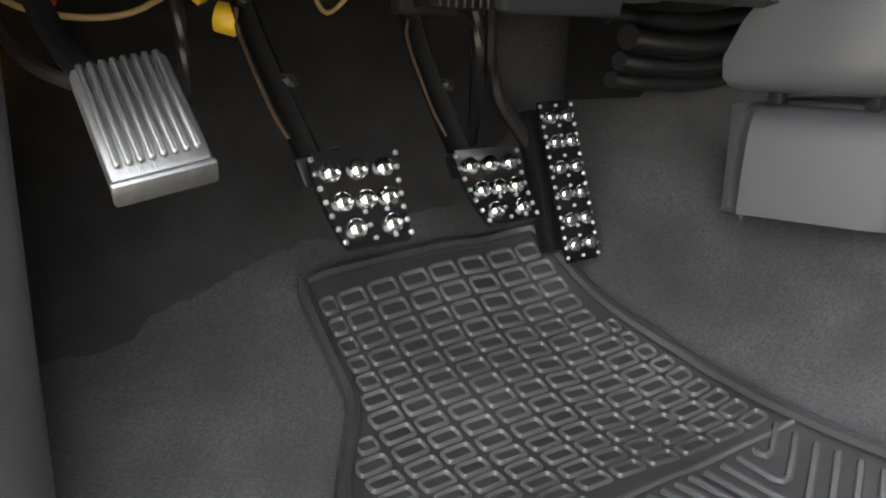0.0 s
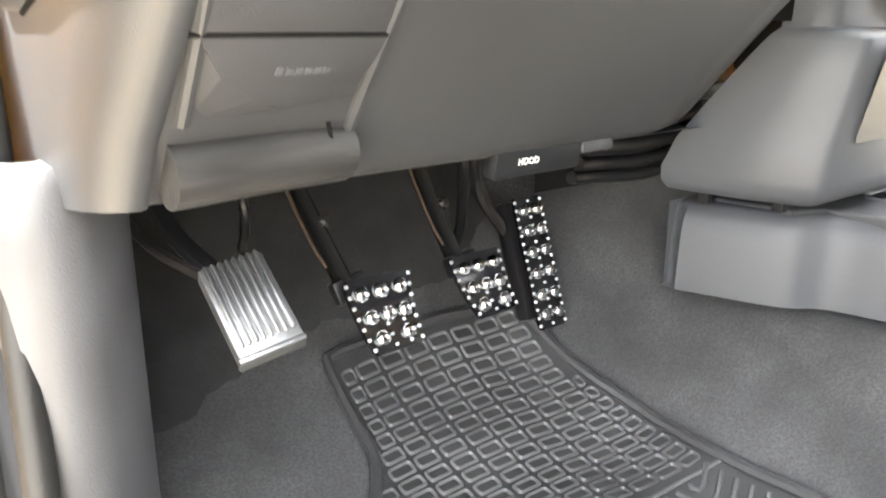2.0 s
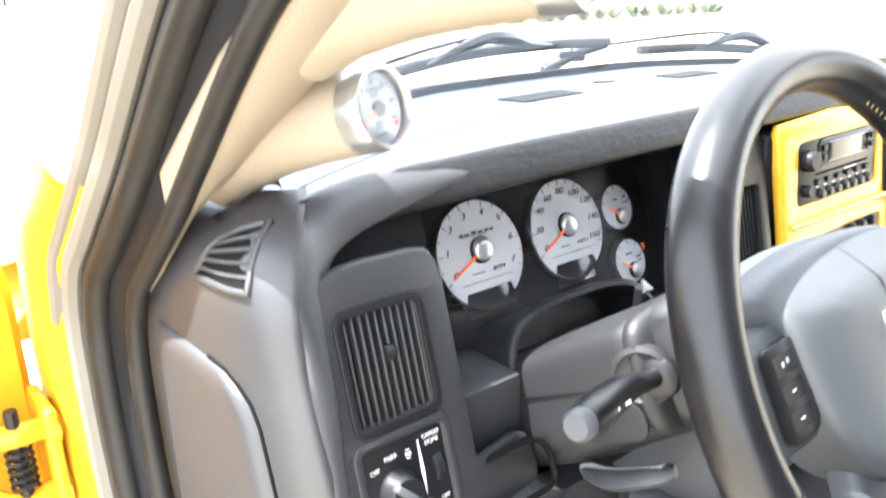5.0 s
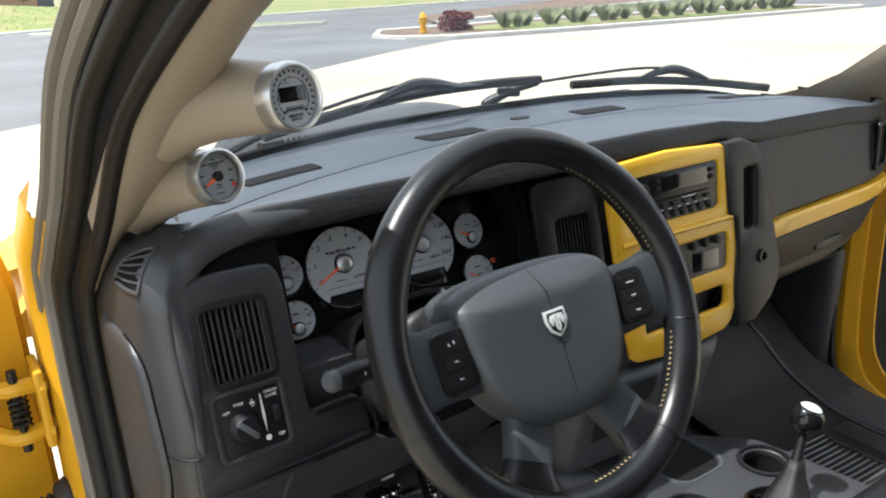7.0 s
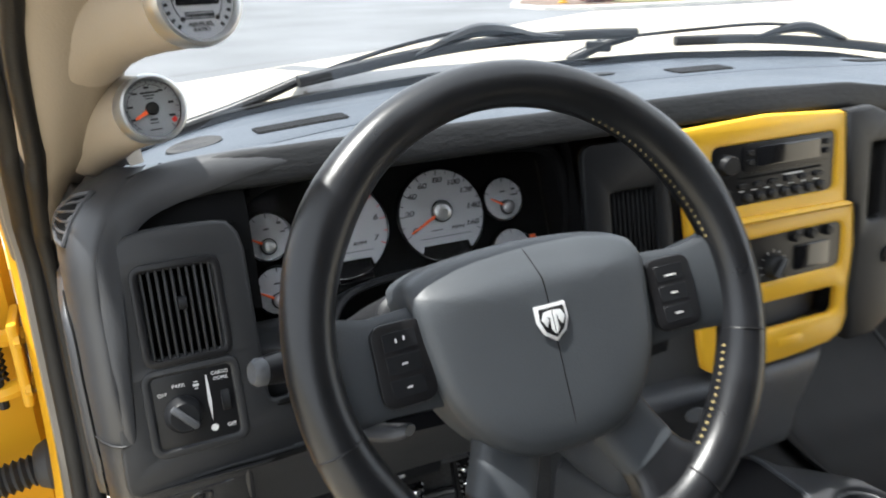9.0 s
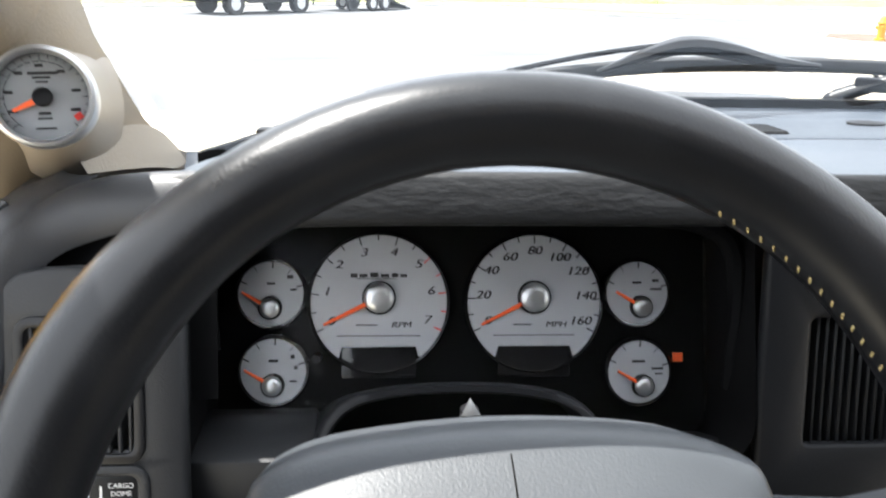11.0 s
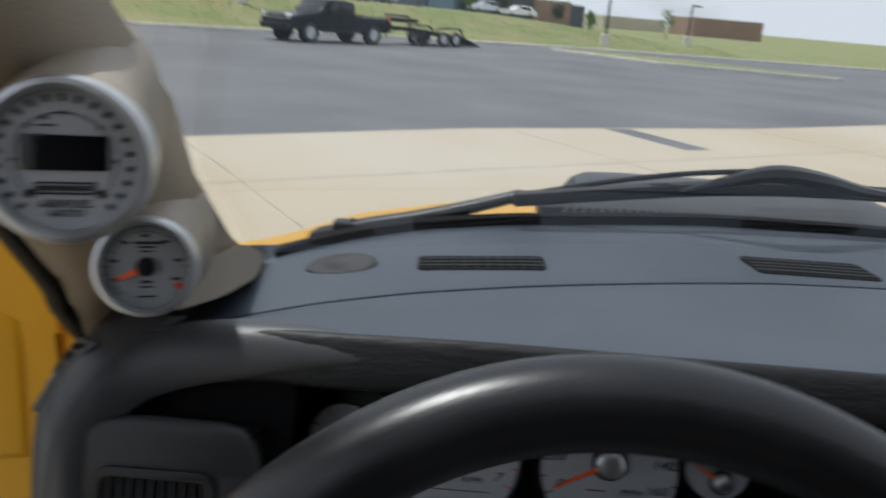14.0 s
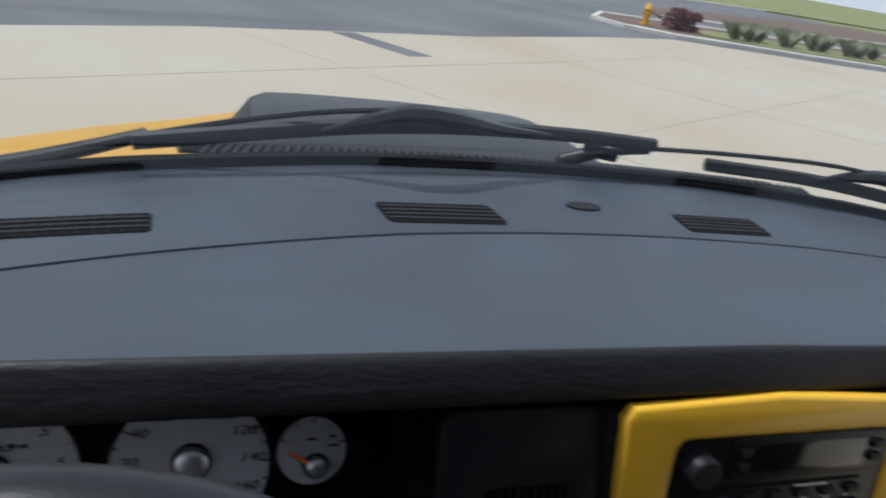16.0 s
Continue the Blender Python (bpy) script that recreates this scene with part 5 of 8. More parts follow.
def top_grille(x0, x1, y0, y1, skew0, skew1, slats, cross, label):
    """A defroster grille let into the top: corners follow the curve of the windscreen."""
    def at(u, v):
        x = x0 + (x1 - x0) * u + (skew0 + (skew1 - skew0) * u) * v
        y = y0 + (y1 - y0) * v + (ws_base(x) - ws_base((x0 + x1) / 2)) * 0.55
        return x, y
    rim = [at(u, v) for u, v in [(0.03, 0), (0.97, 0), (1, 0.12), (1, 0.88), (0.97, 1), (0.03, 1), (0, 0.88), (0, 0.12)]]
    def up(p, d):
        return (p[0], p[1], top_z(p[0], p[1]) + d)
    gr = part("defroster_grille", ([up(p, 0.0018) for p in rim] + [up(p, -0.004) for p in rim], [tuple(range(8))] + [(i, (i + 1) % 8, 8 + (i + 1) % 8, 8 + i) for i in range(8)]), DEEP, dash, label, 0)
    for k in range(slats):
        v = (k + 1) / (slats + 1)
        part("slat", tube([up(at(u, v), 0.0024) for u in np.linspace(0.01, 0.99, 8)], 0.0011, 5), GREY, gr, "", 0)
    for k in range(cross):
        u = (k + 1) / (cross + 1)
        part("slat", tube([up(at(u, v), 0.0013) for v in (0.03, 0.5, 0.97)], 0.0009, 4), CHAR, gr, "", 0)


top_grille(0.350, 0.476, 0.616, 0.662, 0.0, 0.0, 3, 10, "black defroster grille")
top_grille(0.695, 0.826, 0.661, 0.717, -0.004, -0.004, 4, 9, "black defroster grille")
top_grille(1.055, 1.170, 0.664, 0.720, 0.008, 0.008, 4, 8, "black defroster grille")
top_grille(2 * MID - 0.476, 2 * MID - 0.350, 0.616, 0.662, 0.0, 0.0, 3, 10, "black defroster grille")
for cx in (0.275, 2 * MID - 0.275):
    spk = part("speaker_grille", ([(cx + 0.034 * math.cos(a), 0.632 + (0.031 * math.sin(a)) + 0.25 * (MID - cx) * 0.0, top_z(cx + 0.034 * math.cos(a), 0.632) + 0.0024) for a in np.linspace(0, 2 * math.pi, 40, endpoint=False)] + [(cx + 0.036 * math.cos(a), 0.632 + 0.033 * math.sin(a), top_z(cx + 0.034 * math.cos(a), 0.632) - 0.003) for a in np.linspace(0, 2 * math.pi, 40, endpoint=False)], [tuple(range(40))] + [(i, (i + 1) % 40, 40 + (i + 1) % 40, 40 + i) for i in range(40)]), CHAR, dash, "oval speaker grille", 30)
    for k in range(15):
        v = -0.93 + k * 1.86 / 14
        w = 0.034 * math.sqrt(1 - v * v)
        part("slat", tube([(cx - w, 0.632 + 0.031 * v, top_z(cx - w, 0.632) + 0.0026), (cx + w, 0.632 + 0.031 * v, top_z(cx + w, 0.632) + 0.0026)], 0.0007, 4), SLATE2, spk, "", 0)
part("light_sensor", ([(MID + 0.022 * math.cos(a), 0.734 + 0.013 * math.sin(a), 1.6795) for a in np.linspace(0, 2 * math.pi, 28, endpoint=False)] + [(MID + 0.025 * math.cos(a), 0.734 + 0.015 * math.sin(a), 1.673) for a in np.linspace(0, 2 * math.pi, 28, endpoint=False)], [tuple(range(28))] + [(i, (i + 1) % 28, 28 + (i + 1) % 28, 28 + i) for i in range(28)]), CHAR, dash, "dark oval sensor cover", 30)

# end of the dashboard beside the door: rounded cheek with its cover and a small vent
CHEEK = [(1.255, 0.412), (1.29, 0.39), (1.342, 0.342), (1.40, 0.292), (1.43, 0.276), (1.47, 0.272), (1.53, 0.279), (1.58, 0.296), (1.60, 0.301), (1.625, 0.306), (1.648, 0.312), (1.665, 0.320), (1.68, 0.334), (1.69, 0.354), (1.697, 0.385)]
rows = []
for z, y in CHEEK:
    k = lerp(z, [(1.25, 0.6), (1.30, 0.8), (1.4, 1.0), (1.6, 1.0), (1.65, 0.6), (1.697, 0.5)])
    dx = lerp(z, [(1.60, 0), (1.635, 0.002), (1.65, 0.006), (1.665, 0.013), (1.68, 0.024), (1.69, 0.037), (1.697, 0.053)])
    ring_ = [(0.152, y + 0.004), (0.147, y), (0.140, y + 0.003 * k), (0.131, y + 0.013 * k), (0.124, y + 0.03 * k), (0.119, y + 0.055 * k), (0.116, y + 0.10 * k), (0.114, y + 0.17 * k), (0.114, y + 0.3)]
    rows.append([(px + dx, py, min(z, top_z(max(0.125, px + dx), py) + 0.004) if z > 1.61 and py > 0.49 else min(z, lerp(py, [(0.40, 1.70), (0.49, top_z(max(0.125, px + dx), 0.49) + 0.004)]))) for px, py in ring_])
part("end_cheek", loft(rows), SLATE2, dash, "smooth grey end of the dashboard", 60)
def cheek_x(y, z):
    """The cheek's outer side at a depth and a height."""
    d = max(0.0, y - lerp(z, CHEEK)) / lerp(z, [(1.25, 0.6), (1.30, 0.8), (1.4, 1.0), (1.6, 1.0), (1.65, 0.6)])
    return lerp(d, [(0, 0.147), (0.003, 0.140), (0.013, 0.131), (0.03, 0.124), (0.055, 0.119), (0.10, 0.116), (0.17, 0.114)])


COVER = [(1.350, 0.452), (1.354, 0.44), (1.361, 0.415), (1.372, 0.38), (1.386, 0.352), (1.40, 0.334), (1.42, 0.317), (1.44, 0.309), (1.465, 0.306), (1.50, 0.312), (1.53, 0.319), (1.555, 0.327), (1.57, 0.336), (1.580, 0.349), (1.586, 0.366), (1.588, 0.39)]
rows = []
for k, (z, yf) in enumerate(COVER):
    row = []
    for t in (0.0, 0.02, 0.05, 0.1, 0.2, 0.35, 0.5, 0.65, 0.8, 0.92, 0.97, 1.0):
        y = yf + (0.478 - yf) * t
        rise = min(1.0, min(y - yf, 0.478 - y) / 0.006, min(z - 1.350, 1.588 - z) / 0.006)
        row.append((cheek_x(y, z) + 0.002 - 0.0085 * max(0.0, rise) ** 0.6, y, z))
    rows.append(row)
part("end_cover", loft(rows), SLATE2, dash, "raised D-shaped fuse cover", 60)
part("cover_gap", tube([(cheek_x(y, z) - 0.0003, y - 0.001, z) for z, y in COVER], 0.0016, 6), DEEP, dash, "dark gap round the cover")
part("seam", tube([(0.1505, 0.2725, 1.4815), (0.144, 0.2715, 1.4815), (0.136, 0.278, 1.481), (0.128, 0.290, 1.4805), (0.1235, 0.304, 1.480)], 0.0013, 5), BLACK, dash)
# side window vent, let into the curve of the shoulder
LOWE = [(0.1198, 0.399, 1.645), (0.1227, 0.3585, 1.646), (0.1278, 0.3351, 1.6475)]
UPPE = [(0.1343, 0.3847, 1.672), (0.1435, 0.3685, 1.681), (0.158, 0.356, 1.6855)]
VN = Vector((-0.76, -0.2, 0.62)).normalized()
low, upp = bend(LOWE, 6), bend(UPPE, 6)
vent_rows = [[a.lerp(b, t) + VN * (0.0012 + 0.0035 * math.sin(math.pi * t)) for t in np.linspace(0, 1, 8)] for a, b in zip(low, upp)]
sv = part("side_vent", loft(vent_rows), DEEP, dash, "small dark side window vent", 60)
edge_ = [r[0] for r in vent_rows] + vent_rows[-1][1:] + [r[-1] for r in vent_rows[::-1]][1:] + vent_rows[0][::-1][1:-1]
part("rim", tube(edge_, 0.0026, 8, True, up=tuple(VN)), SLATE2, sv, "slate rim")
for t in (0.2, 0.4, 0.6, 0.8):
    k = t * 7
    k0 = int(k)
    part("slat", tube([r[k0].lerp(r[min(7, k0 + 1)], k - k0) + VN * 0.0006 for r in vent_rows], 0.0014, 6), SLATE2, sv, "", 40)
# rounded frame of the pad: down the outer side and over the instruments
def cheek_edge(z):
    """Front edge of the cheek at a height."""
    dx = lerp(z, [(1.60, 0), (1.635, 0.002), (1.65, 0.006), (1.665, 0.013), (1.68, 0.024), (1.69, 0.037), (1.697, 0.053)])
    return Vector((0.147 + dx, lerp(z, CHEEK), z))


lip = bend([(0.46, 0.372, 1.688), (0.40, 0.359, 1.690), (0.35, 0.3495, 1.6915), (0.30, 0.3450, 1.6870), (0.25, 0.344, 1.6755), (0.215, 0.341, 1.6670), (0.192, 0.334, 1.658), (0.177, 0.322, 1.642), (0.168, 0.308, 1.612), (0.163, 0.293, 1.575), (0.160, 0.284, 1.54), (0.157, 0.275, 1.50), (0.155, 0.271, 1.465), (0.154, 0.272, 1.447)], 4)
rim_ = bend([Vector((0.46, 0.384, 1.694)), Vector((0.40, 0.372, 1.699)), Vector((0.35, 0.364, 1.704)), Vector((0.30, 0.360, 1.7068)), Vector((0.245, 0.360, 1.7048)), Vector((0.207, 0.361, 1.6998)), Vector((0.184, 0.3535, 1.6905))] + [cheek_edge(z) for z in (1.676, 1.645, 1.60, 1.55, 1.505, 1.465, 1.447)], 4)
mid_ = bend([Vector((0.46, 0.373, 1.692)), Vector((0.40, 0.360, 1.697)), Vector((0.35, 0.3505, 1.700)), Vector((0.30, 0.345, 1.698)), Vector((0.247, 0.343, 1.695)), Vector((0.209, 0.340, 1.693)), Vector((0.185, 0.332, 1.682)), Vector((0.168, 0.319, 1.664)), Vector((0.158, 0.306, 1.63)), Vector((0.155, 0.2945, 1.588)), Vector((0.153, 0.282, 1.545)), Vector((0.152, 0.2725, 1.502)), Vector((0.151, 0.2695, 1.465)), Vector((0.150, 0.271, 1.447))], 4)
rows = []
for p, q, c in zip(lip, rim_, mid_):
    deep = lerp(p.x, [(0.16, 0.022), (0.20, 0.024), (0.24, 0.012), (0.30, 0.004)])
    curve = [q.lerp(c, t).lerp(c.lerp(p, t), t) for t in (0, 0.2, 0.4, 0.6, 0.8, 0.93)]
    rows.append([q + (q - c) * 0.25 + Vector((0, 0.008, -0.004))] + curve + [p + Vector((0.0004, 0.0008, 0)), p + Vector((0, 0.006, 0)), p + Vector((0, deep, 0.001))])
part("pad_frame", loft(rows), SLATE2, dash, "slate frame edge of the pad", 60)
# Sheet added under the brow, coloured as the shade there.
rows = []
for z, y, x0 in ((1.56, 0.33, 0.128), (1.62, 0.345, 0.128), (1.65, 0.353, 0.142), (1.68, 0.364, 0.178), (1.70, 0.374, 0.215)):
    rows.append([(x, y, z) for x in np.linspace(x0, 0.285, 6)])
part("brow_backing", loft(rows), LINING, dash, "backing under the brow, black for its shade", 60)

def facing(x, y, z, lean=15.3):
    """A pose on the dashboard's face: x to the right, y up the face, z to the driver."""
    return Matrix.Translation((x, y, z)) @ Matrix.Rotation(radians(90 - lean), 4, "X")


# driver's vent and light switch panel
fm = facing(0.208, 0.296, 1.56)
vent_hole, sw_hole = rrect(-0.032, 0.036, -0.017, 0.066, 0.009, 5), rrect(-0.036, 0.037, -0.096, -0.027, 0.007, 5)
outer = [(0.060, 0.070), (0.057, 0.084), (0.050, 0.0935), (0.040, 0.0955), (0.0, 0.0965), (-0.018, 0.0955), (-0.032, 0.0925), (-0.043, 0.086), (-0.050, 0.076), (-0.054, 0.062), (-0.0575, 0.03), (-0.060, -0.03), (-0.0625, -0.09), (-0.0635, -0.118), (-0.062, -0.125), (-0.056, -0.128), (0.05, -0.128), (0.10, -0.1255), (0.130, -0.124), (0.1385, -0.120), (0.1400, -0.112), (0.138, -0.095), (0.131, -0.083), (0.120, -0.0775), (0.10, -0.077), (0.070, -0.077), (0.0635, -0.074), (0.061, -0.066), (0.0605, -0.02)]
part("groove", tube([fm @ Vector((x * 1.02, y * 1.008, -0.005)) for x, y in outer], 0.003, 6, True), DEEP, dash, "dark gap round the bezel")
verts, faces = plate(outer, [vent_hole, sw_hole], 0.012, 0.004)
verts = [fm @ Vector((v.x, v.y, v.z - 0.009 - 0.30 * max(0.0, v.x - 0.055) - (0.10 * max(0.0, -0.105 - v.y)))) for v in verts]
part("switch_bezel", (verts, faces), BEZELM, dash, "slate surround of vent and light switch", 60)
part("switch_frame", plate(rrect(-0.040, 0.041, -0.100, -0.0235, 0.010, 5), [rrect(-0.0362, 0.0372, -0.0962, -0.0268, 0.007, 5)], 0.004, 0.0015, fm @ Matrix.Translation((0, 0, 0.0005))), BEZELM, dash, "raised rim round the light switch", 50)
part("side_return", loft([[fm @ Vector((0.0595, y, z)) for y in (0.086, 0.03, -0.03, -0.079)] for z in (-0.002, -0.03, -0.10)]), LINING, dash, "inner side of the vent housing, black for its shade", 60)
part("top_return", loft([[fm @ Vector((x, 0.0945 - 0.012 * max(0.0, (-0.03 - x) / 0.02), z)) for x in (-0.05, -0.03, 0.0, 0.05, 0.06)] for z in (-0.002, -0.03, -0.09)]), LINING, dash, "top of the vent housing, black for its shade", 60)
av = part("air_vent", plate(rrect(-0.035, 0.039, -0.020, 0.069, 0.010, 5), [rrect(-0.031, 0.035, -0.016, 0.065, 0.007, 5)], 0.005, 0.0012, fm @ Matrix.Translation((0, 0, 0.0))), BLACK, dash, "black air vent with upright slats")
# Black sheet behind the slats for the shade of the duct.
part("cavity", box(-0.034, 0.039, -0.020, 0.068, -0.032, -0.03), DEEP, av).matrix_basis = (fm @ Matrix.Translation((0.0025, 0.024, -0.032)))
for k in range(10):
    part("slat", rbox(0.0024, 0.080, 0.014, 0.0008, fm @ Matrix.Translation((-0.0265 + k * 0.0064, 0.0245, -0.004)), 1), BEZELM, av)
part("thumb_wheel", lathe([(0.006, -0.0035), (0.0065, 0.0), (0.006, 0.0035)], 16, fm @ Matrix.Translation((0.004, 0.032, 0.001)) @ Matrix.Rotation(math.pi / 2, 4, "Y")), CHAR, av)
swp = part("light_switch_panel", plate(rrect(-0.0355, 0.0365, -0.0955, -0.0275, 0.006, 5), (), 0.004, 0.0008, fm @ Matrix.Translation((0, 0, -0.002))), BLACK, dash, "black headlamp switch panel with white marks")
fm = fm @ Matrix.Translation((-0.002, -0.0095, 0))
kx, ky = -0.009, -0.056
part("knob", lathe([(0.0165, 0.002), (0.0165, 0.005), (0.0150, 0.007), (0.0140, 0.014), (0.0120, 0.0165)], 32, at2(fm, kx, ky)), CHAR, swp, "round lamp knob")
part("knob_grip", rbox(0.006, 0.028, 0.008, 0.002, at2(fm, kx, ky, 0.0165, 0.75)), GREY, swp, "grey finger grip")
part("dimmer_wheel", lathe([(0.0115, -0.004), (0.0125, -0.003), (0.0125, 0.003), (0.0115, 0.004)], 24, fm @ Matrix.Translation((0.0285, -0.052, -0.006)) @ Matrix.Rotation(math.pi / 2, 4, "Y")), CHAR, swp, "ribbed dimmer wheel")
wt = [words("OFF", 0.0046, at2(fm, -0.024, -0.036, 0.0021)), words("PARK", 0.0046, at2(fm, -0.0095, -0.0305, 0.0021)), words("CARGO", 0.0044, at2(fm, 0.0265, -0.026, 0.0021)), words("DOME", 0.0044, at2(fm, 0.0265, -0.031, 0.0021)), words("OFF", 0.0046, at2(fm, 0.030, -0.075, 0.0021))]
wt += [bar(0.005, 0.0022, at2(fm, 0.005, -0.033, 0.0021)), bar(0.0032, 0.0008, at2(fm, 0.005, -0.030, 0.0021)), bar(0.0032, 0.0008, at2(fm, 0.005, -0.036, 0.0021))]
wt += [loft([[fm @ Vector((0.0145 - w, y, 0.0023)), fm @ Vector((0.0145 + w, y, 0.0023))] for y, w in ((-0.026, 0.0006), (-0.050, 0.0016), (-0.068, 0.0001))])]
wt += [disc(0.0032, 0.0005, at2(fm, 0.015, -0.0745, 0.0021), 14, 0.0001)]
part("marks", join(*wt), WHITEINK, swp, "white switch marks", 0)

part("fascia", plate([(-0.058, -0.10), (0.058, -0.10), (0.058, 0.090), (0.02, 0.092), (-0.03, 0.088), (-0.050, 0.07)], [vent_hole, sw_hole], 0.006, 0.001, facing(0.208, 0.296, 1.56) @ Matrix.Translation((0, 0, -0.0135))), CHAR, dash, "charcoal fascia behind the bezel")
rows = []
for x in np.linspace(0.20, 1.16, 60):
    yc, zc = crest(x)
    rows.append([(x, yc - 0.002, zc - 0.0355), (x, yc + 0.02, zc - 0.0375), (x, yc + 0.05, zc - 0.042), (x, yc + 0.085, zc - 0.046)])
part("brow_lining", loft(rows), LINING, dash, "lining under the brow, black for its shade", 60)
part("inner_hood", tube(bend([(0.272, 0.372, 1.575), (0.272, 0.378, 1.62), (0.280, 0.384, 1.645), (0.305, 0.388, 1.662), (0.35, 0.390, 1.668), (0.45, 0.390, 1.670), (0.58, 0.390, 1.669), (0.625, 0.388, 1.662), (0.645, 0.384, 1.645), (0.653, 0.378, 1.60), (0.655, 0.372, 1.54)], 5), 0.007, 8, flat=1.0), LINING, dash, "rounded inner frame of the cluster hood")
# knee panel below, its pocket edge round the column
def knee_rows(x0, x1, n, top):
    rows = []
    for x in sorted(list(np.linspace(x0, x1, n)) + [0.256, 0.259, 0.262, 0.265, 0.268, 0.271, 0.274, 0.277, 0.280]):
        r = lerp(x, [(0.14, 0.006), (0.16, 0.0), (0.60, 0.0), (0.66, 0.02), (0.74, 0.06)])
        zt = top(x)
        prof = [(0.268, 1.485), (0.2655, 1.47), (0.265, 1.455), (0.268, 1.435), (0.278, 1.42), (0.298, 1.398), (0.348, 1.342), (0.39, 1.295), (0.415, 1.266), (0.424, 1.257), (0.436, 1.252), (0.47, 1.258)]
        pts = [(y + r, min(z, zt)) for y, z in prof]
        rows.append([(x, y + (0.0 if z < zt - 1e-6 else 0.012 * max(0, (pz - zt)) / 0.02), z) for (y, z), (_, pz) in zip(pts, prof)])
    return rows


def knee_top(x):
    return lerp(x, [(0.14, 1.436), (0.345, 1.436), (0.352, 1.429), (0.375, 1.413), (0.45, 1.408), (0.54, 1.415), (0.57, 1.44), (0.60, 1.468), (0.64, 1.478), (0.74, 1.484)])


part("knee_panel", loft(knee_rows(0.147, 0.735, 70, knee_top)), SLATE2, dash, "grey-slate knee panel", 50)
# Black sheet put where only shade lies, behind the column.
part("column_backing", box(0.30, 0.785, 0.372, 0.38, 1.35, 1.50), DEEP, dash, "black sheet for the shade behind the column", 0)
part("stack_filler", box(0.70, 0.79, 0.335, 0.37, 1.385, 1.482, 0.006), CHAR, dash, "charcoal filler beside the centre stack")
part("pocket", box(0.266, 0.347, 0.3065, 0.375, 1.462, 1.527, 0.004), BEZELM, dash, "slate step beside the column")
part("pocket_shelf", loft([[(x, 0.315, 1.524), (x, 0.345, 1.513), (x, 0.374, 1.501)] for x in (0.266, 0.30, 0.347)]), SLATE, dash, "slate shelf below the instruments")
# release handle recess and fuse cover, lettering bars
def knee_at(x, z):
    y = lerp(z, [(1.257, 0.424), (1.266, 0.415), (1.295, 0.39), (1.342, 0.348), (1.398, 0.30), (1.42, 0.282), (1.435, 0.274)])
    return Matrix.Translation((x, y, z)) @ Matrix.Rotation(radians(90 + 40), 4, "X")


KM = knee_at(0.203, 1.386)
rel = part("release_panel", plate([(-0.050, -0.056), (0.047, -0.056), (0.039, 0.056), (-0.054, 0.056)], [rrect(-0.0085, 0.0075, -0.026, 0.019, 0.0078, 5)], 0.0035, 0.0012, KM @ Matrix.Translation((0, 0, -0.0010))), SLATE2, dash, "panel with the brake release recess")
part("recess", plate(rrect(-0.010, 0.009, -0.028, 0.021, 0.008, 4), (), 0.001, 0.0003, KM @ Matrix.Translation((0, 0, -0.0009))), SLATE2, rel)
# Flat plate, its black standing for the shade of a hole.
part("recess_hole", plate(rrect(-0.0075, 0.0065, 0.000, 0.0175, 0.0065, 5), (), 0.0006, 0.0002, KM @ Matrix.Translation((0, 0, 0.0002))), DEEP, rel, "dark plate for the shade in the recess opening")
part("recess_rim", tube([KM @ Vector((x, y, 0.0026)) for x, y in rrect(-0.0095, 0.0085, -0.027, 0.020, 0.0085, 5)], 0.0016, 6, True), SLATE2, rel, "rounded rim of the recess")
part("release_lever", lathe([(0.0035, -0.003), (0.0035, 0.004), (0.002, 0.006)], 14, KM @ Matrix.Translation((-0.001, 0.006, 0.0))), STEEL, rel, "small dark release lever")
part("name_strip", plate([(-0.034, 0.026), (0.018, 0.029), (0.018, 0.036), (-0.034, 0.034)], (), 0.0012, 0.0004, KM @ Matrix.Translation((0, 0, 0.0022))), SLATE2, rel, "pale moulded strip")
part("pointer", plate([(0.019, 0.0375), (0.028, 0.0375), (0.0225, 0.0255)], (), 0.0014, 0.0004, KM @ Matrix.Translation((0, 0, 0.0022))), GREY, rel, "pale moulded pointer")
for k in range(9):
    part("letter_bar", bar(0.0036, 0.0040, at2(KM, -0.030 + k * 0.0056, 0.0305 + 0.0003 * k, 0.0036)), SLATE2, rel, "worn moulded bar", 0)
part("groove", tube([KM @ Vector((x, -0.0585, 0.0016)) for x in (-0.052, 0.0, 0.05)], 0.0016, 6), DEEP, dash, "dark joint below the release panel")
fz = part("fuse_cover", plate([(-0.046, 0.0), (-0.031, -0.022), (-0.012, -0.037), (0.006, -0.043), (0.044, -0.036), (0.050, 0.0)], (), 0.0035, 0.001, knee_at(0.203, 1.341) @ Matrix.Translation((0, -0.001, 0.0))), SLATE2, dash, "grey fuse access tab")
part("facet", ([knee_at(0.203, 1.341) @ Vector(p) for p in ((-0.047, -0.001, 0.001), (-0.032, -0.023, 0.0035), (-0.013, -0.038, 0.0035), (0.004, -0.046, 0.002), (-0.04, -0.058, -0.004), (-0.049, -0.03, -0.006))], [(0, 1, 4, 5), (1, 2, 3, 4)]), SLATE2, fz, "hollow beside the tab", 0)
for k in range(6):
    part("letter_bar", bar(0.0034, 0.0050 - 0.0008 * (k % 2), at2(knee_at(0.203, 1.341), -0.004 + k * 0.0052, -0.020, 0.0037)), GREY, fz, "worn moulded bar", 0)
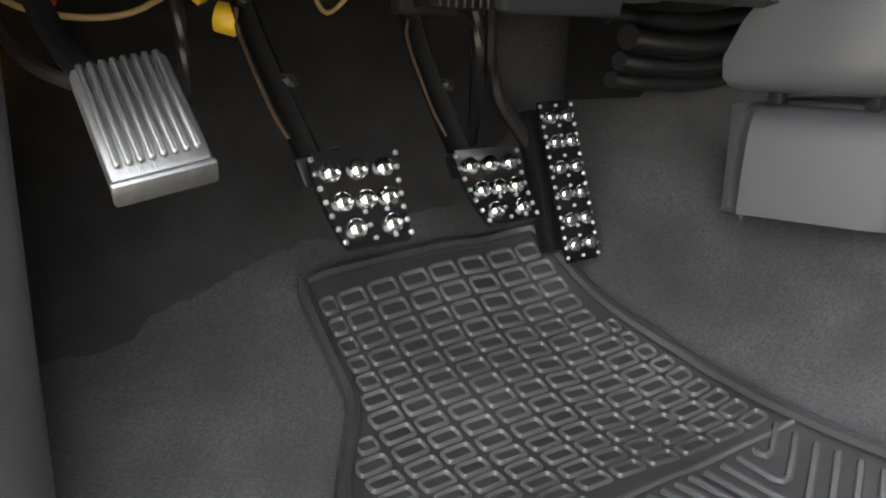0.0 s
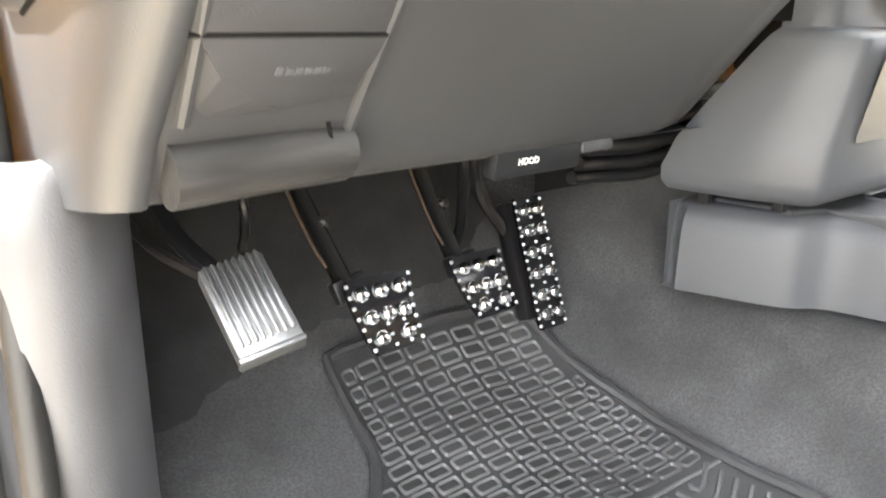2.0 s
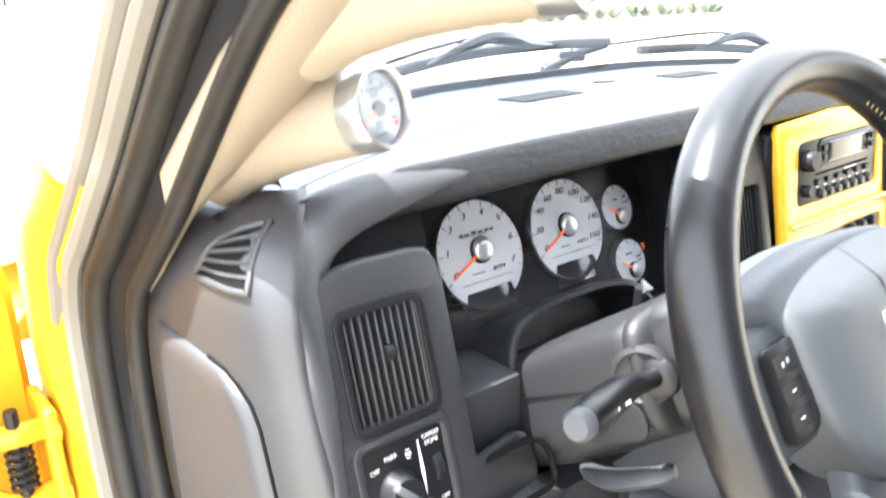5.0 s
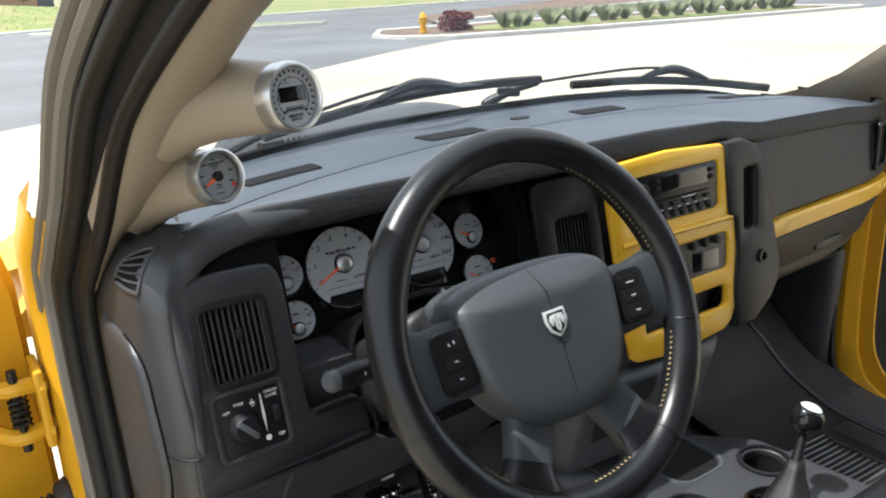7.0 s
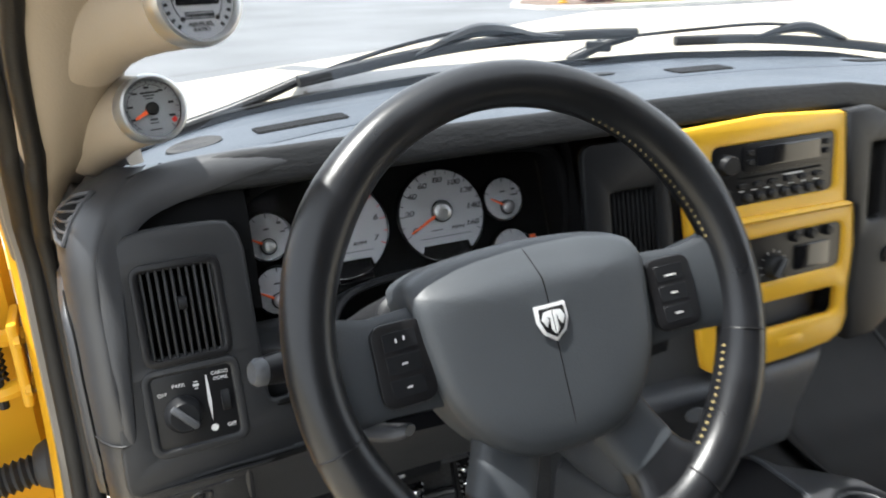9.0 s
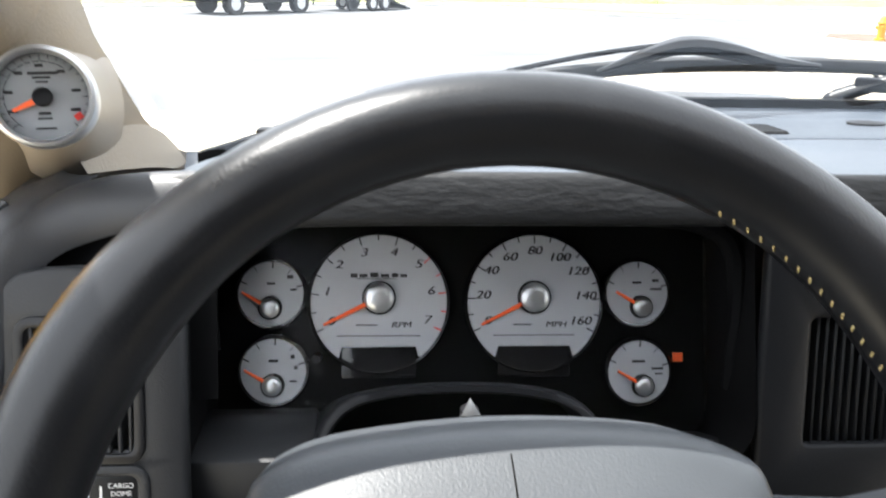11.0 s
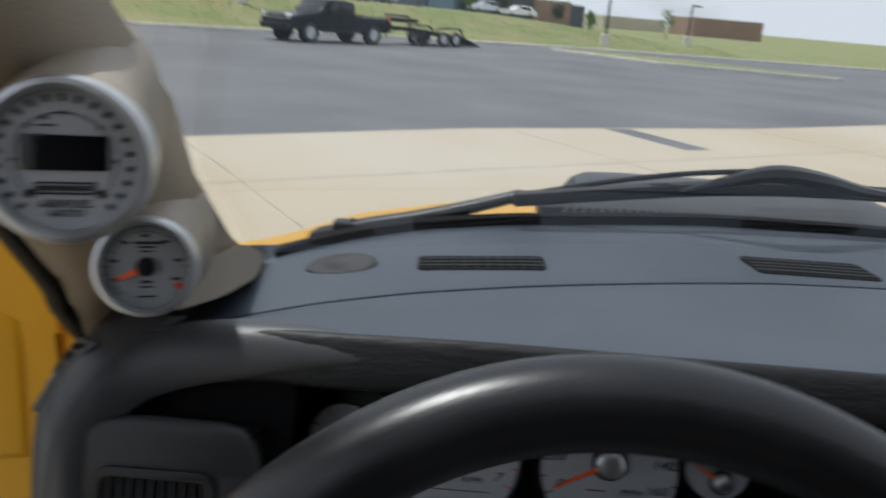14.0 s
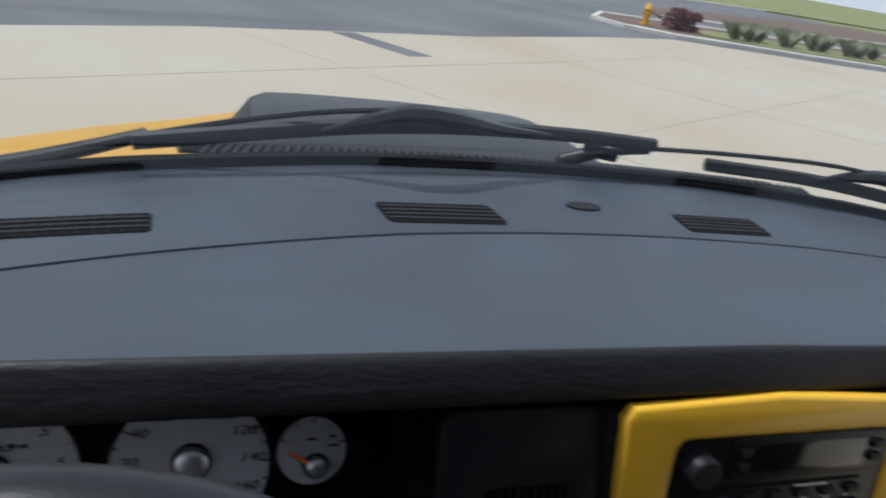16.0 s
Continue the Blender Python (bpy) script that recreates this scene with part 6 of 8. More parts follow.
ridge = [(0.2450, 0.2735, 1.4335), (0.2475, 0.298, 1.399), (0.2535, 0.348, 1.343), (0.2590, 0.388, 1.298), (0.2680, 0.4215, 1.262)]
part("ridge", tube(bend(ridge, 4), 0.0042, 8), SLATE2, dash, "raised moulding line")
part("ridge", tube(bend([(0.1495, 0.277, 1.428), (0.1525, 0.312, 1.384), (0.1565, 0.349, 1.341), (0.1605, 0.385, 1.30)], 4), 0.0038, 8), SLATE2, dash, "raised moulding line")
part("step_pad", tube([(0.158, 0.405, 1.273), (0.2, 0.404, 1.275), (0.245, 0.405, 1.276), (0.262, 0.407, 1.276)], 0.0185, 14), SCUFF, dash, "scuffed dark rounded edge")
part("pad_joint", tube([(0.244, 0.3895, 1.294), (0.248, 0.391, 1.278), (0.252, 0.40, 1.262)], 0.0014, 6), DEEP, dash, "dark joint in the rounded edge")
part("lower_lip", loft([[(x, 0.436, 1.253), (x, 0.45, 1.249), (x, 0.50, 1.26)] for x in np.linspace(0.147, 0.70, 8)]), SLATE2, dash)
hl = thing("hood_release", "black bonnet release lever with white lettering", "release lever", (0.462, 0.44, 1.235))
hm = Matrix.Translation((0.453, 0.4275, 1.2475)) @ Matrix.Rotation(radians(100), 4, "X")
part("lever", rbox(0.097, 0.026, 0.014, 0.004, hm @ Matrix.Translation((0.004, 0, -0.006))), CHAR, hl)
part("lettering", words("HOOD", 0.0072, at2(hm, -0.010, 0.0, 0.0014), squeeze=1.0, bold=0.0001), WHITEINK, hl, "white lettering", 0)
part("guide", rbox(0.04, 0.03, 0.012, 0.004, Matrix.Translation((0.525, 0.44, 1.252))), SLATE2, hl)

# cluster hood and dials
CL = Matrix.Translation((0.449, 0.401, 1.585)) @ Matrix.Rotation(radians(90 - 21), 4, "X")
cl = thing("instrument_cluster", "instrument cluster with silver dials and orange needles under a dark hood", "instruments", (0.449, 0.40, 1.50))
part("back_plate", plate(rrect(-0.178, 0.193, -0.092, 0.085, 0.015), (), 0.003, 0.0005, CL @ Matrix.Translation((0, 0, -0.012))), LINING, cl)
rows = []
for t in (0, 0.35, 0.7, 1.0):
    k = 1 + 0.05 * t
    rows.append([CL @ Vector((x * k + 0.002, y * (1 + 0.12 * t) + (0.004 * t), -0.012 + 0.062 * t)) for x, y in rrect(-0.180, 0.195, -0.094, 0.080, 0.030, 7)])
part("hood", loft(rows, True), LINING, cl, "recess walls, black for their shade", 50)
ARCH = [(-0.104, -0.104), (-0.102, -0.083), (-0.095, -0.065), (-0.083, -0.052), (-0.065, -0.045), (-0.03, -0.0405), (0.02, -0.0405), (0.055, -0.0445), (0.076, -0.052), (0.091, -0.065), (0.100, -0.083), (0.102, -0.104)]
arch = [(p.x, p.y) for p in bend([(x, y, 0) for x, y in ARCH], 4)]
part("lower_bezel", loft([[CL @ Vector((x * k, y + dy, z)) for x, y in arch] for k, dy, z in ((1.12, -0.010, -0.008), (1.06, -0.005, 0.02), (1.02, -0.001, 0.045), (1.005, 0.0, 0.052), (0.985, -0.002, 0.056), (0.96, -0.006, 0.056), (0.95, -0.008, 0.050), (0.95, -0.010, -0.008))]), CHAR, cl, "arched trim over the column", 60)
part("lower_sill", loft([[CL @ Vector((x, -0.088 - dy, z)) for x in (-0.182, -0.15, -0.115)] for dy, z in ((0.0, -0.01), (0.0, 0.02), (0.004, 0.024), (0.03, 0.026))]), CHAR, cl, "charcoal sill below the small dials", 50)
part("lower_sill", loft([[CL @ Vector((x, -0.088 - dy, z)) for x in (0.115, 0.15, 0.192)] for dy, z in ((0.0, -0.01), (0.0, 0.02), (0.004, 0.024), (0.03, 0.026))]), CHAR, cl, "charcoal sill below the small dials", 50)


def dial(cx, cy, r, labels, a0, a1, minor, needle, name_bars, unit, label, hub, big):
    m = CL @ Matrix.Translation((cx, cy, 0))
    d = part("dial", lathe([(r - 0.0012, -0.002), (r - 0.0008, 0.0012), (r + 0.0006, 0.0016), (r + 0.0022, 0.0), (r + 0.0026, -0.010)], 56, m, False), GLOSSB, cl, "thin dark ring", 60)
    cut = (0.0275, -0.0325) if big else None
    if big:
        pts = [(r * math.cos(a), r * math.sin(a)) for a in np.linspace(-math.pi / 2 + 0.63, 3 * math.pi / 2 - 0.63, 60)]
        pts += [(-cut[0], cut[1]), (cut[0], cut[1])]
        face = plate(pts, (), 0.0012, 0.0002, m @ Matrix.Translation((0, 0, -0.001)))
        part("display", plate(rrect(-cut[0], cut[0], -0.056, cut[1], 0.002), (), 0.001, 0.0002, m @ Matrix.Translation((0, 0, -0.0035))), GLOSSB, d, "dark display window")
    else:
        face = disc(r - 0.0005, 0.0012, m @ Matrix.Translation((0, 0, -0.001)), 48, 0.0002)
    part("face", face, FACE, d, label, 0)
    ink, red = [], []
    n = (len(labels) - 1) * minor
    for k in range(n + 1):
        a = a0 + (a1 - a0) * k / n
        L = (0.0056 if big else 0.0045) * (1 if k % minor == 0 else 0.65)
        (red if big == 2 and k >= n - 2 * minor else ink).append(bar(L, 0.0011 if big else (0.0012 if k % 2 == 0 else 0.0006), at2(m, (r - 0.001 - L / 2) * math.cos(a), (r - 0.001 - L / 2) * math.sin(a), 0.0003, a)))
    for k, s in enumerate(labels):
        a = a0 + (a1 - a0) * k / (len(labels) - 1)
        rr = r * (0.76 if big else 0.7)
        if s:
            for dx, dz in ((-0.00028, 0.0003), (0.0, 0.00036), (0.00028, 0.00042)):
                ink.append(words(s, 0.0088 if big else 0.0045, at2(m, rr * math.cos(a) + dx, rr * math.sin(a) + (0.003 if abs(math.sin(a)) < 0.75 and big else 0), dz), 0.0004, shear=0.22, squeeze=1.3))
    for x, y, w, h in name_bars:
        ink.append(bar(w, h, at2(m, x, y, 0.0003)))
    if unit:
        for dx, dz in ((-0.0002, 0.0003), (0.0002, 0.00036)):
            ink.append(words(unit, 0.0062, at2(m, 0.0165 + dx, -0.0165, dz), 0.0004, shear=0.22, squeeze=1.3))
    part("scale", join(*ink), INK, d, "black figures and marks", 0)
    if red:
        part("red_zone", join(*red), REDINK, d, "red marks", 0)
    hx, hy, hr = hub
    part("needle", loft([[at2(m, hx, hy, 0.004, needle) @ Vector(p) for p in ((x, -w, 0), (x, w, 0), (x, w * 0.4, 0.001), (x, -w * 0.4, 0.001))] for x, w in ((0.002, 0.0019 if big else 0.0016), (r * (0.88 if big else 0.95), 0.0010 if big else 0.0010))], True, True), ORANGE, d)
    part("hub", lathe([(hr, 0.0), (hr, 0.005), (hr * 0.85, 0.0068), (hr * 0.4, 0.0078)], 32, at2(m, hx, hy)), SATIN, d, "domed silver hub", 60)
    part("hub_rim", lathe([(hr, 0.0), (hr + 0.0016, 0.0005), (hr + 0.0014, 0.003), (hr, 0.0035)], 32, at2(m, hx, hy)), BLACK, d, "", 60)


A0, A1 = radians(205), radians(-24)
dial(-0.059, 0.012, 0.0515, list("01234567"), A0, A1, 2, A0 + 0.02, [(-0.0185, 0.0205, 0.005, 0.0032), (-0.0115, 0.0203, 0.006, 0.0026), (-0.0035, 0.0209, 0.006, 0.0034), (0.0045, 0.0203, 0.006, 0.0026), (0.012, 0.0207, 0.005, 0.003), (0.0185, 0.0203, 0.005, 0.0024), (-0.002, 0.0180, 0.030, 0.0006), (-0.009, -0.0165, 0.016, 0.001), (0.0, -0.0245, 0.062, 0.0007)], "RPM", "silver rev counter face", (0, 0.004, 0.0112), 2)
dial(0.058, 0.012, 0.0515, "0 20 40 60 80 100 120 140 160".split(), A0, radians(-26), 2, A0 + 0.03, [(-0.009, -0.0165, 0.014, 0.001), (0.0, -0.0245, 0.062, 0.0007)], "MPH", "silver speedometer face", (0, 0.004, 0.0112), 1)
for cx, cy, nb in ((-0.1385, 0.019, [(0, 0.0075, 0.006, 0.0018), (0.014, 0.0125, 0.0045, 0.0026), (0.0165, 0.003, 0.005, 0.0016)]), (-0.1365, -0.038, [(0, 0.0075, 0.007, 0.002), (0.014, 0.0105, 0.003, 0.003), (0.0165, 0.0025, 0.003, 0.0026), (0.0145, -0.0075, 0.0055, 0.0014)]), (0.1375, 0.019, [(0, 0.008, 0.007, 0.0018), (0.0145, 0.0095, 0.005, 0.0022), (0.0150, 0.003, 0.009, 0.0016)]), (0.1385, -0.041, [(0, 0.008, 0.010, 0.002), (0.0145, 0.0025, 0.009, 0.0018), (0.0155, -0.0015, 0.006, 0.0012)])):
    dial(cx, cy, 0.0246, ["", "", "", "", ""], radians(158), radians(15), 1, radians(150), nb, "", "silver small dial face", (-0.0005 if cx < 0 else 0.003, -0.0105, 0.0072), 0)
part("warning_lamp", rbox(0.008, 0.007, 0.001, 0.0003, at2(CL, 0.172, -0.031, -0.008)), ORANGE, cl, "small red warning mark")
lens_ob = part("cluster_lens", plate(rrect(-0.178, 0.185, -0.09, 0.083, 0.015), (), 0.001, 0.0002, CL @ Matrix.Translation((0, 0, 0.014))), LENS, cl, "clear lens")
lens_ob.visible_shadow = False
part("reset_pin", tube([CL @ Vector((-0.104, -0.028, -0.008)), CL @ Vector((-0.104, -0.028, 0.016))], 0.003, 10), BLACK, cl)

# vent between cluster and centre stack
vm = facing(0.722, 0.34, 1.573, 12)
part("centre_vent_bezel", plate(rrect(-0.062, 0.052, -0.10, 0.092, 0.012), [rrect(-0.034, 0.036, -0.058, 0.040, 0.008)], 0.012, 0.003, vm @ Matrix.Translation((0, 0, -0.008))), CHAR, dash, "charcoal surround of the centre vent", 50)
# Near-black back plate carries the shade inside this vent.
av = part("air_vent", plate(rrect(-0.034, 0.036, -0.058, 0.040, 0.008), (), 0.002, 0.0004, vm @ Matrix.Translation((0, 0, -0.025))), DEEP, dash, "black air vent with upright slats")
for k in range(10):
    part("slat", rbox(0.0024, 0.094, 0.014, 0.0008, vm @ Matrix.Translation((-0.0285 + k * 0.0066, -0.009, -0.010)), 1), CHAR, av)
for k in range(6):
    part("slat", rbox(0.066, 0.0018, 0.008, 0, vm @ Matrix.Translation((0.001, -0.05 + k * 0.0165, -0.017)), 1), CHAR, av, "", 0)

# ---- centre stack ----
cm = facing(0.912, 0.328, 1.505, 6)
stk = thing("centre_stack", "bright yellow centre bezel round radio and heater controls", "dash bezel", (0.9, 0.32, 1.33))
outer = [(-0.126, 0.158), (-0.122, 0.165), (0.0, 0.170), (0.128, 0.1625), (0.138, 0.158), (0.152, 0.058), (0.164, 0.048), (0.170, 0.038), (0.173, -0.02), (0.167, -0.085), (0.160, -0.118), (0.150, -0.138), (0.132, -0.148), (0.06, -0.154), (0.0, -0.155), (-0.074, -0.146), (-0.086, -0.138), (-0.091, -0.11), (-0.098, -0.06), (-0.108, 0.0), (-0.118, 0.08)]
holes = [rrect(-0.086, 0.124, 0.062, 0.145, 0.012), rrect(-0.084, 0.146, -0.046, 0.022, 0.014), rrect(-0.06, 0.144, -0.114, -0.068, 0.014)]
part("bezel", plate(outer, holes, 0.012, 0.004, cm @ Matrix.Translation((0, 0, -0.006))), YELLOWI, stk, "painted yellow bezel", 50)
part("fin", tube([cm @ Vector((-0.102, 0.044, 0.003)), cm @ Vector((0.0, 0.045, 0.006)), cm @ Vector((0.155, 0.042, 0.003))], 0.0075, 8, flat=0.7), YELLOWI, stk, "yellow step below the radio")
part("backing", plate(rrect(-0.06, 0.144, -0.114, -0.068, 0.014), (), 0.002, 0.0005, cm @ Matrix.Translation((0, 0, -0.06))), DEEP, stk, "back of the storage cubby, black for its shade")
part("cubby", loft([[cm @ Vector((x, y, z)) for x, y in rrect(-0.06, 0.144, -0.114, -0.068, 0.014)] for z in (0.003, -0.06)], True), BLACK, stk)
part("ash_tab", rbox(0.046, 0.014, 0.004, 0.002, at2(cm, 0.056, -0.133, 0.006)), YELLOWI, stk)
part("tower", box(0.775, 1.085, 0.345, 0.46, 1.30, 1.665, 0.01), CHAR, stk, "charcoal tower behind the bezel")
rad = thing("car_radio", "black car radio with a dark display and a row of buttons", "radio", (0.91, 0.31, 1.565))
rm = cm @ Matrix.Translation((0.019, 0.1035, 0)) @ Matrix.Diagonal((1.06, 0.97, 1, 1))
part("front", plate(rrect(-0.098, 0.098, -0.043, 0.043, 0.007), (), 0.008, 0.0015, rm @ Matrix.Translation((0, 0, -0.004))), BLACK, rad)
part("display_surround", plate(rrect(-0.050, 0.092, 0.002, 0.038, 0.010), (), 0.003, 0.001, rm @ Matrix.Translation((0, 0, 0.003))), BLACK, rad, "raised black surround")
part("display", plate(rrect(-0.030, 0.070, 0.008, 0.033, 0.003), (), 0.002, 0.0005, rm @ Matrix.Translation((0, 0, 0.005))), GLOSSB, rad, "smoked display window")
part("slot", bar(0.13, 0.003, at2(rm, 0.01, -0.005, 0.0042)), DEEP, rad)
for x in (-0.076,):
    part("knob", lathe([(0.0135, 0.002), (0.013, 0.014), (0.011, 0.017), (0.004, 0.0172)], 24, at2(rm, x, 0.016)), CHAR, rad)
part("knob", lathe([(0.008, 0.002), (0.0075, 0.010), (0.006, 0.012)], 20, at2(rm, -0.077, -0.022)), CHAR, rad)
for k in range(7):
    part("button", lathe([(0.0068, 0.002), (0.0066, 0.006), (0.0045, 0.0085), (0.001, 0.009)], 14, at2(rm, -0.042 + k * 0.0195, -0.031, 0.001)), BLACK, rad)
for k in range(6):
    part("button", rbox(0.012, 0.007, 0.004, 0.001, at2(rm, -0.05 + k * 0.024, -0.0145, 0.0055), 1), CHAR, rad)
for k in range(4):
    part("button", rbox(0.010, 0.007, 0.004, 0.001, at2(rm, (0.080 if k < 2 else -0.040), 0.027 - (k % 2) * 0.012, 0.0072), 1), CHAR, rad)
part("marks", join(*[bar(0.007, 0.0016, at2(rm, -0.05 + k * 0.0195, -0.0215, 0.0043)) for k in range(7)], bar(0.03, 0.0018, at2(rm, 0.03, -0.0085, 0.0043))), WHITEINK, rad, "small white marks", 0)
hv = thing("heater_panel", "black heater control panel with round knobs", "heater controls", (0.93, 0.31, 1.45))
vm2 = cm @ Matrix.Translation((0.028, -0.011, 0))
part("front", plate(rrect(-0.114, 0.114, -0.036, 0.036, 0.009), (), 0.008, 0.0015, vm2 @ Matrix.Translation((0, 0, -0.004))), BLACK, hv)
for x, y, r in ((-0.075, -0.006, 0.0185), (-0.005, -0.012, 0.0165)):
    k_ = part("knob", lathe([(r, 0.002), (r * 0.95, 0.012), (r * 0.7, 0.0165), (r * 0.3, 0.0168)], 28, at2(vm2, x, y)), CHAR, hv)
    part("grip", rbox(0.005, r * 1.7, 0.008, 0.002, at2(vm2, x, y, 0.018, -0.6)), GREY, k_)
    part("marks", join(*[bar(0.004, 0.001, at2(vm2, x + (r + 0.004) * math.cos(a), y + (r + 0.004) * math.sin(a), 0.0042, a)) for a in np.linspace(-0.5, 3.6, 9)]), WHITEINK, k_, "white dial marks", 0)
part("display", plate(rrect(0.032, 0.092, -0.024, 0.008, 0.003), (), 0.002, 0.0004, at2(vm2, 0, 0, 0.004)), GLOSSB, hv, "small dark display")
for k in range(3):
    part("knob", lathe([(0.0075, 0.002), (0.007, 0.009), (0.005, 0.011)], 18, at2(vm2, 0.030 + k * 0.029, 0.022)), CHAR, hv)

# charcoal column between stack and glove box, with its tall vent and sockets
sm = facing(1.112, 0.332, 1.555, 6)
part("side_column", plate([(-0.058, 0.110), (-0.02, 0.112), (0.012, 0.100), (0.030, 0.075), (0.050, 0.01), (0.066, -0.058), (0.080, -0.11), (0.078, -0.14), (0.055, -0.17), (0.01, -0.20), (-0.03, -0.2), (-0.036, -0.14), (-0.029, -0.07), (-0.033, -0.012), (-0.050, 0.0)], [rrect(-0.022, 0.020, -0.042, 0.074, 0.012)], 0.024, 0.006, sm @ Matrix.Translation((0, 0, -0.014))), SLATE3, dash, "charcoal panel beside the bezel", 50)
av = part("air_vent", plate(rrect(-0.022, 0.020, -0.042, 0.074, 0.010), (), 0.002, 0.0004, sm @ Matrix.Translation((0, 0, -0.02))), DEEP, dash, "tall black air vent")
for k in range(6):
    part("slat", rbox(0.0022, 0.112, 0.012, 0.0006, sm @ Matrix.Translation((-0.018 + k * 0.0072, 0.016, -0.008)), 1), BLACK, av)
part("socket", lathe([(0.012, 0.0), (0.012, 0.004), (0.008, 0.004), (0.008, -0.008)], 20, at2(sm, 0.030, -0.092, 0.0105)), BLACK, dash, "round power socket")

# passenger side: glove box faces and yellow strip
def pas(x, v):
    """A point of the passenger face: v is the height."""
    y = lerp(x, [(1.1, 0.345), (1.3, 0.37), (1.6, 0.388), (1.72, 0.41), (1.775, 0.46)]) + lerp(v, [(1.28, 0.10), (1.36, 0.04), (1.42, 0.012), (1.5, 0.0), (1.58, 0.004), (1.66, 0.02)])
    return y


def face_strip(x0, x1, z0, z1, proud, thick=0.02, n=16, bevel=0.004, tilt=0.0):
    rows = []
    for x in np.linspace(x0, x1, n):
        e = 0 if x0 + 1e-6 < x < x1 - 1e-6 else bevel
        zs = [z0 + tilt * (x - x0), z0 + bevel + tilt * (x - x0), z1 - bevel + tilt * (x - x0), z1 + tilt * (x - x0)]
        rows.append([(x, pas(x, zs[0]) + thick, zs[0]), (x, pas(x, zs[0]) - proud + bevel, zs[0]), (x, pas(x, zs[1]) - proud + e, zs[1]), (x, pas(x, zs[2]) - proud + e, zs[2]), (x, pas(x, zs[3]) - proud + bevel, zs[3]), (x, pas(x, zs[3]) + thick, zs[3])])
    return loft(rows, True, True)


part("upper_glove_box", face_strip(1.185, 1.765, 1.500, 1.655, 0.0), SLATE3, dash, "dark upper glove box lid", 40)
part("lower_glove_box", face_strip(1.175, 1.765, 1.36, 1.455, 0.004), SLATE3, dash, "dark lower glove box lid", 40)
part("under_panel", loft([[(x, pas(x, 1.36) + 0.002, 1.364), (x, pas(x, 1.36) + 0.012, 1.335), (x, pas(x, 1.36) + 0.04, 1.305), (x, pas(x, 1.36) + 0.09, 1.287), (x, pas(x, 1.36) + 0.2, 1.282)] for x in np.linspace(1.175, 1.765, 10)]), SLATE2, dash, "rounded lower edge")
part("trim_strip", face_strip(1.225, 1.765, 1.458, 1.496, 0.012), YELLOWI, dash, "yellow strip across the glove box", 40)
part("latch", rbox(0.10, 0.012, 0.018, 0.004, Matrix.Translation((1.52, pas(1.52, 1.38) - 0.004, 1.385))), BLACK, dash, "glove box latch")
part("badge_bars", join(*[rbox(0.016, 0.003, 0.012, 0, Matrix.Translation((1.64 + k * 0.02, pas(1.66, 1.485) - 0.012, 1.485))) for k in range(4)]), YELLOWI, dash, "faint embossed badge", 0)
pv = part("air_vent", plate(rrect(-0.032, 0.032, -0.05, 0.05, 0.010), [rrect(-0.026, 0.026, -0.044, 0.044, 0.008)], 0.008, 0.002, Matrix.Translation((1.668, pas(1.668, 1.57) + 0.0005, 1.572)) @ Matrix.Rotation(radians(12), 4, "Z") @ Matrix.Rotation(radians(88), 4, "X")), BLACK, dash, "small black vent")
for k in range(5):
    part("slat", rbox(0.003, 0.01, 0.086, 0, Matrix.Translation((1.648 + k * 0.01, pas(1.668, 1.57) + 0.001 + k * 0.002, 1.572))), CHAR, pv, "", 0)
part("right_cheek", loft([[(1.765, pas(1.765, z), z), (1.782, pas(1.775, z) + 0.03, z), (1.785, pas(1.775, z) + 0.2, z)] for z in (1.29, 1.36, 1.45, 1.55, 1.64, 1.66)]), CHAR, dash)
part("underside", box(0.16, 1.76, 0.52, 0.92, 1.265, 1.285, 0.004), BLACK, dash, "dark underside of the dashboard")
# ---- steering column and wheel ----
TL = radians(26)
WC = Vector((0.445, 0.078, 1.621))
WN, WU = Vector((0, -math.cos(TL), math.sin(TL))), Vector((0, math.sin(TL), math.cos(TL)))
WM = Matrix((Vector((1, 0, 0)), WU, WN)).transposed().to_4x4()
WM = WM @ Matrix.Rotation(radians(1.3), 4, "Z")
WM.translation = WC
sw = thing("steering_wheel", "black leather steering wheel with yellow stitching and a slate airbag cover", "steering wheel", tuple(WC))
R = 0.1755
rim = []
for k in range(96):
    a = 2 * math.pi * k / 96
    fat = 1 + 0.13 * max(0, math.cos(2 * (a - 0.55))) ** 6 + 0.13 * max(0, math.cos(2 * (a - (math.pi - 0.55)))) ** 6
    rim.append([WM @ Vector(((R + 0.0176 * fat * math.cos(b)) * math.cos(a), (R + 0.0176 * fat * math.cos(b)) * math.sin(a), 0.0190 * math.sin(b))) for b in np.linspace(0, 2 * math.pi, 16, endpoint=False)])
rim_ob = part("rim", loft(rim, True, False, True), LEATHER, sw, "black leather rim", 80)
st_ = []
for a0, a1 in ((-0.88, -0.33), (-1.62, -1.28), (0.20, 1.1), (3.85, 4.05)):
    n = int((a1 - a0) * 0.160 / 0.0058)
    for k in range(n):
        a = a0 + (a1 - a0) * k / n
        fat = 1 + 0.13 * max(0, math.cos(2 * (a - 0.55))) ** 6 + 0.13 * max(0, math.cos(2 * (a - (math.pi - 0.55)))) ** 6
        b = radians(172)
        st_.append(rbox(0.0026, 0.0008, 0.0009, 0, WM @ Matrix.Rotation(a, 4, "Z") @ Matrix.Translation((R + 0.0178 * fat * math.cos(b), 0, 0.0192 * math.sin(b))) @ Matrix.Rotation(math.pi / 2 - b, 4, "Y") @ Matrix.Rotation(0.6, 4, "Z")))
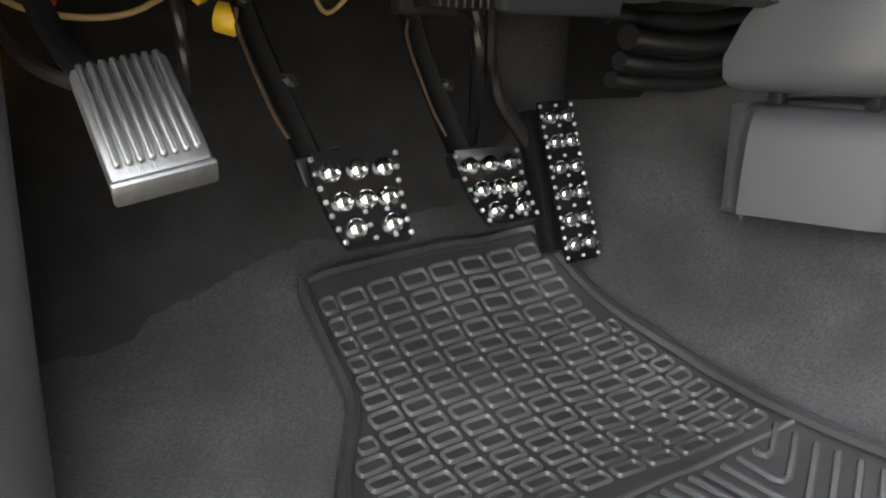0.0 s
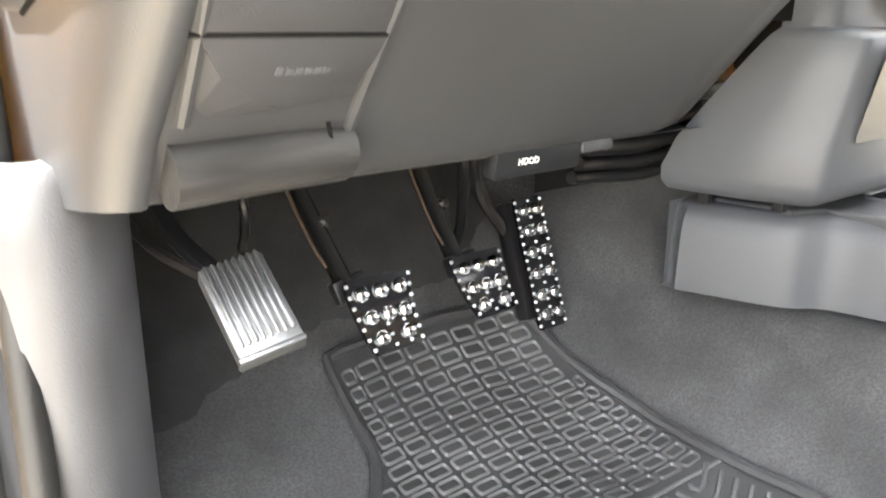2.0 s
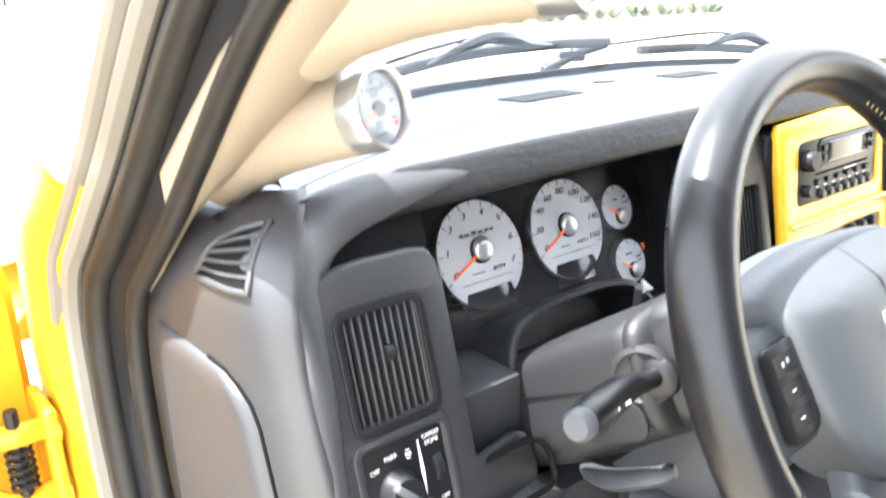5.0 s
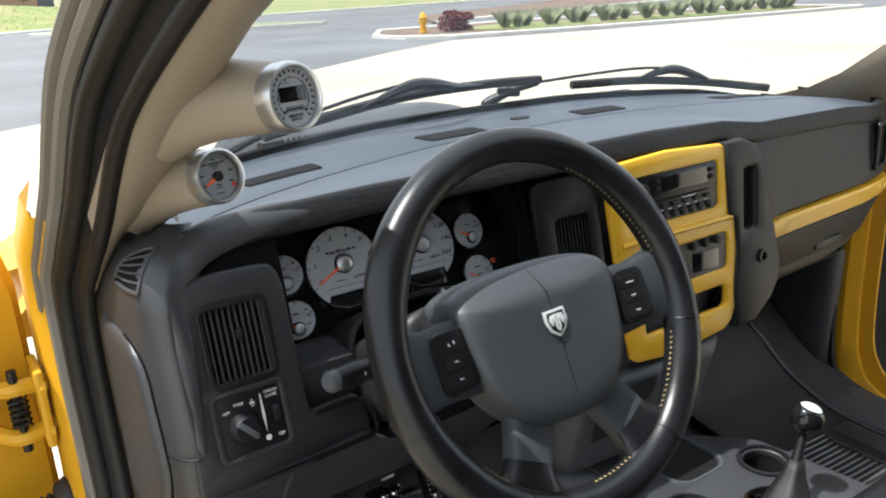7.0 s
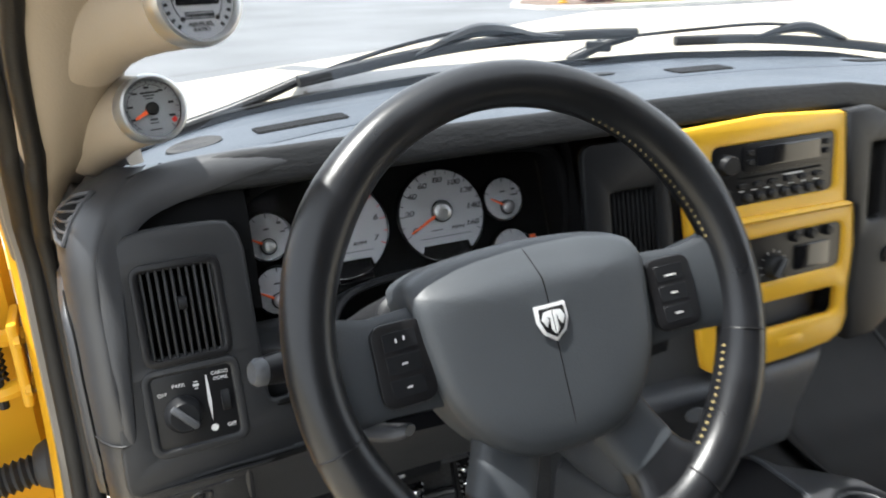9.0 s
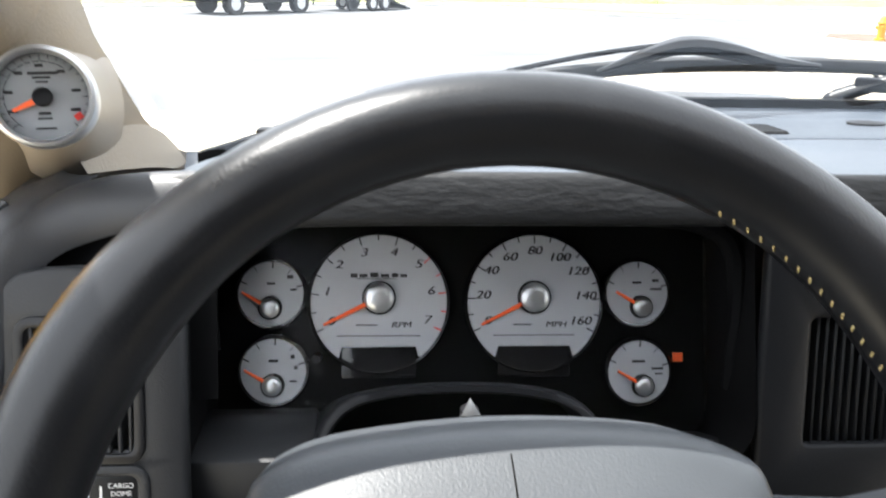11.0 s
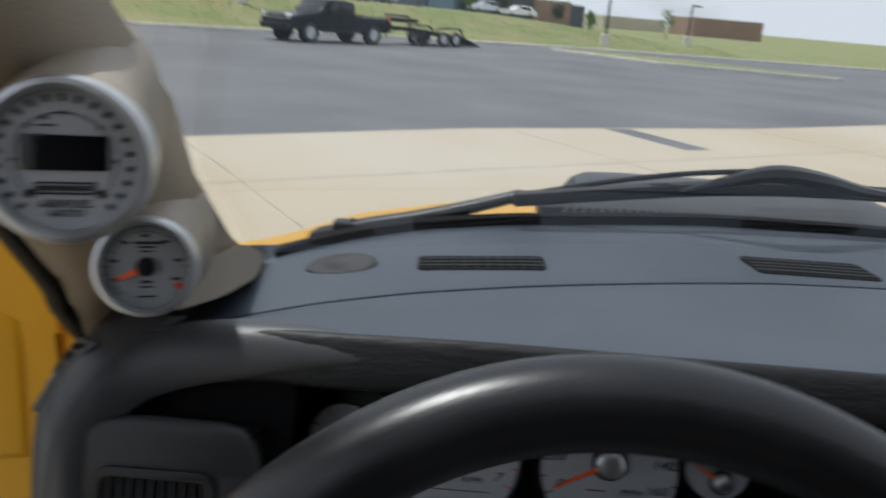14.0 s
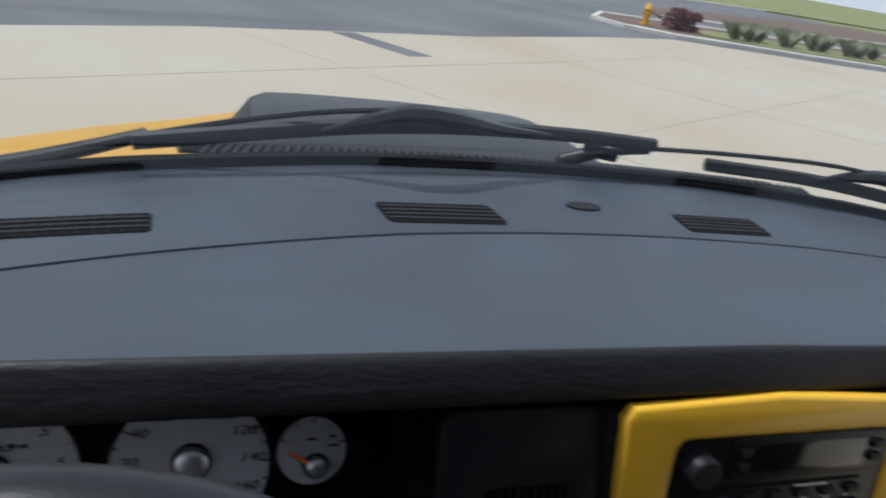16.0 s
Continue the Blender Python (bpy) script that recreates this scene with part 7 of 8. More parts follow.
part("stitching", join(*st_), STITCH, rim_ob, "yellow cross stitching", 0, "stuff")
for a in (radians(196), radians(-16), radians(238), radians(302)):
    part("rim_joint", tube([WM @ Matrix.Rotation(a, 4, "Z") @ Vector((R + 0.0180 * math.cos(b), 0, 0.0194 * math.sin(b))) for b in np.linspace(0, 2 * math.pi, 18, endpoint=False)], 0.0008, 4, True), BLACK, rim_ob)


def hub_outline(k=1.0):
    pts = [(-0.094, 0.034), (-0.088, 0.046), (-0.06, 0.055), (0.0, 0.059), (0.06, 0.055), (0.088, 0.046), (0.094, 0.034), (0.090, -0.008), (0.081, -0.045), (0.058, -0.076), (0.027, -0.091), (-0.027, -0.091), (-0.058, -0.076), (-0.081, -0.045), (-0.090, -0.008)]
    p = bend([(x, y, 0) for x, y in pts + pts[:1]], 4)[:-1]
    return [(q.x * k * 1.04, q.y * k * 1.03) for q in p]


HUBP = [(1.0, 0.0), (1.0, 0.038), (0.985, 0.044), (0.95, 0.048), (0.88, 0.0505), (0.75, 0.0515), (0.62, 0.052), (0.5, 0.052), (0.35, 0.0525), (0.15, 0.0525)]
rows = []
HZ = -0.0405
for k, z in HUBP:
    rows.append([WM @ Vector((x - 0.003, y, z + HZ - 0.75 * max(0.0, y - 0.028) - 0.10 * max(0.0, abs(x) - 0.05))) for x, y in hub_outline(k)])
part("airbag_cover", loft(rows, True, True), HUBM, sw, "slate grained airbag cover", 50)
part("seam", tube([WM @ Vector((-0.003, (0.059 if k > 0 else 0.091) * k, lerp(abs(k), sorted(HUBP[1:])) + HZ - 0.0001 - 0.75 * max(0.0, 0.059 * k - 0.028))) for k in np.linspace(-0.985, 0.985, 40)], 0.0005, 5), DEEP, sw, "tear seam")
em = WM @ Matrix.Translation((-0.004, -0.003, 0.0525 + HZ)) @ Matrix.Scale(0.8, 4)
part("emblem", plate([(-0.015, 0.015), (0.015, 0.015), (0.0155, 0.002), (0.011, -0.009), (0.0, -0.0165), (-0.011, -0.009), (-0.0155, 0.002)], (), 0.003, 0.0008, em), BADGE, sw, "plain chrome shield emblem")
part("emblem_field", plate([(-0.0125, 0.0125), (0.0125, 0.0125), (0.013, 0.002), (0.009, -0.0075), (0.0, -0.0138), (-0.009, -0.0075), (-0.013, 0.002)], (), 0.001, 0.0002, em @ Matrix.Translation((0, 0, 0.0028))), BLACK, sw, "black field of the emblem")
part("emblem_relief", join(plate([(0.001, 0.010), (0.0085, 0.009), (0.0115, 0.003), (0.008, -0.003), (0.005, 0.002), (0.0065, 0.005), (0.003, 0.004), (0.0035, -0.006), (0.001, -0.010)], (), 0.0014, 0.0004, em @ Matrix.Translation((0, 0, 0.0036))), plate([(-0.001, 0.010), (-0.0085, 0.009), (-0.0115, 0.003), (-0.008, -0.003), (-0.005, 0.002), (-0.0065, 0.005), (-0.003, 0.004), (-0.0035, -0.006), (-0.001, -0.010)], (), 0.0014, 0.0004, em @ Matrix.Translation((0, 0, 0.0036)))), BADGE, sw, "plain bright relief")
for s in (-1, 1):
    spoke = loft([[WM @ Vector((s * x, y, z)) for y, z in ((-h + o, zt - 0.022), (-h + o, zt - 0.004), (-h + o + 0.006, zt), (h + o - 0.006, zt), (h + o, zt - 0.004), (h + o, zt - 0.022))] for x, h, zt, o in ((0.070, 0.038, -0.010, -0.006), (0.10, 0.036, -0.006, -0.006), (0.13, 0.034, -0.003, -0.006), (0.16, 0.038, 0.002, -0.004), (0.176, 0.044, 0.004, -0.002))], True, True)
    part("spoke", spoke, HUBM, sw, "slate side spoke", 45)
    bm_ = WM @ Matrix.Translation((s * 0.114, -0.006, -0.006)) @ Matrix.Rotation(s * -0.06, 4, "Y")
    pod_ = part("button_pod", plate(rrect(-0.019, 0.019, -0.027, 0.027, 0.008), (), 0.006, 0.0015, bm_), BLACK, sw, "black cruise button pod")
    for k in range(3):
        part("button", rbox(0.027, 0.0145, 0.003, 0.0012, at2(bm_, 0, 0.016 - k * 0.016, 0.0048), 1), CHAR, pod_)
    part("marks", join(*([bar(0.010, 0.0011, at2(bm_, 0, 0.014, 0.0066)), bar(0.006, 0.0011, at2(bm_, 0, 0.0, 0.0066)), bar(0.006, 0.0011, at2(bm_, 0, -0.016, 0.0066))] if s > 0 else [bar(0.0012, 0.003, at2(bm_, -0.003, 0.016, 0.0066)), bar(0.0012, 0.003, at2(bm_, 0.003, 0.017, 0.0066)), bar(0.004, 0.0011, at2(bm_, 0, 0.0, 0.0066)), bar(0.004, 0.0011, at2(bm_, 0, -0.016, 0.0066))])), WHITEINK, pod_, "white button legends", 0)
    arc_ = [(-1, -0.020), (-1, -0.008), (-0.86, -0.0025), (-0.5, 0.0), (0, 0.001), (0.5, 0.0), (0.86, -0.0025), (1, -0.008), (1, -0.020)]
    run = [(0.030, -0.052, 0.026, -0.010), (0.044, -0.080, 0.0255, -0.008), (0.056, -0.104, 0.025, -0.003), (0.063, -0.118, 0.0255, 0.0)]
    tail = [(0.063, -0.118, 0.0248, -0.0008), (0.068, -0.128, 0.027, 0.002), (0.073, -0.139, 0.034, 0.005), (0.080, -0.153, 0.048, 0.008), (0.086, -0.166, 0.060, 0.004)]
    for nm, pts, mat_, lab in (("spoke", run, HUBM, "slate lower spoke"), ("spoke_grip", tail, LEATHER, "leather foot of the spoke")):
        part(nm, loft([[WM @ Vector((s * (x + w * c * 0.885), y + w * c * 0.465, zt + dz)) for c, dz in arc_] for x, y, w, zt in pts], True, True), mat_, sw, lab, 50)
part("hub_back", lathe([(0.045, -0.105), (0.05, -0.085), (0.05, -0.05), (0.04, -0.045)], 32, WM), CHAR, sw)

col = thing("steering_column", "slate plastic steering column shroud with stalk and tilt lever", "steering column", (0.46, 0.25, 1.5))
rows = []
for d, w, h0, h1, off in ((0.095, 0.060, 0.044, 0.046, 0.0), (0.104, 0.068, 0.050, 0.052, 0.0), (0.126, 0.070, 0.050, 0.054, 0.0), (0.1285, 0.072, 0.036, 0.046, 0.0), (0.130, 0.082, 0.040, 0.050, 0.0), (0.134, 0.0865, 0.043, 0.053, 0.0), (0.15, 0.089, 0.044, 0.058, 0.0), (0.19, 0.093, 0.040, 0.067, 0.0), (0.25, 0.096, 0.031, 0.077, 0.0), (0.31, 0.097, 0.020, 0.083, 0.0), (0.38, 0.097, 0.010, 0.085, 0.0)):
    c = WC - WN * d
    ring_ = []
    for a in np.linspace(0, 2 * math.pi, 64, endpoint=False):
        ca, sa = math.cos(a), math.sin(a)
        px = w * math.copysign(abs(ca) ** 0.40, ca)
        py = (h0 if sa > 0 else h1) * math.copysign(abs(sa) ** 0.40, sa) + off
        ring_.append(c + Vector((px, 0, 0)) + WU * py)
    rows.append(ring_)
part("shroud", loft(rows, True, True), SLATE3, col, "slate column shroud", 50)
part("split_line", tube([WC - WN * d + Vector((-w, 0, 0)) + WU * (-0.006) for d, w in ((0.134, 0.0866), (0.15, 0.0891), (0.19, 0.0931), (0.25, 0.0971), (0.31, 0.0991))], 0.0009, 5), BLACK, col)
fr = []
for d, w, h0, h1 in ((0.124, 0.068, 0.034, 0.040), (0.126, 0.080, 0.040, 0.048), (0.130, 0.0875, 0.0445, 0.0535), (0.136, 0.0885, 0.0455, 0.0545), (0.140, 0.0875, 0.045, 0.054)):
    fr.append([WC - WN * d + Vector((w * math.copysign(abs(math.cos(a)) ** 0.4, math.cos(a)), 0, 0)) + WU * ((h0 if math.sin(a) > 0 else h1) * math.copysign(abs(math.sin(a)) ** 0.4, math.sin(a))) for a in np.linspace(0, 2 * math.pi, 64, endpoint=False)])
part("front_frame", loft(fr, True), SLATE3, col, "rounded front frame of the shroud", 60)
part("stalk_recess", lathe([(0.024, -0.004), (0.023, 0.003), (0.019, 0.005), (0.015, 0.002)], 28, axes(WC - WN * 0.134 + Vector((-0.083, 0, 0)) + WU * 0.0, (-1, -0.45, 0.15))), SLATE3, col, "raised collar round the stalk")
tip = Vector((0.252, 0.159, 1.585))
root = WC - WN * 0.125 + Vector((-0.072, 0, -0.004))
stk_ = part("stalk", tube(bend([root, root.lerp(tip, 0.5) + Vector((0, 0.004, 0.002)), tip], 5), [0.008, 0.0075, 0.0075, 0.008, 0.009, 0.0105, 0.0115, 0.012, 0.0125, 0.0125, 0.011], 14), BLACK, col, "multifunction stalk")
part("stalk_tip", lathe([(0.0105, 0), (0.0108, 0.006), (0.008, 0.010)], 20, axes(tip, tip - root)), GREY, stk_, "satin end button")
part("stalk_collar", lathe([(0.017, -0.004), (0.016, 0.010), (0.011, 0.014)], 20, axes(root, tip - root)), BLACK, stk_)
part("marks", join(*[bar(0.005, 0.0028, axes(root.lerp(tip, t) + Vector((0, -0.0095, 0.004)), (0, -1, 0.4))) for t in (0.62, 0.76)]), WHITEINK, stk_, "white wiper marks", 0)
# Proud dark plate, painted as the shade of a recess.
part("lever_recess", plate(rrect(-0.030, 0.030, -0.014, 0.014, 0.012, 5), (), 0.003, 0.001, axes(WC - WN * 0.168 + Vector((-0.0905, 0, 0)) + WU * -0.032, (-1, -0.1, 0), WU)), CHAR, col, "dark plate for the recess shade above the tilt lever")
part("tilt_lever", tube(bend([(0.366, 0.250, 1.458), (0.357, 0.230, 1.464), (0.354, 0.208, 1.472), (0.358, 0.186, 1.484), (0.368, 0.168, 1.494)], 4), [0.006, 0.008, 0.010, 0.011, 0.0115, 0.012, 0.0125, 0.013, 0.013, 0.013, 0.0125, 0.012, 0.012, 0.0115, 0.011, 0.010, 0.007], 12, flat=0.6), SLATE2, col, "tilt lever")
hz = Vector((0.444, 0.2607, 1.5936))
hs_ = part("hazard_switch", plate([(-0.0045, -0.0035), (0.0045, -0.0035), (0.0, 0.0045)], (), 0.004, 0.001, axes(hz + Vector((0, 0.001, -0.003)), (0, -0.75, 0.66))), ALU, col, "pale hazard flasher button")
part("stem", tube([hz + Vector((0, 0.004, -0.004)), hz + Vector((0, 0.006, -0.045))], 0.0055, 10), BLACK, hs_)
part("ignition", lathe([(0.020, 0), (0.021, 0.010), (0.016, 0.014), (0.006, 0.0145)], 24, axes(WC - WN * 0.15 + Vector((0.080, 0, 0.0)), (1, -0.25, 0.05))), BLACK, col, "ignition lock")

# ---- floor mat ----
fmat = thing("floor_mat", "black rubber floor mat with rounded rectangular treads and chevrons", "floor mat", (0.49, 0.45, 0.94))
FL = [(0.397, 0.640), (0.388, 0.634), (0.386, 0.60), (0.383, 0.57), (0.380, 0.548), (0.368, 0.526), (0.345, 0.50), (0.325, 0.47), (0.318, 0.43), (0.318, 0.0)]
FR = [(0.600, 0.602), (0.606, 0.595), (0.612, 0.57), (0.614, 0.548), (0.620, 0.50), (0.628, 0.45), (0.631, 0.40), (0.631, 0.352), (0.631, 0.30), (0.631, 0.0)]


def mat_edge(side, y):
    t = sorted(FL if side < 0 else FR, key=lambda p: p[1])
    return float(np.interp(y, [p[1] for p in t], [p[0] for p in t]))


def mat_front(x):
    return lerp(x, [(0.38, 0.636), (0.397, 0.642), (0.475, 0.632), (0.53, 0.624), (0.59, 0.606), (0.61, 0.596)])


def mat_z(x, y):
    return floor_z(x, y) + 0.008


rows = []
for v in np.linspace(0, 1, 110):
    row = []
    for u in np.linspace(0, 1, 36):
        y0 = v * 0.64
        x = mat_edge(-1, y0) + (mat_edge(1, y0) - mat_edge(-1, y0)) * u
        y = min(y0, mat_front(x))
        row.append((x, y, mat_z(x, y)))
    rows.append(row)
part("sheet", loft(rows), MATRUB, fmat, "", 60)
edge = [(mat_edge(-1, y), y) for y in np.linspace(0.0, 0.630, 32)] + [(x, mat_front(x)) for x in np.linspace(0.392, 0.604, 14)] + [(mat_edge(1, y), y) for y in np.linspace(0.590, 0.0, 32)]
part("border", tube([(x, y, mat_z(x, y) + 0.001) for x, y in edge], 0.006, 8), MATRUB, fmat, "raised rounded border")


def chev_y(x):
    return lerp(x, [(0.3, 0.385), (0.483, 0.378), (0.538, 0.3745), (0.586, 0.3625), (0.631, 0.344)])


def row_bow(x):
    """How far a row of treads falls back across the mat."""
    return lerp(x, [(0.33, 0.003), (0.397, 0), (0.424, -0.0018), (0.4525, -0.0042), (0.482, -0.0072), (0.51, -0.0104), (0.539, -0.0149), (0.567, -0.022), (0.5915, -0.031), (0.615, -0.041)])


def cell(cx, cy, w, h, r=0.003):
    x0, x1 = max(cx - w / 2, mat_edge(-1, cy) + 0.0085), min(cx + w / 2, mat_edge(1, cy + row_bow(cx)) - 0.0085)
    if x1 - x0 < 0.007:
        return [], []
    cx, w = (x0 + x1) / 2, x1 - x0
    pts = rrect(-w / 2, w / 2, -h / 2, h / 2, r, 3)
    rows_ = []
    for k, dz in ((1.0, 0.0), (0.97, 0.0020), (0.92, 0.0030), (0.86, 0.0030), (0.81, 0.0020), (0.77, 0.0003)):
        ring = []
        for px, py in pts:
            x, ky = cx + px * k, py * (k if k > 0.9 else k - 0.06)
            ring.append((x, cy + ky + row_bow(x), mat_z(x, cy + ky + row_bow(x)) + dz))
        rows_.append(ring)
    return loft(rows_, True)


cells = []
for k in range(18):
    y = 0.6345 - k * 0.0161
    for x, w in ((0.340, 0.0255), (0.3685, 0.0255), (0.397, 0.0255), (0.424, 0.0245), (0.4525, 0.026), (0.482, 0.026), (0.510, 0.0255), (0.539, 0.0255), (0.567, 0.024), (0.5915, 0.0215), (0.6145, 0.0205)):
        x -= 0.0007 * k * max(0, (0.53 - x) / 0.13)
        yy = y + row_bow(x)
        if mat_edge(-1, yy) + 0.002 < x < mat_edge(1, yy) + 0.002 and yy < mat_front(x) - 0.009 and yy > chev_y(x) + 0.009:
            cells.append(cell(x, y, w, 0.0124))
part("tread", join(*cells), TREAD, fmat, "raised rounded rectangles", 40, "stuff")
ch = [tube([(x, chev_y(x), mat_z(x, chev_y(x)) + 0.001) for x in np.linspace(0.325, 0.628, 16)], 0.0022, 6)]
for k in range(14):
    cx, cy = 0.588 - 0.0135 * k, 0.342 - 0.0205 * k
    xt = 0.5905 - 0.0138 * k
    top, end = (xt, chev_y(xt) - 0.008), (0.618, cy + 0.40 * (0.618 - cx))
    line = [top, (cx + (top[0] - cx) * 0.5, cy + (top[1] - cy) * 0.5), (cx, cy + 0.008), (cx + 0.0015, cy + 0.002), (cx + 0.007, cy + 0.001), ((cx + end[0]) / 2 + 0.003, (cy + end[1]) / 2), end]
    if k == 0:
        line = [line[0], *line[2:5], end]
    ch.append(tube([(x, y, mat_z(x, y) + 0.001) for x, y in line], 0.0028, 6))
for piece in ch:
    part("rib", piece, TREAD, fmat, "raised rib", 40)

# ---- pedals ----
def studded_pedal(name, label, m, w_top, w_bot, h, studs, curve):
    """A drilled black pedal face with bright studs and small teeth; local x across, y up, z to the foot."""
    p = thing(name, label, "pedal", tuple(m.translation), "pedals")
    n = 14
    rows = []
    for k in range(n + 1):
        t = k / n
        y = -h / 2 + h * t
        w = (w_bot + (w_top - w_bot) * t) / 2
        e = 0.9 if k in (0, n) else 1
        bow = curve * (1 - (2 * t - 1) ** 2)
        rows.append([m @ Vector(q) for q in ((-w * e, y, -bow), (-w * e, y, 0.005 - bow), (w * e, y, 0.005 - bow), (w * e, y, -bow))])
    face = part("face", loft(rows, True, True), GLOSSB, p, "black anodised face", 30)
    teeth, s = [], []
    for k in range(int(h / 0.0085)):
        t = (k + 0.5) / int(h / 0.0085)
        w = (w_bot + (w_top - w_bot) * t) / 2
        bow = curve * (1 - (2 * t - 1) ** 2)
        for q in (-1, 1):
            teeth.append(rbox(0.0030, 0.0030, 0.0026, 0.0006, m @ Matrix.Translation((q * w * 0.97, -h / 2 + h * t, 0.0055 - bow)), 1))
        for q in ((-0.1, 0.5) if t < 0.36 else ()) if w > 0.02 else (0.0,):
            teeth.append(rbox(0.0026, 0.0024, 0.0024, 0.0004, m @ Matrix.Translation((q * w, -h / 2 + h * t, 0.0055 - bow)), 1))
    part("teeth", join(*teeth), SATIN, face, "small bright grip teeth", 0)
    for x, y in studs:
        bow = curve * (1 - (2 * y / h) ** 2)
        part("stud", lathe([(0.0066, 0.004), (0.0066, 0.0065), (0.0058, 0.009), (0.0037, 0.0105), (0.001, 0.0109)], 18, m @ Matrix.Translation((x, y, -bow))), CHROME, p, "bright domed stud", 60)
    return p


def arm_to(p, a, b, r, mat=LINING):
    a, b = Vector(a), Vector(b)
    m_ = a.lerp(b, 0.5) + Vector((0, 0.012, 0))
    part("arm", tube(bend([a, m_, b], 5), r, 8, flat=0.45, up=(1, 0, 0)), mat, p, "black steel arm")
    part("arm_edge", tube(bend([a.lerp(b, 0.10) + Vector((-0.012, -0.006, 0)), a.lerp(b, 0.22) + Vector((-0.013, 0, 0)), m_ + Vector((-0.011, -0.004, 0)), a.lerp(b, 0.6) + Vector((-0.010, 0, 0))], 4), 0.0015, 6), RUST, p, "rusty arm edge")
    part("arm_foot", rbox(0.034, 0.012, 0.020, 0.003, axes(tuple(a + Vector((0.004, -0.004, -0.004))), b - a, (0, -1, 0))), BLACK, p, "black square arm foot")
    for t, x in ((0.30, 0.004), (0.62, -0.006)):
        part("bolt", lathe([(0.006, 0), (0.006, 0.004), (0.003, 0.006)], 8, axes(a.lerp(b, t) + Vector((x, -0.002, 0.002)), (0, -0.85, 0.5))), STEEL, p, "small bolt", 20)


S3 = [(-0.019, 0.018), (0.0, 0.018), (0.019, 0.018), (-0.016, -0.001), (0.001, -0.001), (0.017, -0.001), (-0.013, -0.019), (0.013, -0.019)]
pc = studded_pedal("clutch_pedal", "studded black clutch pedal on a steel arm", axes((0.360, 0.498, 1.126), (0, -0.856, 0.516), (0, 0.516, 0.856)), 0.064, 0.047, 0.062, S3, 0.004)
arm_to(pc, (0.345, 0.535, 1.145), (0.315, 0.60, 1.30), 0.0125)
pb = studded_pedal("brake_pedal", "studded black brake pedal on a steel arm", axes((0.489, 0.520, 1.117), (0, -0.8, 0.6), (0, 0.6, 0.8)), 0.063, 0.047, 0.061, S3, 0.004)
arm_to(pb, (0.477, 0.548, 1.137), (0.45, 0.60, 1.30), 0.0125)
pg = studded_pedal("accelerator_pedal", "long studded black accelerator pedal", axes((0.6135, 0.5685, 1.1025), (-0.10, -0.94, 0.32), (0.0, 0.32, 0.947)), 0.036, 0.036, 0.142, [(x, y) for y in (-0.056, -0.034, -0.011, 0.012, 0.035, 0.057) for x in (-0.008, 0.010)], 0.0)
part("arm", tube(bend([(0.60, 0.60, 1.13), (0.57, 0.62, 1.19), (0.545, 0.60, 1.30)]), 0.007, 8), STEEL, pg, "bent steel rod")
part("backing", rbox(0.05, 0.02, 0.13, 0.006, axes((0.618, 0.590, 1.10), (0, 0.32, 0.947), (0, 1, 0))), BLACK, pg)

PK = axes((0.2095, 0.4275, 1.1865), (-0.256, -0.62, 0.747), (0.0, 0.77, 0.64))
pp = thing("parking_brake_pedal", "ribbed bare aluminium parking brake pedal", "pedal", (0.21, 0.45, 1.18), "pedals")
part("pad", rbox(0.040, 0.064, 0.014, 0.003, PK @ Matrix.Translation((0, 0, -0.002))), ALU, pp, "worn aluminium pad")
for k in range(8):
    part("rib", rbox(0.0028, 0.057, 0.0035, 0.001, PK @ Matrix.Translation((-0.0154 + k * 0.0044, 0.0025, 0.006)), 1), ALU, pp)
part("lip", rbox(0.041, 0.004, 0.013, 0.0016, PK @ Matrix.Translation((0, -0.0325, -0.0015))), ALU, pp)
part("bolt", lathe([(0.007, 0), (0.007, 0.004), (0.004, 0.006)], 6, PK @ Matrix.Translation((0.004, -0.022, -0.010)) @ Matrix.Rotation(math.pi, 4, "X")), STEEL, pp, "", 20)
part("arm", tube(bend([PK @ Vector((-0.004, 0.02, -0.006)), (0.205, 0.53, 1.215), (0.19, 0.58, 1.28)]), 0.008, 8, flat=0.6), BLACK, pp, "dark steel arm")
part("arm", tube(bend([PK @ Vector((-0.012, 0.026, -0.006)), (0.185, 0.53, 1.212), (0.165, 0.56, 1.27)]), 0.0035, 8), STEEL, pp, "steel pull rod")

# wiring and brackets under the dashboard
for pts, r, mat, nm in (([(0.16, 0.56, 1.262), (0.20, 0.60, 1.235), (0.26, 0.62, 1.232), (0.31, 0.63, 1.255)], 0.002, WIREO, "tan cable loop under the dashboard"), ([(0.20, 0.60, 1.27), (0.215, 0.60, 1.235), (0.225, 0.61, 1.262)], 0.003, WIRER, "thin red wire under the dashboard"),
                        ([(0.30, 0.62, 1.278), (0.308, 0.61, 1.243), (0.318, 0.62, 1.272)], 0.004, WIREY, "yellow sheathed connector wire"), ([(0.28, 0.58, 1.275), (0.285, 0.58, 1.20), (0.29, 0.60, 1.17)], 0.004, BLACK, "hanging black cable beside the clutch arm"),
                        ([(0.40, 0.64, 1.275), (0.43, 0.66, 1.24), (0.47, 0.66, 1.275)], 0.002, WIREO, "tan cable loop by the brake arm"), ([(0.53, 0.60, 1.275), (0.535, 0.60, 1.21), (0.55, 0.62, 1.15), (0.56, 0.64, 1.12)], 0.006, BLACK, "black throttle cable beside the accelerator")):
    solo("cable", tube(bend(pts), r, 8), mat, nm, "cable")
yc = thing("connector", "yellow sheathed round connector under the dashboard", "connector", (0.322, 0.60, 1.22))
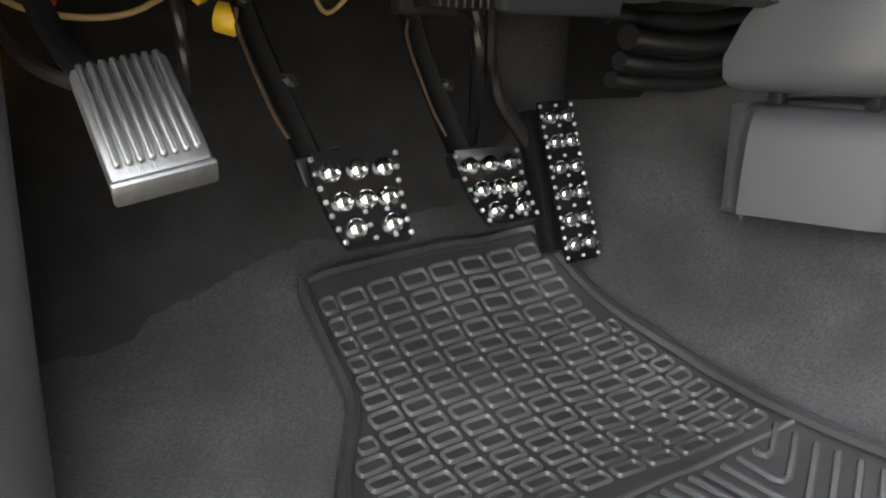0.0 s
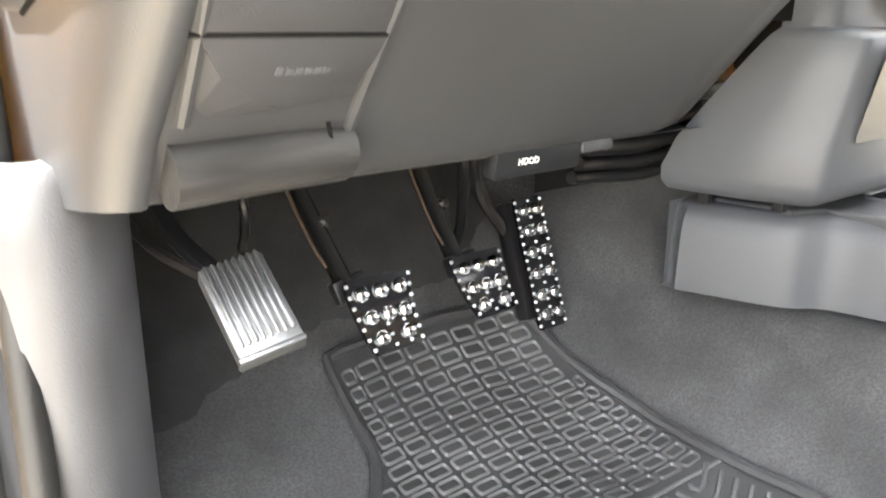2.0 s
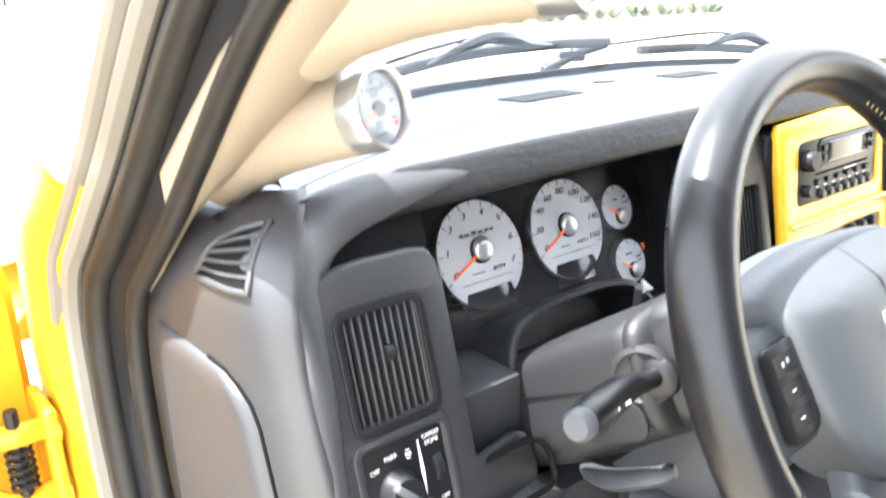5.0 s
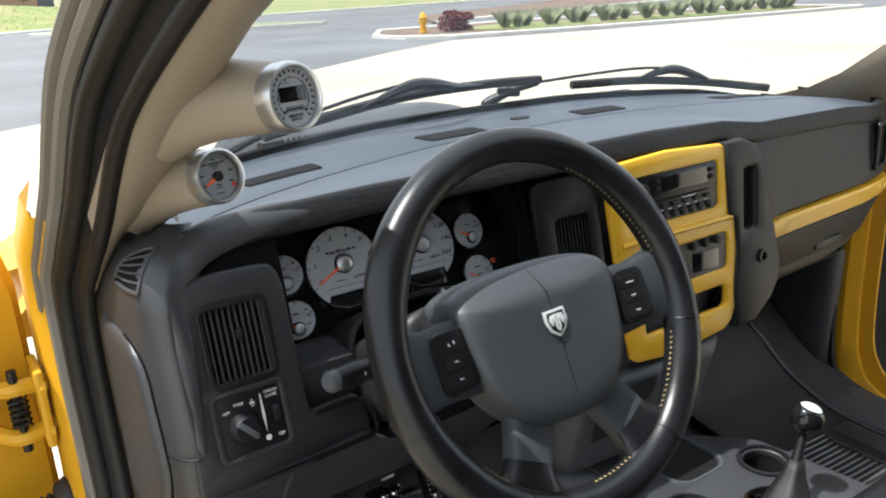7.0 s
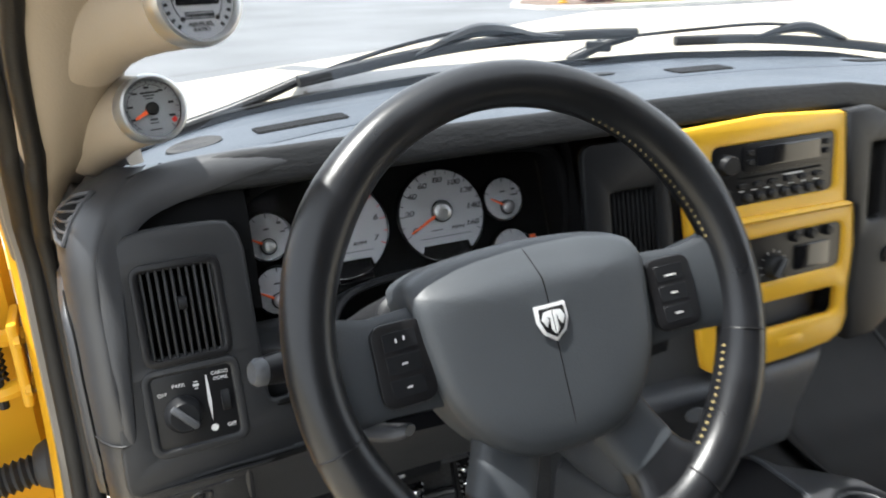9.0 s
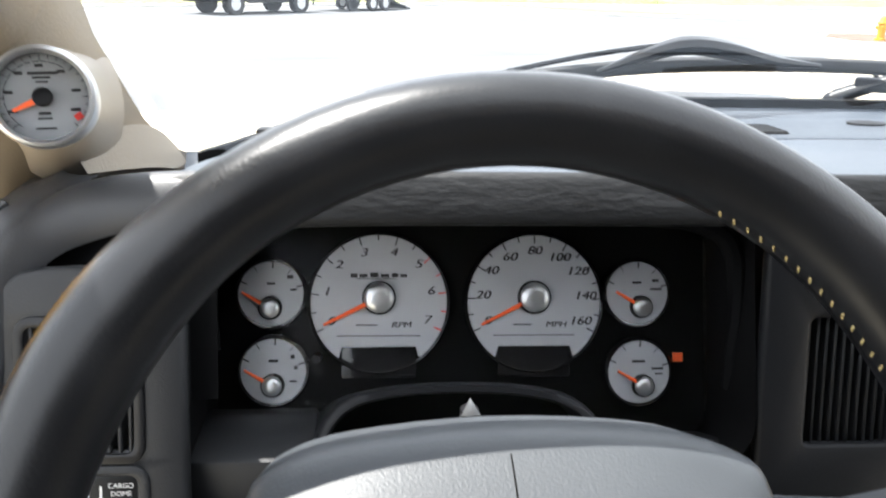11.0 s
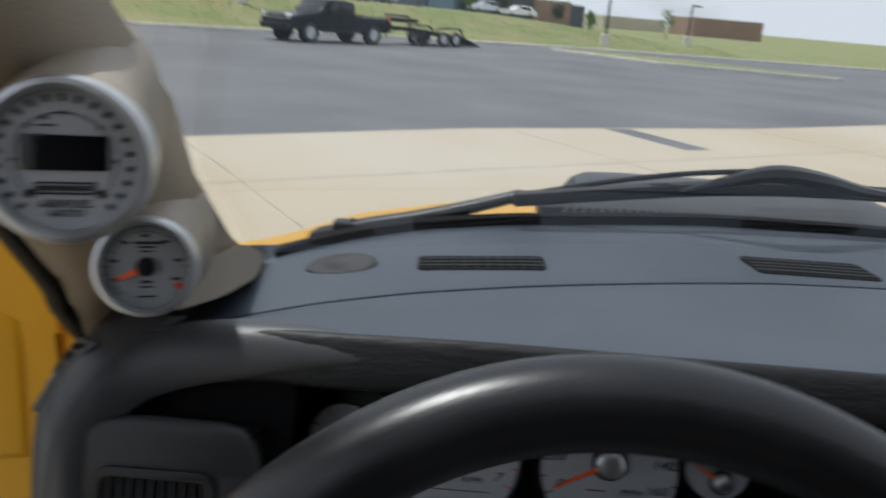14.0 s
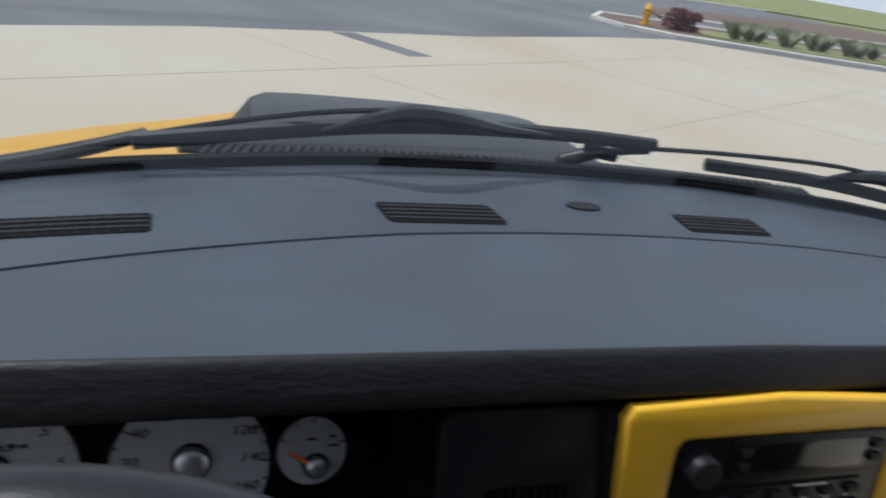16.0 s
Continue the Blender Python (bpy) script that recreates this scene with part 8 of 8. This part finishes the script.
part("collar", lathe([(0.007, -0.010), (0.0105, -0.009), (0.011, 0.004), (0.0095, 0.006), (0.0065, 0.004), (0.001, 0.003)], 20, axes((0.334, 0.622, 1.232), (0.7, -0.6, -0.2))), WIREY, yc, "yellow plastic collar")
part("cable", tube(bend([(0.332, 0.624, 1.232), (0.332, 0.63, 1.26), (0.325, 0.64, 1.32)]), 0.006, 8), BLACK, yc, "black sleeve")
hp = thing("pipe_bundle", "bundle of black heater pipes beside the centre stack", "pipe", (0.72, 0.58, 1.2))
for k, (dz, r) in enumerate(((0.0, 0.011), (-0.020, 0.008), (-0.036, 0.007), (0.020, 0.009))):
    part("pipe", tube(bend([(0.655, 0.545 + 0.008 * k, 1.226 + dz), (0.70, 0.55 + 0.008 * k, 1.222 + dz), (0.76, 0.545, 1.221 + dz), (0.84, 0.53, 1.235 + dz)], 5), r, 10), CHAR, hp)
# Added sheet whose black stands for the shade beyond the pipes.
part("backing", loft([[(x, 0.60 - 0.05 * (x - 0.64), z) for x in np.linspace(0.64, 0.9, 8)] for z in (1.17, 1.34)]), LINING, hp, "black sheet for the shade behind the pipes", 60)
part("brass_end", lathe([(0.006, 0), (0.006, 0.012), (0.003, 0.014)], 12, axes((0.836, 0.531, 1.245), (0.3, -0.9, 0.2))), WIREY, hp, "small brass end")
solo("bracket", rbox(0.05, 0.012, 0.05, 0.003, Matrix.Translation((0.44, 0.545, 1.262))), STEEL, "black steel bracket above the brake arm", "bracket")
sb = thing("switch_block", "black switch block with a ridged steel edge under the column", "switch", (0.438, 0.51, 1.245))
part("body", rbox(0.052, 0.02, 0.020, 0.002, Matrix.Translation((0.438, 0.51, 1.250))), BLACK, sb)
for k in range(7):
    part("ridge", rbox(0.0035, 0.004, 0.012, 0.001, Matrix.Translation((0.418 + k * 0.0066, 0.4995, 1.246)), 1), STEEL, sb)

# ---- floor console ----
con = thing("floor_console", "grey plastic floor console with cup holders and tray", "console", (0.93, 0.1, 1.08))
def con_left(y):
    return lerp(y, [(-0.6, 0.80), (0.05, 0.79), (0.20, 0.772), (0.30, 0.757), (0.325, 0.752), (0.345, 0.728), (0.37, 0.718), (0.45, 0.697), (0.47, 0.70)])


ysn = [-0.6, -0.3, 0.0, 0.1, 0.2, 0.27, 0.30, 0.318, 0.33, 0.34, 0.35, 0.36, 0.38, 0.42, 0.45, 0.462, 0.468]
rows = []
for y in ysn:
    x = con_left(y)
    e = 0.01 if y > 0.46 else 0
    rows.append([(x - 0.004, y, 1.085), (x - 0.004 + e, y, 1.088), (x + e, y, 1.145), (x + 0.003 + e, y, 1.160), (x + 0.010 + e, y, 1.170), (x + 0.022 + e, y, 1.174), (MID - 0.1, y, 1.174)])
part("side_wall", loft(rows), GREY, con, "grey moulded side", 50)
part("front_wall", loft([[(x, 0.468, z) for x in (0.70, 0.75, 0.85)] for z in (1.085, 1.174)]), GREY, con)
tm = Matrix.Translation((0, 0, 1.162))
def circle(cx, cy, r, n=32):
    return [(cx + r * math.cos(a), cy + r * math.sin(a)) for a in np.linspace(0, 2 * math.pi, n, endpoint=False)]


CUPS = ((1.003, 0.180, 0.037), (0.806, 0.165, 0.036))
part("top_tray", plate([(0.775, -0.6), (1.12, -0.6), (1.075, 0.0), (1.058, 0.16), (1.045, 0.225), (1.025, 0.25), (0.97, 0.30), (0.93, 0.40), (0.80, 0.45), (0.74, 0.45), (0.74, 0.36), (0.77, 0.34)], [circle(*c) for c in CUPS] + [circle(0.912, 0.085, 0.05), rrect(0.845, 0.955, 0.215, 0.345, 0.03)], 0.016, 0.003, tm), SLATE2, con, "slate tray with openings", 50)
for cx, cy, r in CUPS:
    part("cup_holder", lathe([(r + 0.007, 0.177), (r + 0.006, 0.182), (r + 0.001, 0.183), (r - 0.002, 0.175), (r - 0.006, 0.10), (0.0005, 0.10)], 32, Matrix.Translation((cx, cy, 1.0)), False), CHAR, con, "round cup holder")
part("right_wall", loft([[(x + 0.004, y, 1.085), (x + 0.002, y, 1.15), (x - 0.003, y, 1.170)] for x, y in ((1.12, -0.6), (1.075, 0.0), (1.058, 0.16), (1.045, 0.225), (1.025, 0.25), (0.97, 0.30), (0.93, 0.40))]), GREY, con, "", 50)
part("shifter_ring", lathe([(0.060, 0.0), (0.059, 0.006), (0.052, 0.009), (0.048, 0.0)], 36, Matrix.Translation((0.912, 0.085, 1.177))), CHROME, con, "bright boot ring")
part("bin", loft([[(x, y, z) for x, y in rrect(0.845, 0.955, 0.215, 0.345, 0.03)] for z in (1.176, 1.11)], True, True), BLACK, con, "dark storage well")
part("tray_rim", tube([(x, y, 1.178) for x, y in rrect(0.842, 0.958, 0.212, 0.348, 0.032)], 0.003, 6, True), GREY, con)
sh_ = thing("gear_shifter", "black ball gear knob with a bright cap on a short lever", "gear lever", (0.912, 0.085, 1.17))
boot_rows = []
for t, r in ((0.0, 0.036), (0.1, 0.037), (0.2, 0.034), (0.3, 0.032), (0.42, 0.027), (0.55, 0.023), (0.7, 0.017), (0.85, 0.014), (1.0, 0.010)):
    o = Vector((0.912, 0.085, 1.178)).lerp(Vector((0.955, 0.10, 1.245)), t)
    boot_rows.append([o + Vector((r * (1 + 0.05 * math.cos(5 * a)) * math.cos(a), r * (1 + 0.05 * math.cos(5 * a)) * math.sin(a), 0)) for a in np.linspace(0, 2 * math.pi, 30, endpoint=False)])
part("boot", loft(boot_rows, True, True), DARKMAT, sh_, "black leather boot", 60)
part("lever", tube([(0.945, 0.097, 1.23), (0.97, 0.106, 1.262), (0.985, 0.111, 1.283)], [0.009, 0.007, 0.007], 10), BLACK, sh_)
KN = axes((0.988, 0.112, 1.295), (0.25, -0.15, 0.95), (0, 1, 0))
part("knob", lathe([(0.008, -0.024), (0.018, -0.018), (0.0245, -0.004), (0.0245, 0.004), (0.021, 0.014), (0.016, 0.0195)], 32, KN), GLOSSB, sh_, "gloss black ball", 80)
part("cap", lathe([(0.0162, 0.019), (0.013, 0.022), (0.006, 0.0242), (0.001, 0.0245)], 24, KN), BADGE, sh_, "bright pattern cap", 80)
# lower tower in front of the console
tw = thing("console_tower", "grey lower shroud of the centre stack with a small cover", "console tower", (0.85, 0.35, 1.17))
rows = []
for z, y0, y1, x0 in ((1.184, 0.36, 0.465, 0.715), (1.187, 0.335, 0.474, 0.703), (1.195, 0.324, 0.478, 0.697), (1.21, 0.319, 0.478, 0.695), (1.24, 0.318, 0.465, 0.698), (1.28, 0.312, 0.435, 0.705), (1.315, 0.307, 0.408, 0.711), (1.334, 0.306, 0.392, 0.714), (1.340, 0.311, 0.386, 0.716), (1.343, 0.322, 0.382, 0.718), (1.345, 0.336, 0.380, 0.719), (1.38, 0.337, 0.375, 0.723), (1.46, 0.343, 0.372, 0.730)):
    rows.append([(x0, y1, z), (x0 + 0.002, (y0 + y1) / 2, z), (x0 + 0.012, y0 + 0.008, z), (x0 + 0.022, y0, z), (x0 + 0.16, y0 - 0.008, z), (x0 + 0.31, y0, z), (x0 + 0.33, y0 + 0.012, z), (x0 + 0.34, y1, z)])
part("shroud", loft(rows, False), GREY, tw, "", 50)
part("cover", loft([[(x, lerp(z, [(1.25, 0.312), (1.37, 0.286)]) , z) for x in (0.742, 0.75, 0.86, 0.868)] for z in (1.245, 1.252, 1.326, 1.332)]), SLATE3, tw, "dark ash tray cover", 40)
part("button", lathe([(0.016, 0.0), (0.015, 0.004), (0.010, 0.005)], 20, axes((0.80, 0.292, 1.315), (0, -1, 0.2)) @ Matrix.Diagonal((1, 0.6, 1, 1))), GREY, tw, "oval press button")
for x, y, z in ((0.72, 0.44, 1.186), (0.735, 0.37, 1.186)):
    part("clip", rbox(0.012, 0.012, 0.024, 0.002, Matrix.Translation((x, y, z))), CHAR, tw, "dark mounting tab")
# passenger floor mat and seat edge
pm = thing("floor_mat", "black ribbed rubber mat in the passenger footwell", "floor mat", (1.45, 0.35, 0.93))
part("sheet", loft([[(x, y, floor_z(x, y) + 0.012) for x in np.linspace(1.13, 1.625, 20)] for y in np.linspace(-0.1, 0.66, 60)]), DARKMAT, pm, "", 60)
rb = []
for k in range(26):
    y = 0.02 + k * 0.0135
    rb.append(tube([(x, y + 0.10 * (1.52 - x) * 0.5, floor_z(x, y) + 0.0115) for x in np.linspace(1.29, 1.52, 6)] + [(1.535 - 0.001 * k, y - 0.03, floor_z(1.54, y) + 0.0115), (1.536, -0.08, floor_z(1.54, 0) + 0.0115)], 0.003, 5))
for k in range(5):
    rb.append(tube([(1.56 + 0.012 * k, y, floor_z(1.56, y) + 0.0115) for y in np.linspace(-0.08, 0.36, 8)], 0.003, 5))
part("ribs", join(*rb), TREAD, pm, "raised ribs")
part("border", tube([(x, y, floor_z(x, y) + 0.012) for x, y in [(1.622, y) for y in np.linspace(-0.1, 0.6, 20)] + [(x, 0.655) for x in np.linspace(1.6, 1.2, 12)]], 0.006, 8), MATRUB, pm, "raised border")
seat = thing("cab_seat", "black leather seat with a padded cushion beside the console", "seat", (1.42, -0.4, 0.95))
part("cushion", rbox(0.52, 0.66, 0.17, 0.05, Matrix.Translation((1.40, -0.36, 1.125)), 5), LEATHER, seat, "padded cushion", 60)
# The backrest stays out of view; it is added to block light.
part("backrest", rbox(0.52, 0.16, 0.72, 0.05, Matrix.Translation((1.40, -0.72, 1.55)) @ Matrix.Rotation(radians(12), 4, "X"), 4), LEATHER, seat, "unseen padded backrest, added to block light", 60)
part("base", box(1.20, 1.60, -0.6, -0.06, 0.93, 1.05, 0.02), CHAR, seat)
bpy.context.view_layer.update()
# Unseen second seat, added to keep light off the knee panel.
tagged(copy_thing(seat, Matrix.Translation((0.47, -0.54, 0.95))), "unseen black leather driver's seat, added to block light")
arm = thing("jump_seat", "black leather folding centre seat behind the gear lever", "seat", (0.97, -0.3, 1.17))
part("pad", rbox(0.32, 0.56, 0.075, 0.022, Matrix.Translation((0.975, -0.272, 1.215)), 4), LEATHER, arm, "padded cushion", 60)
part("base", box(0.84, 1.11, -0.54, -0.02, 1.172, 1.182, 0.004), CHAR, arm)
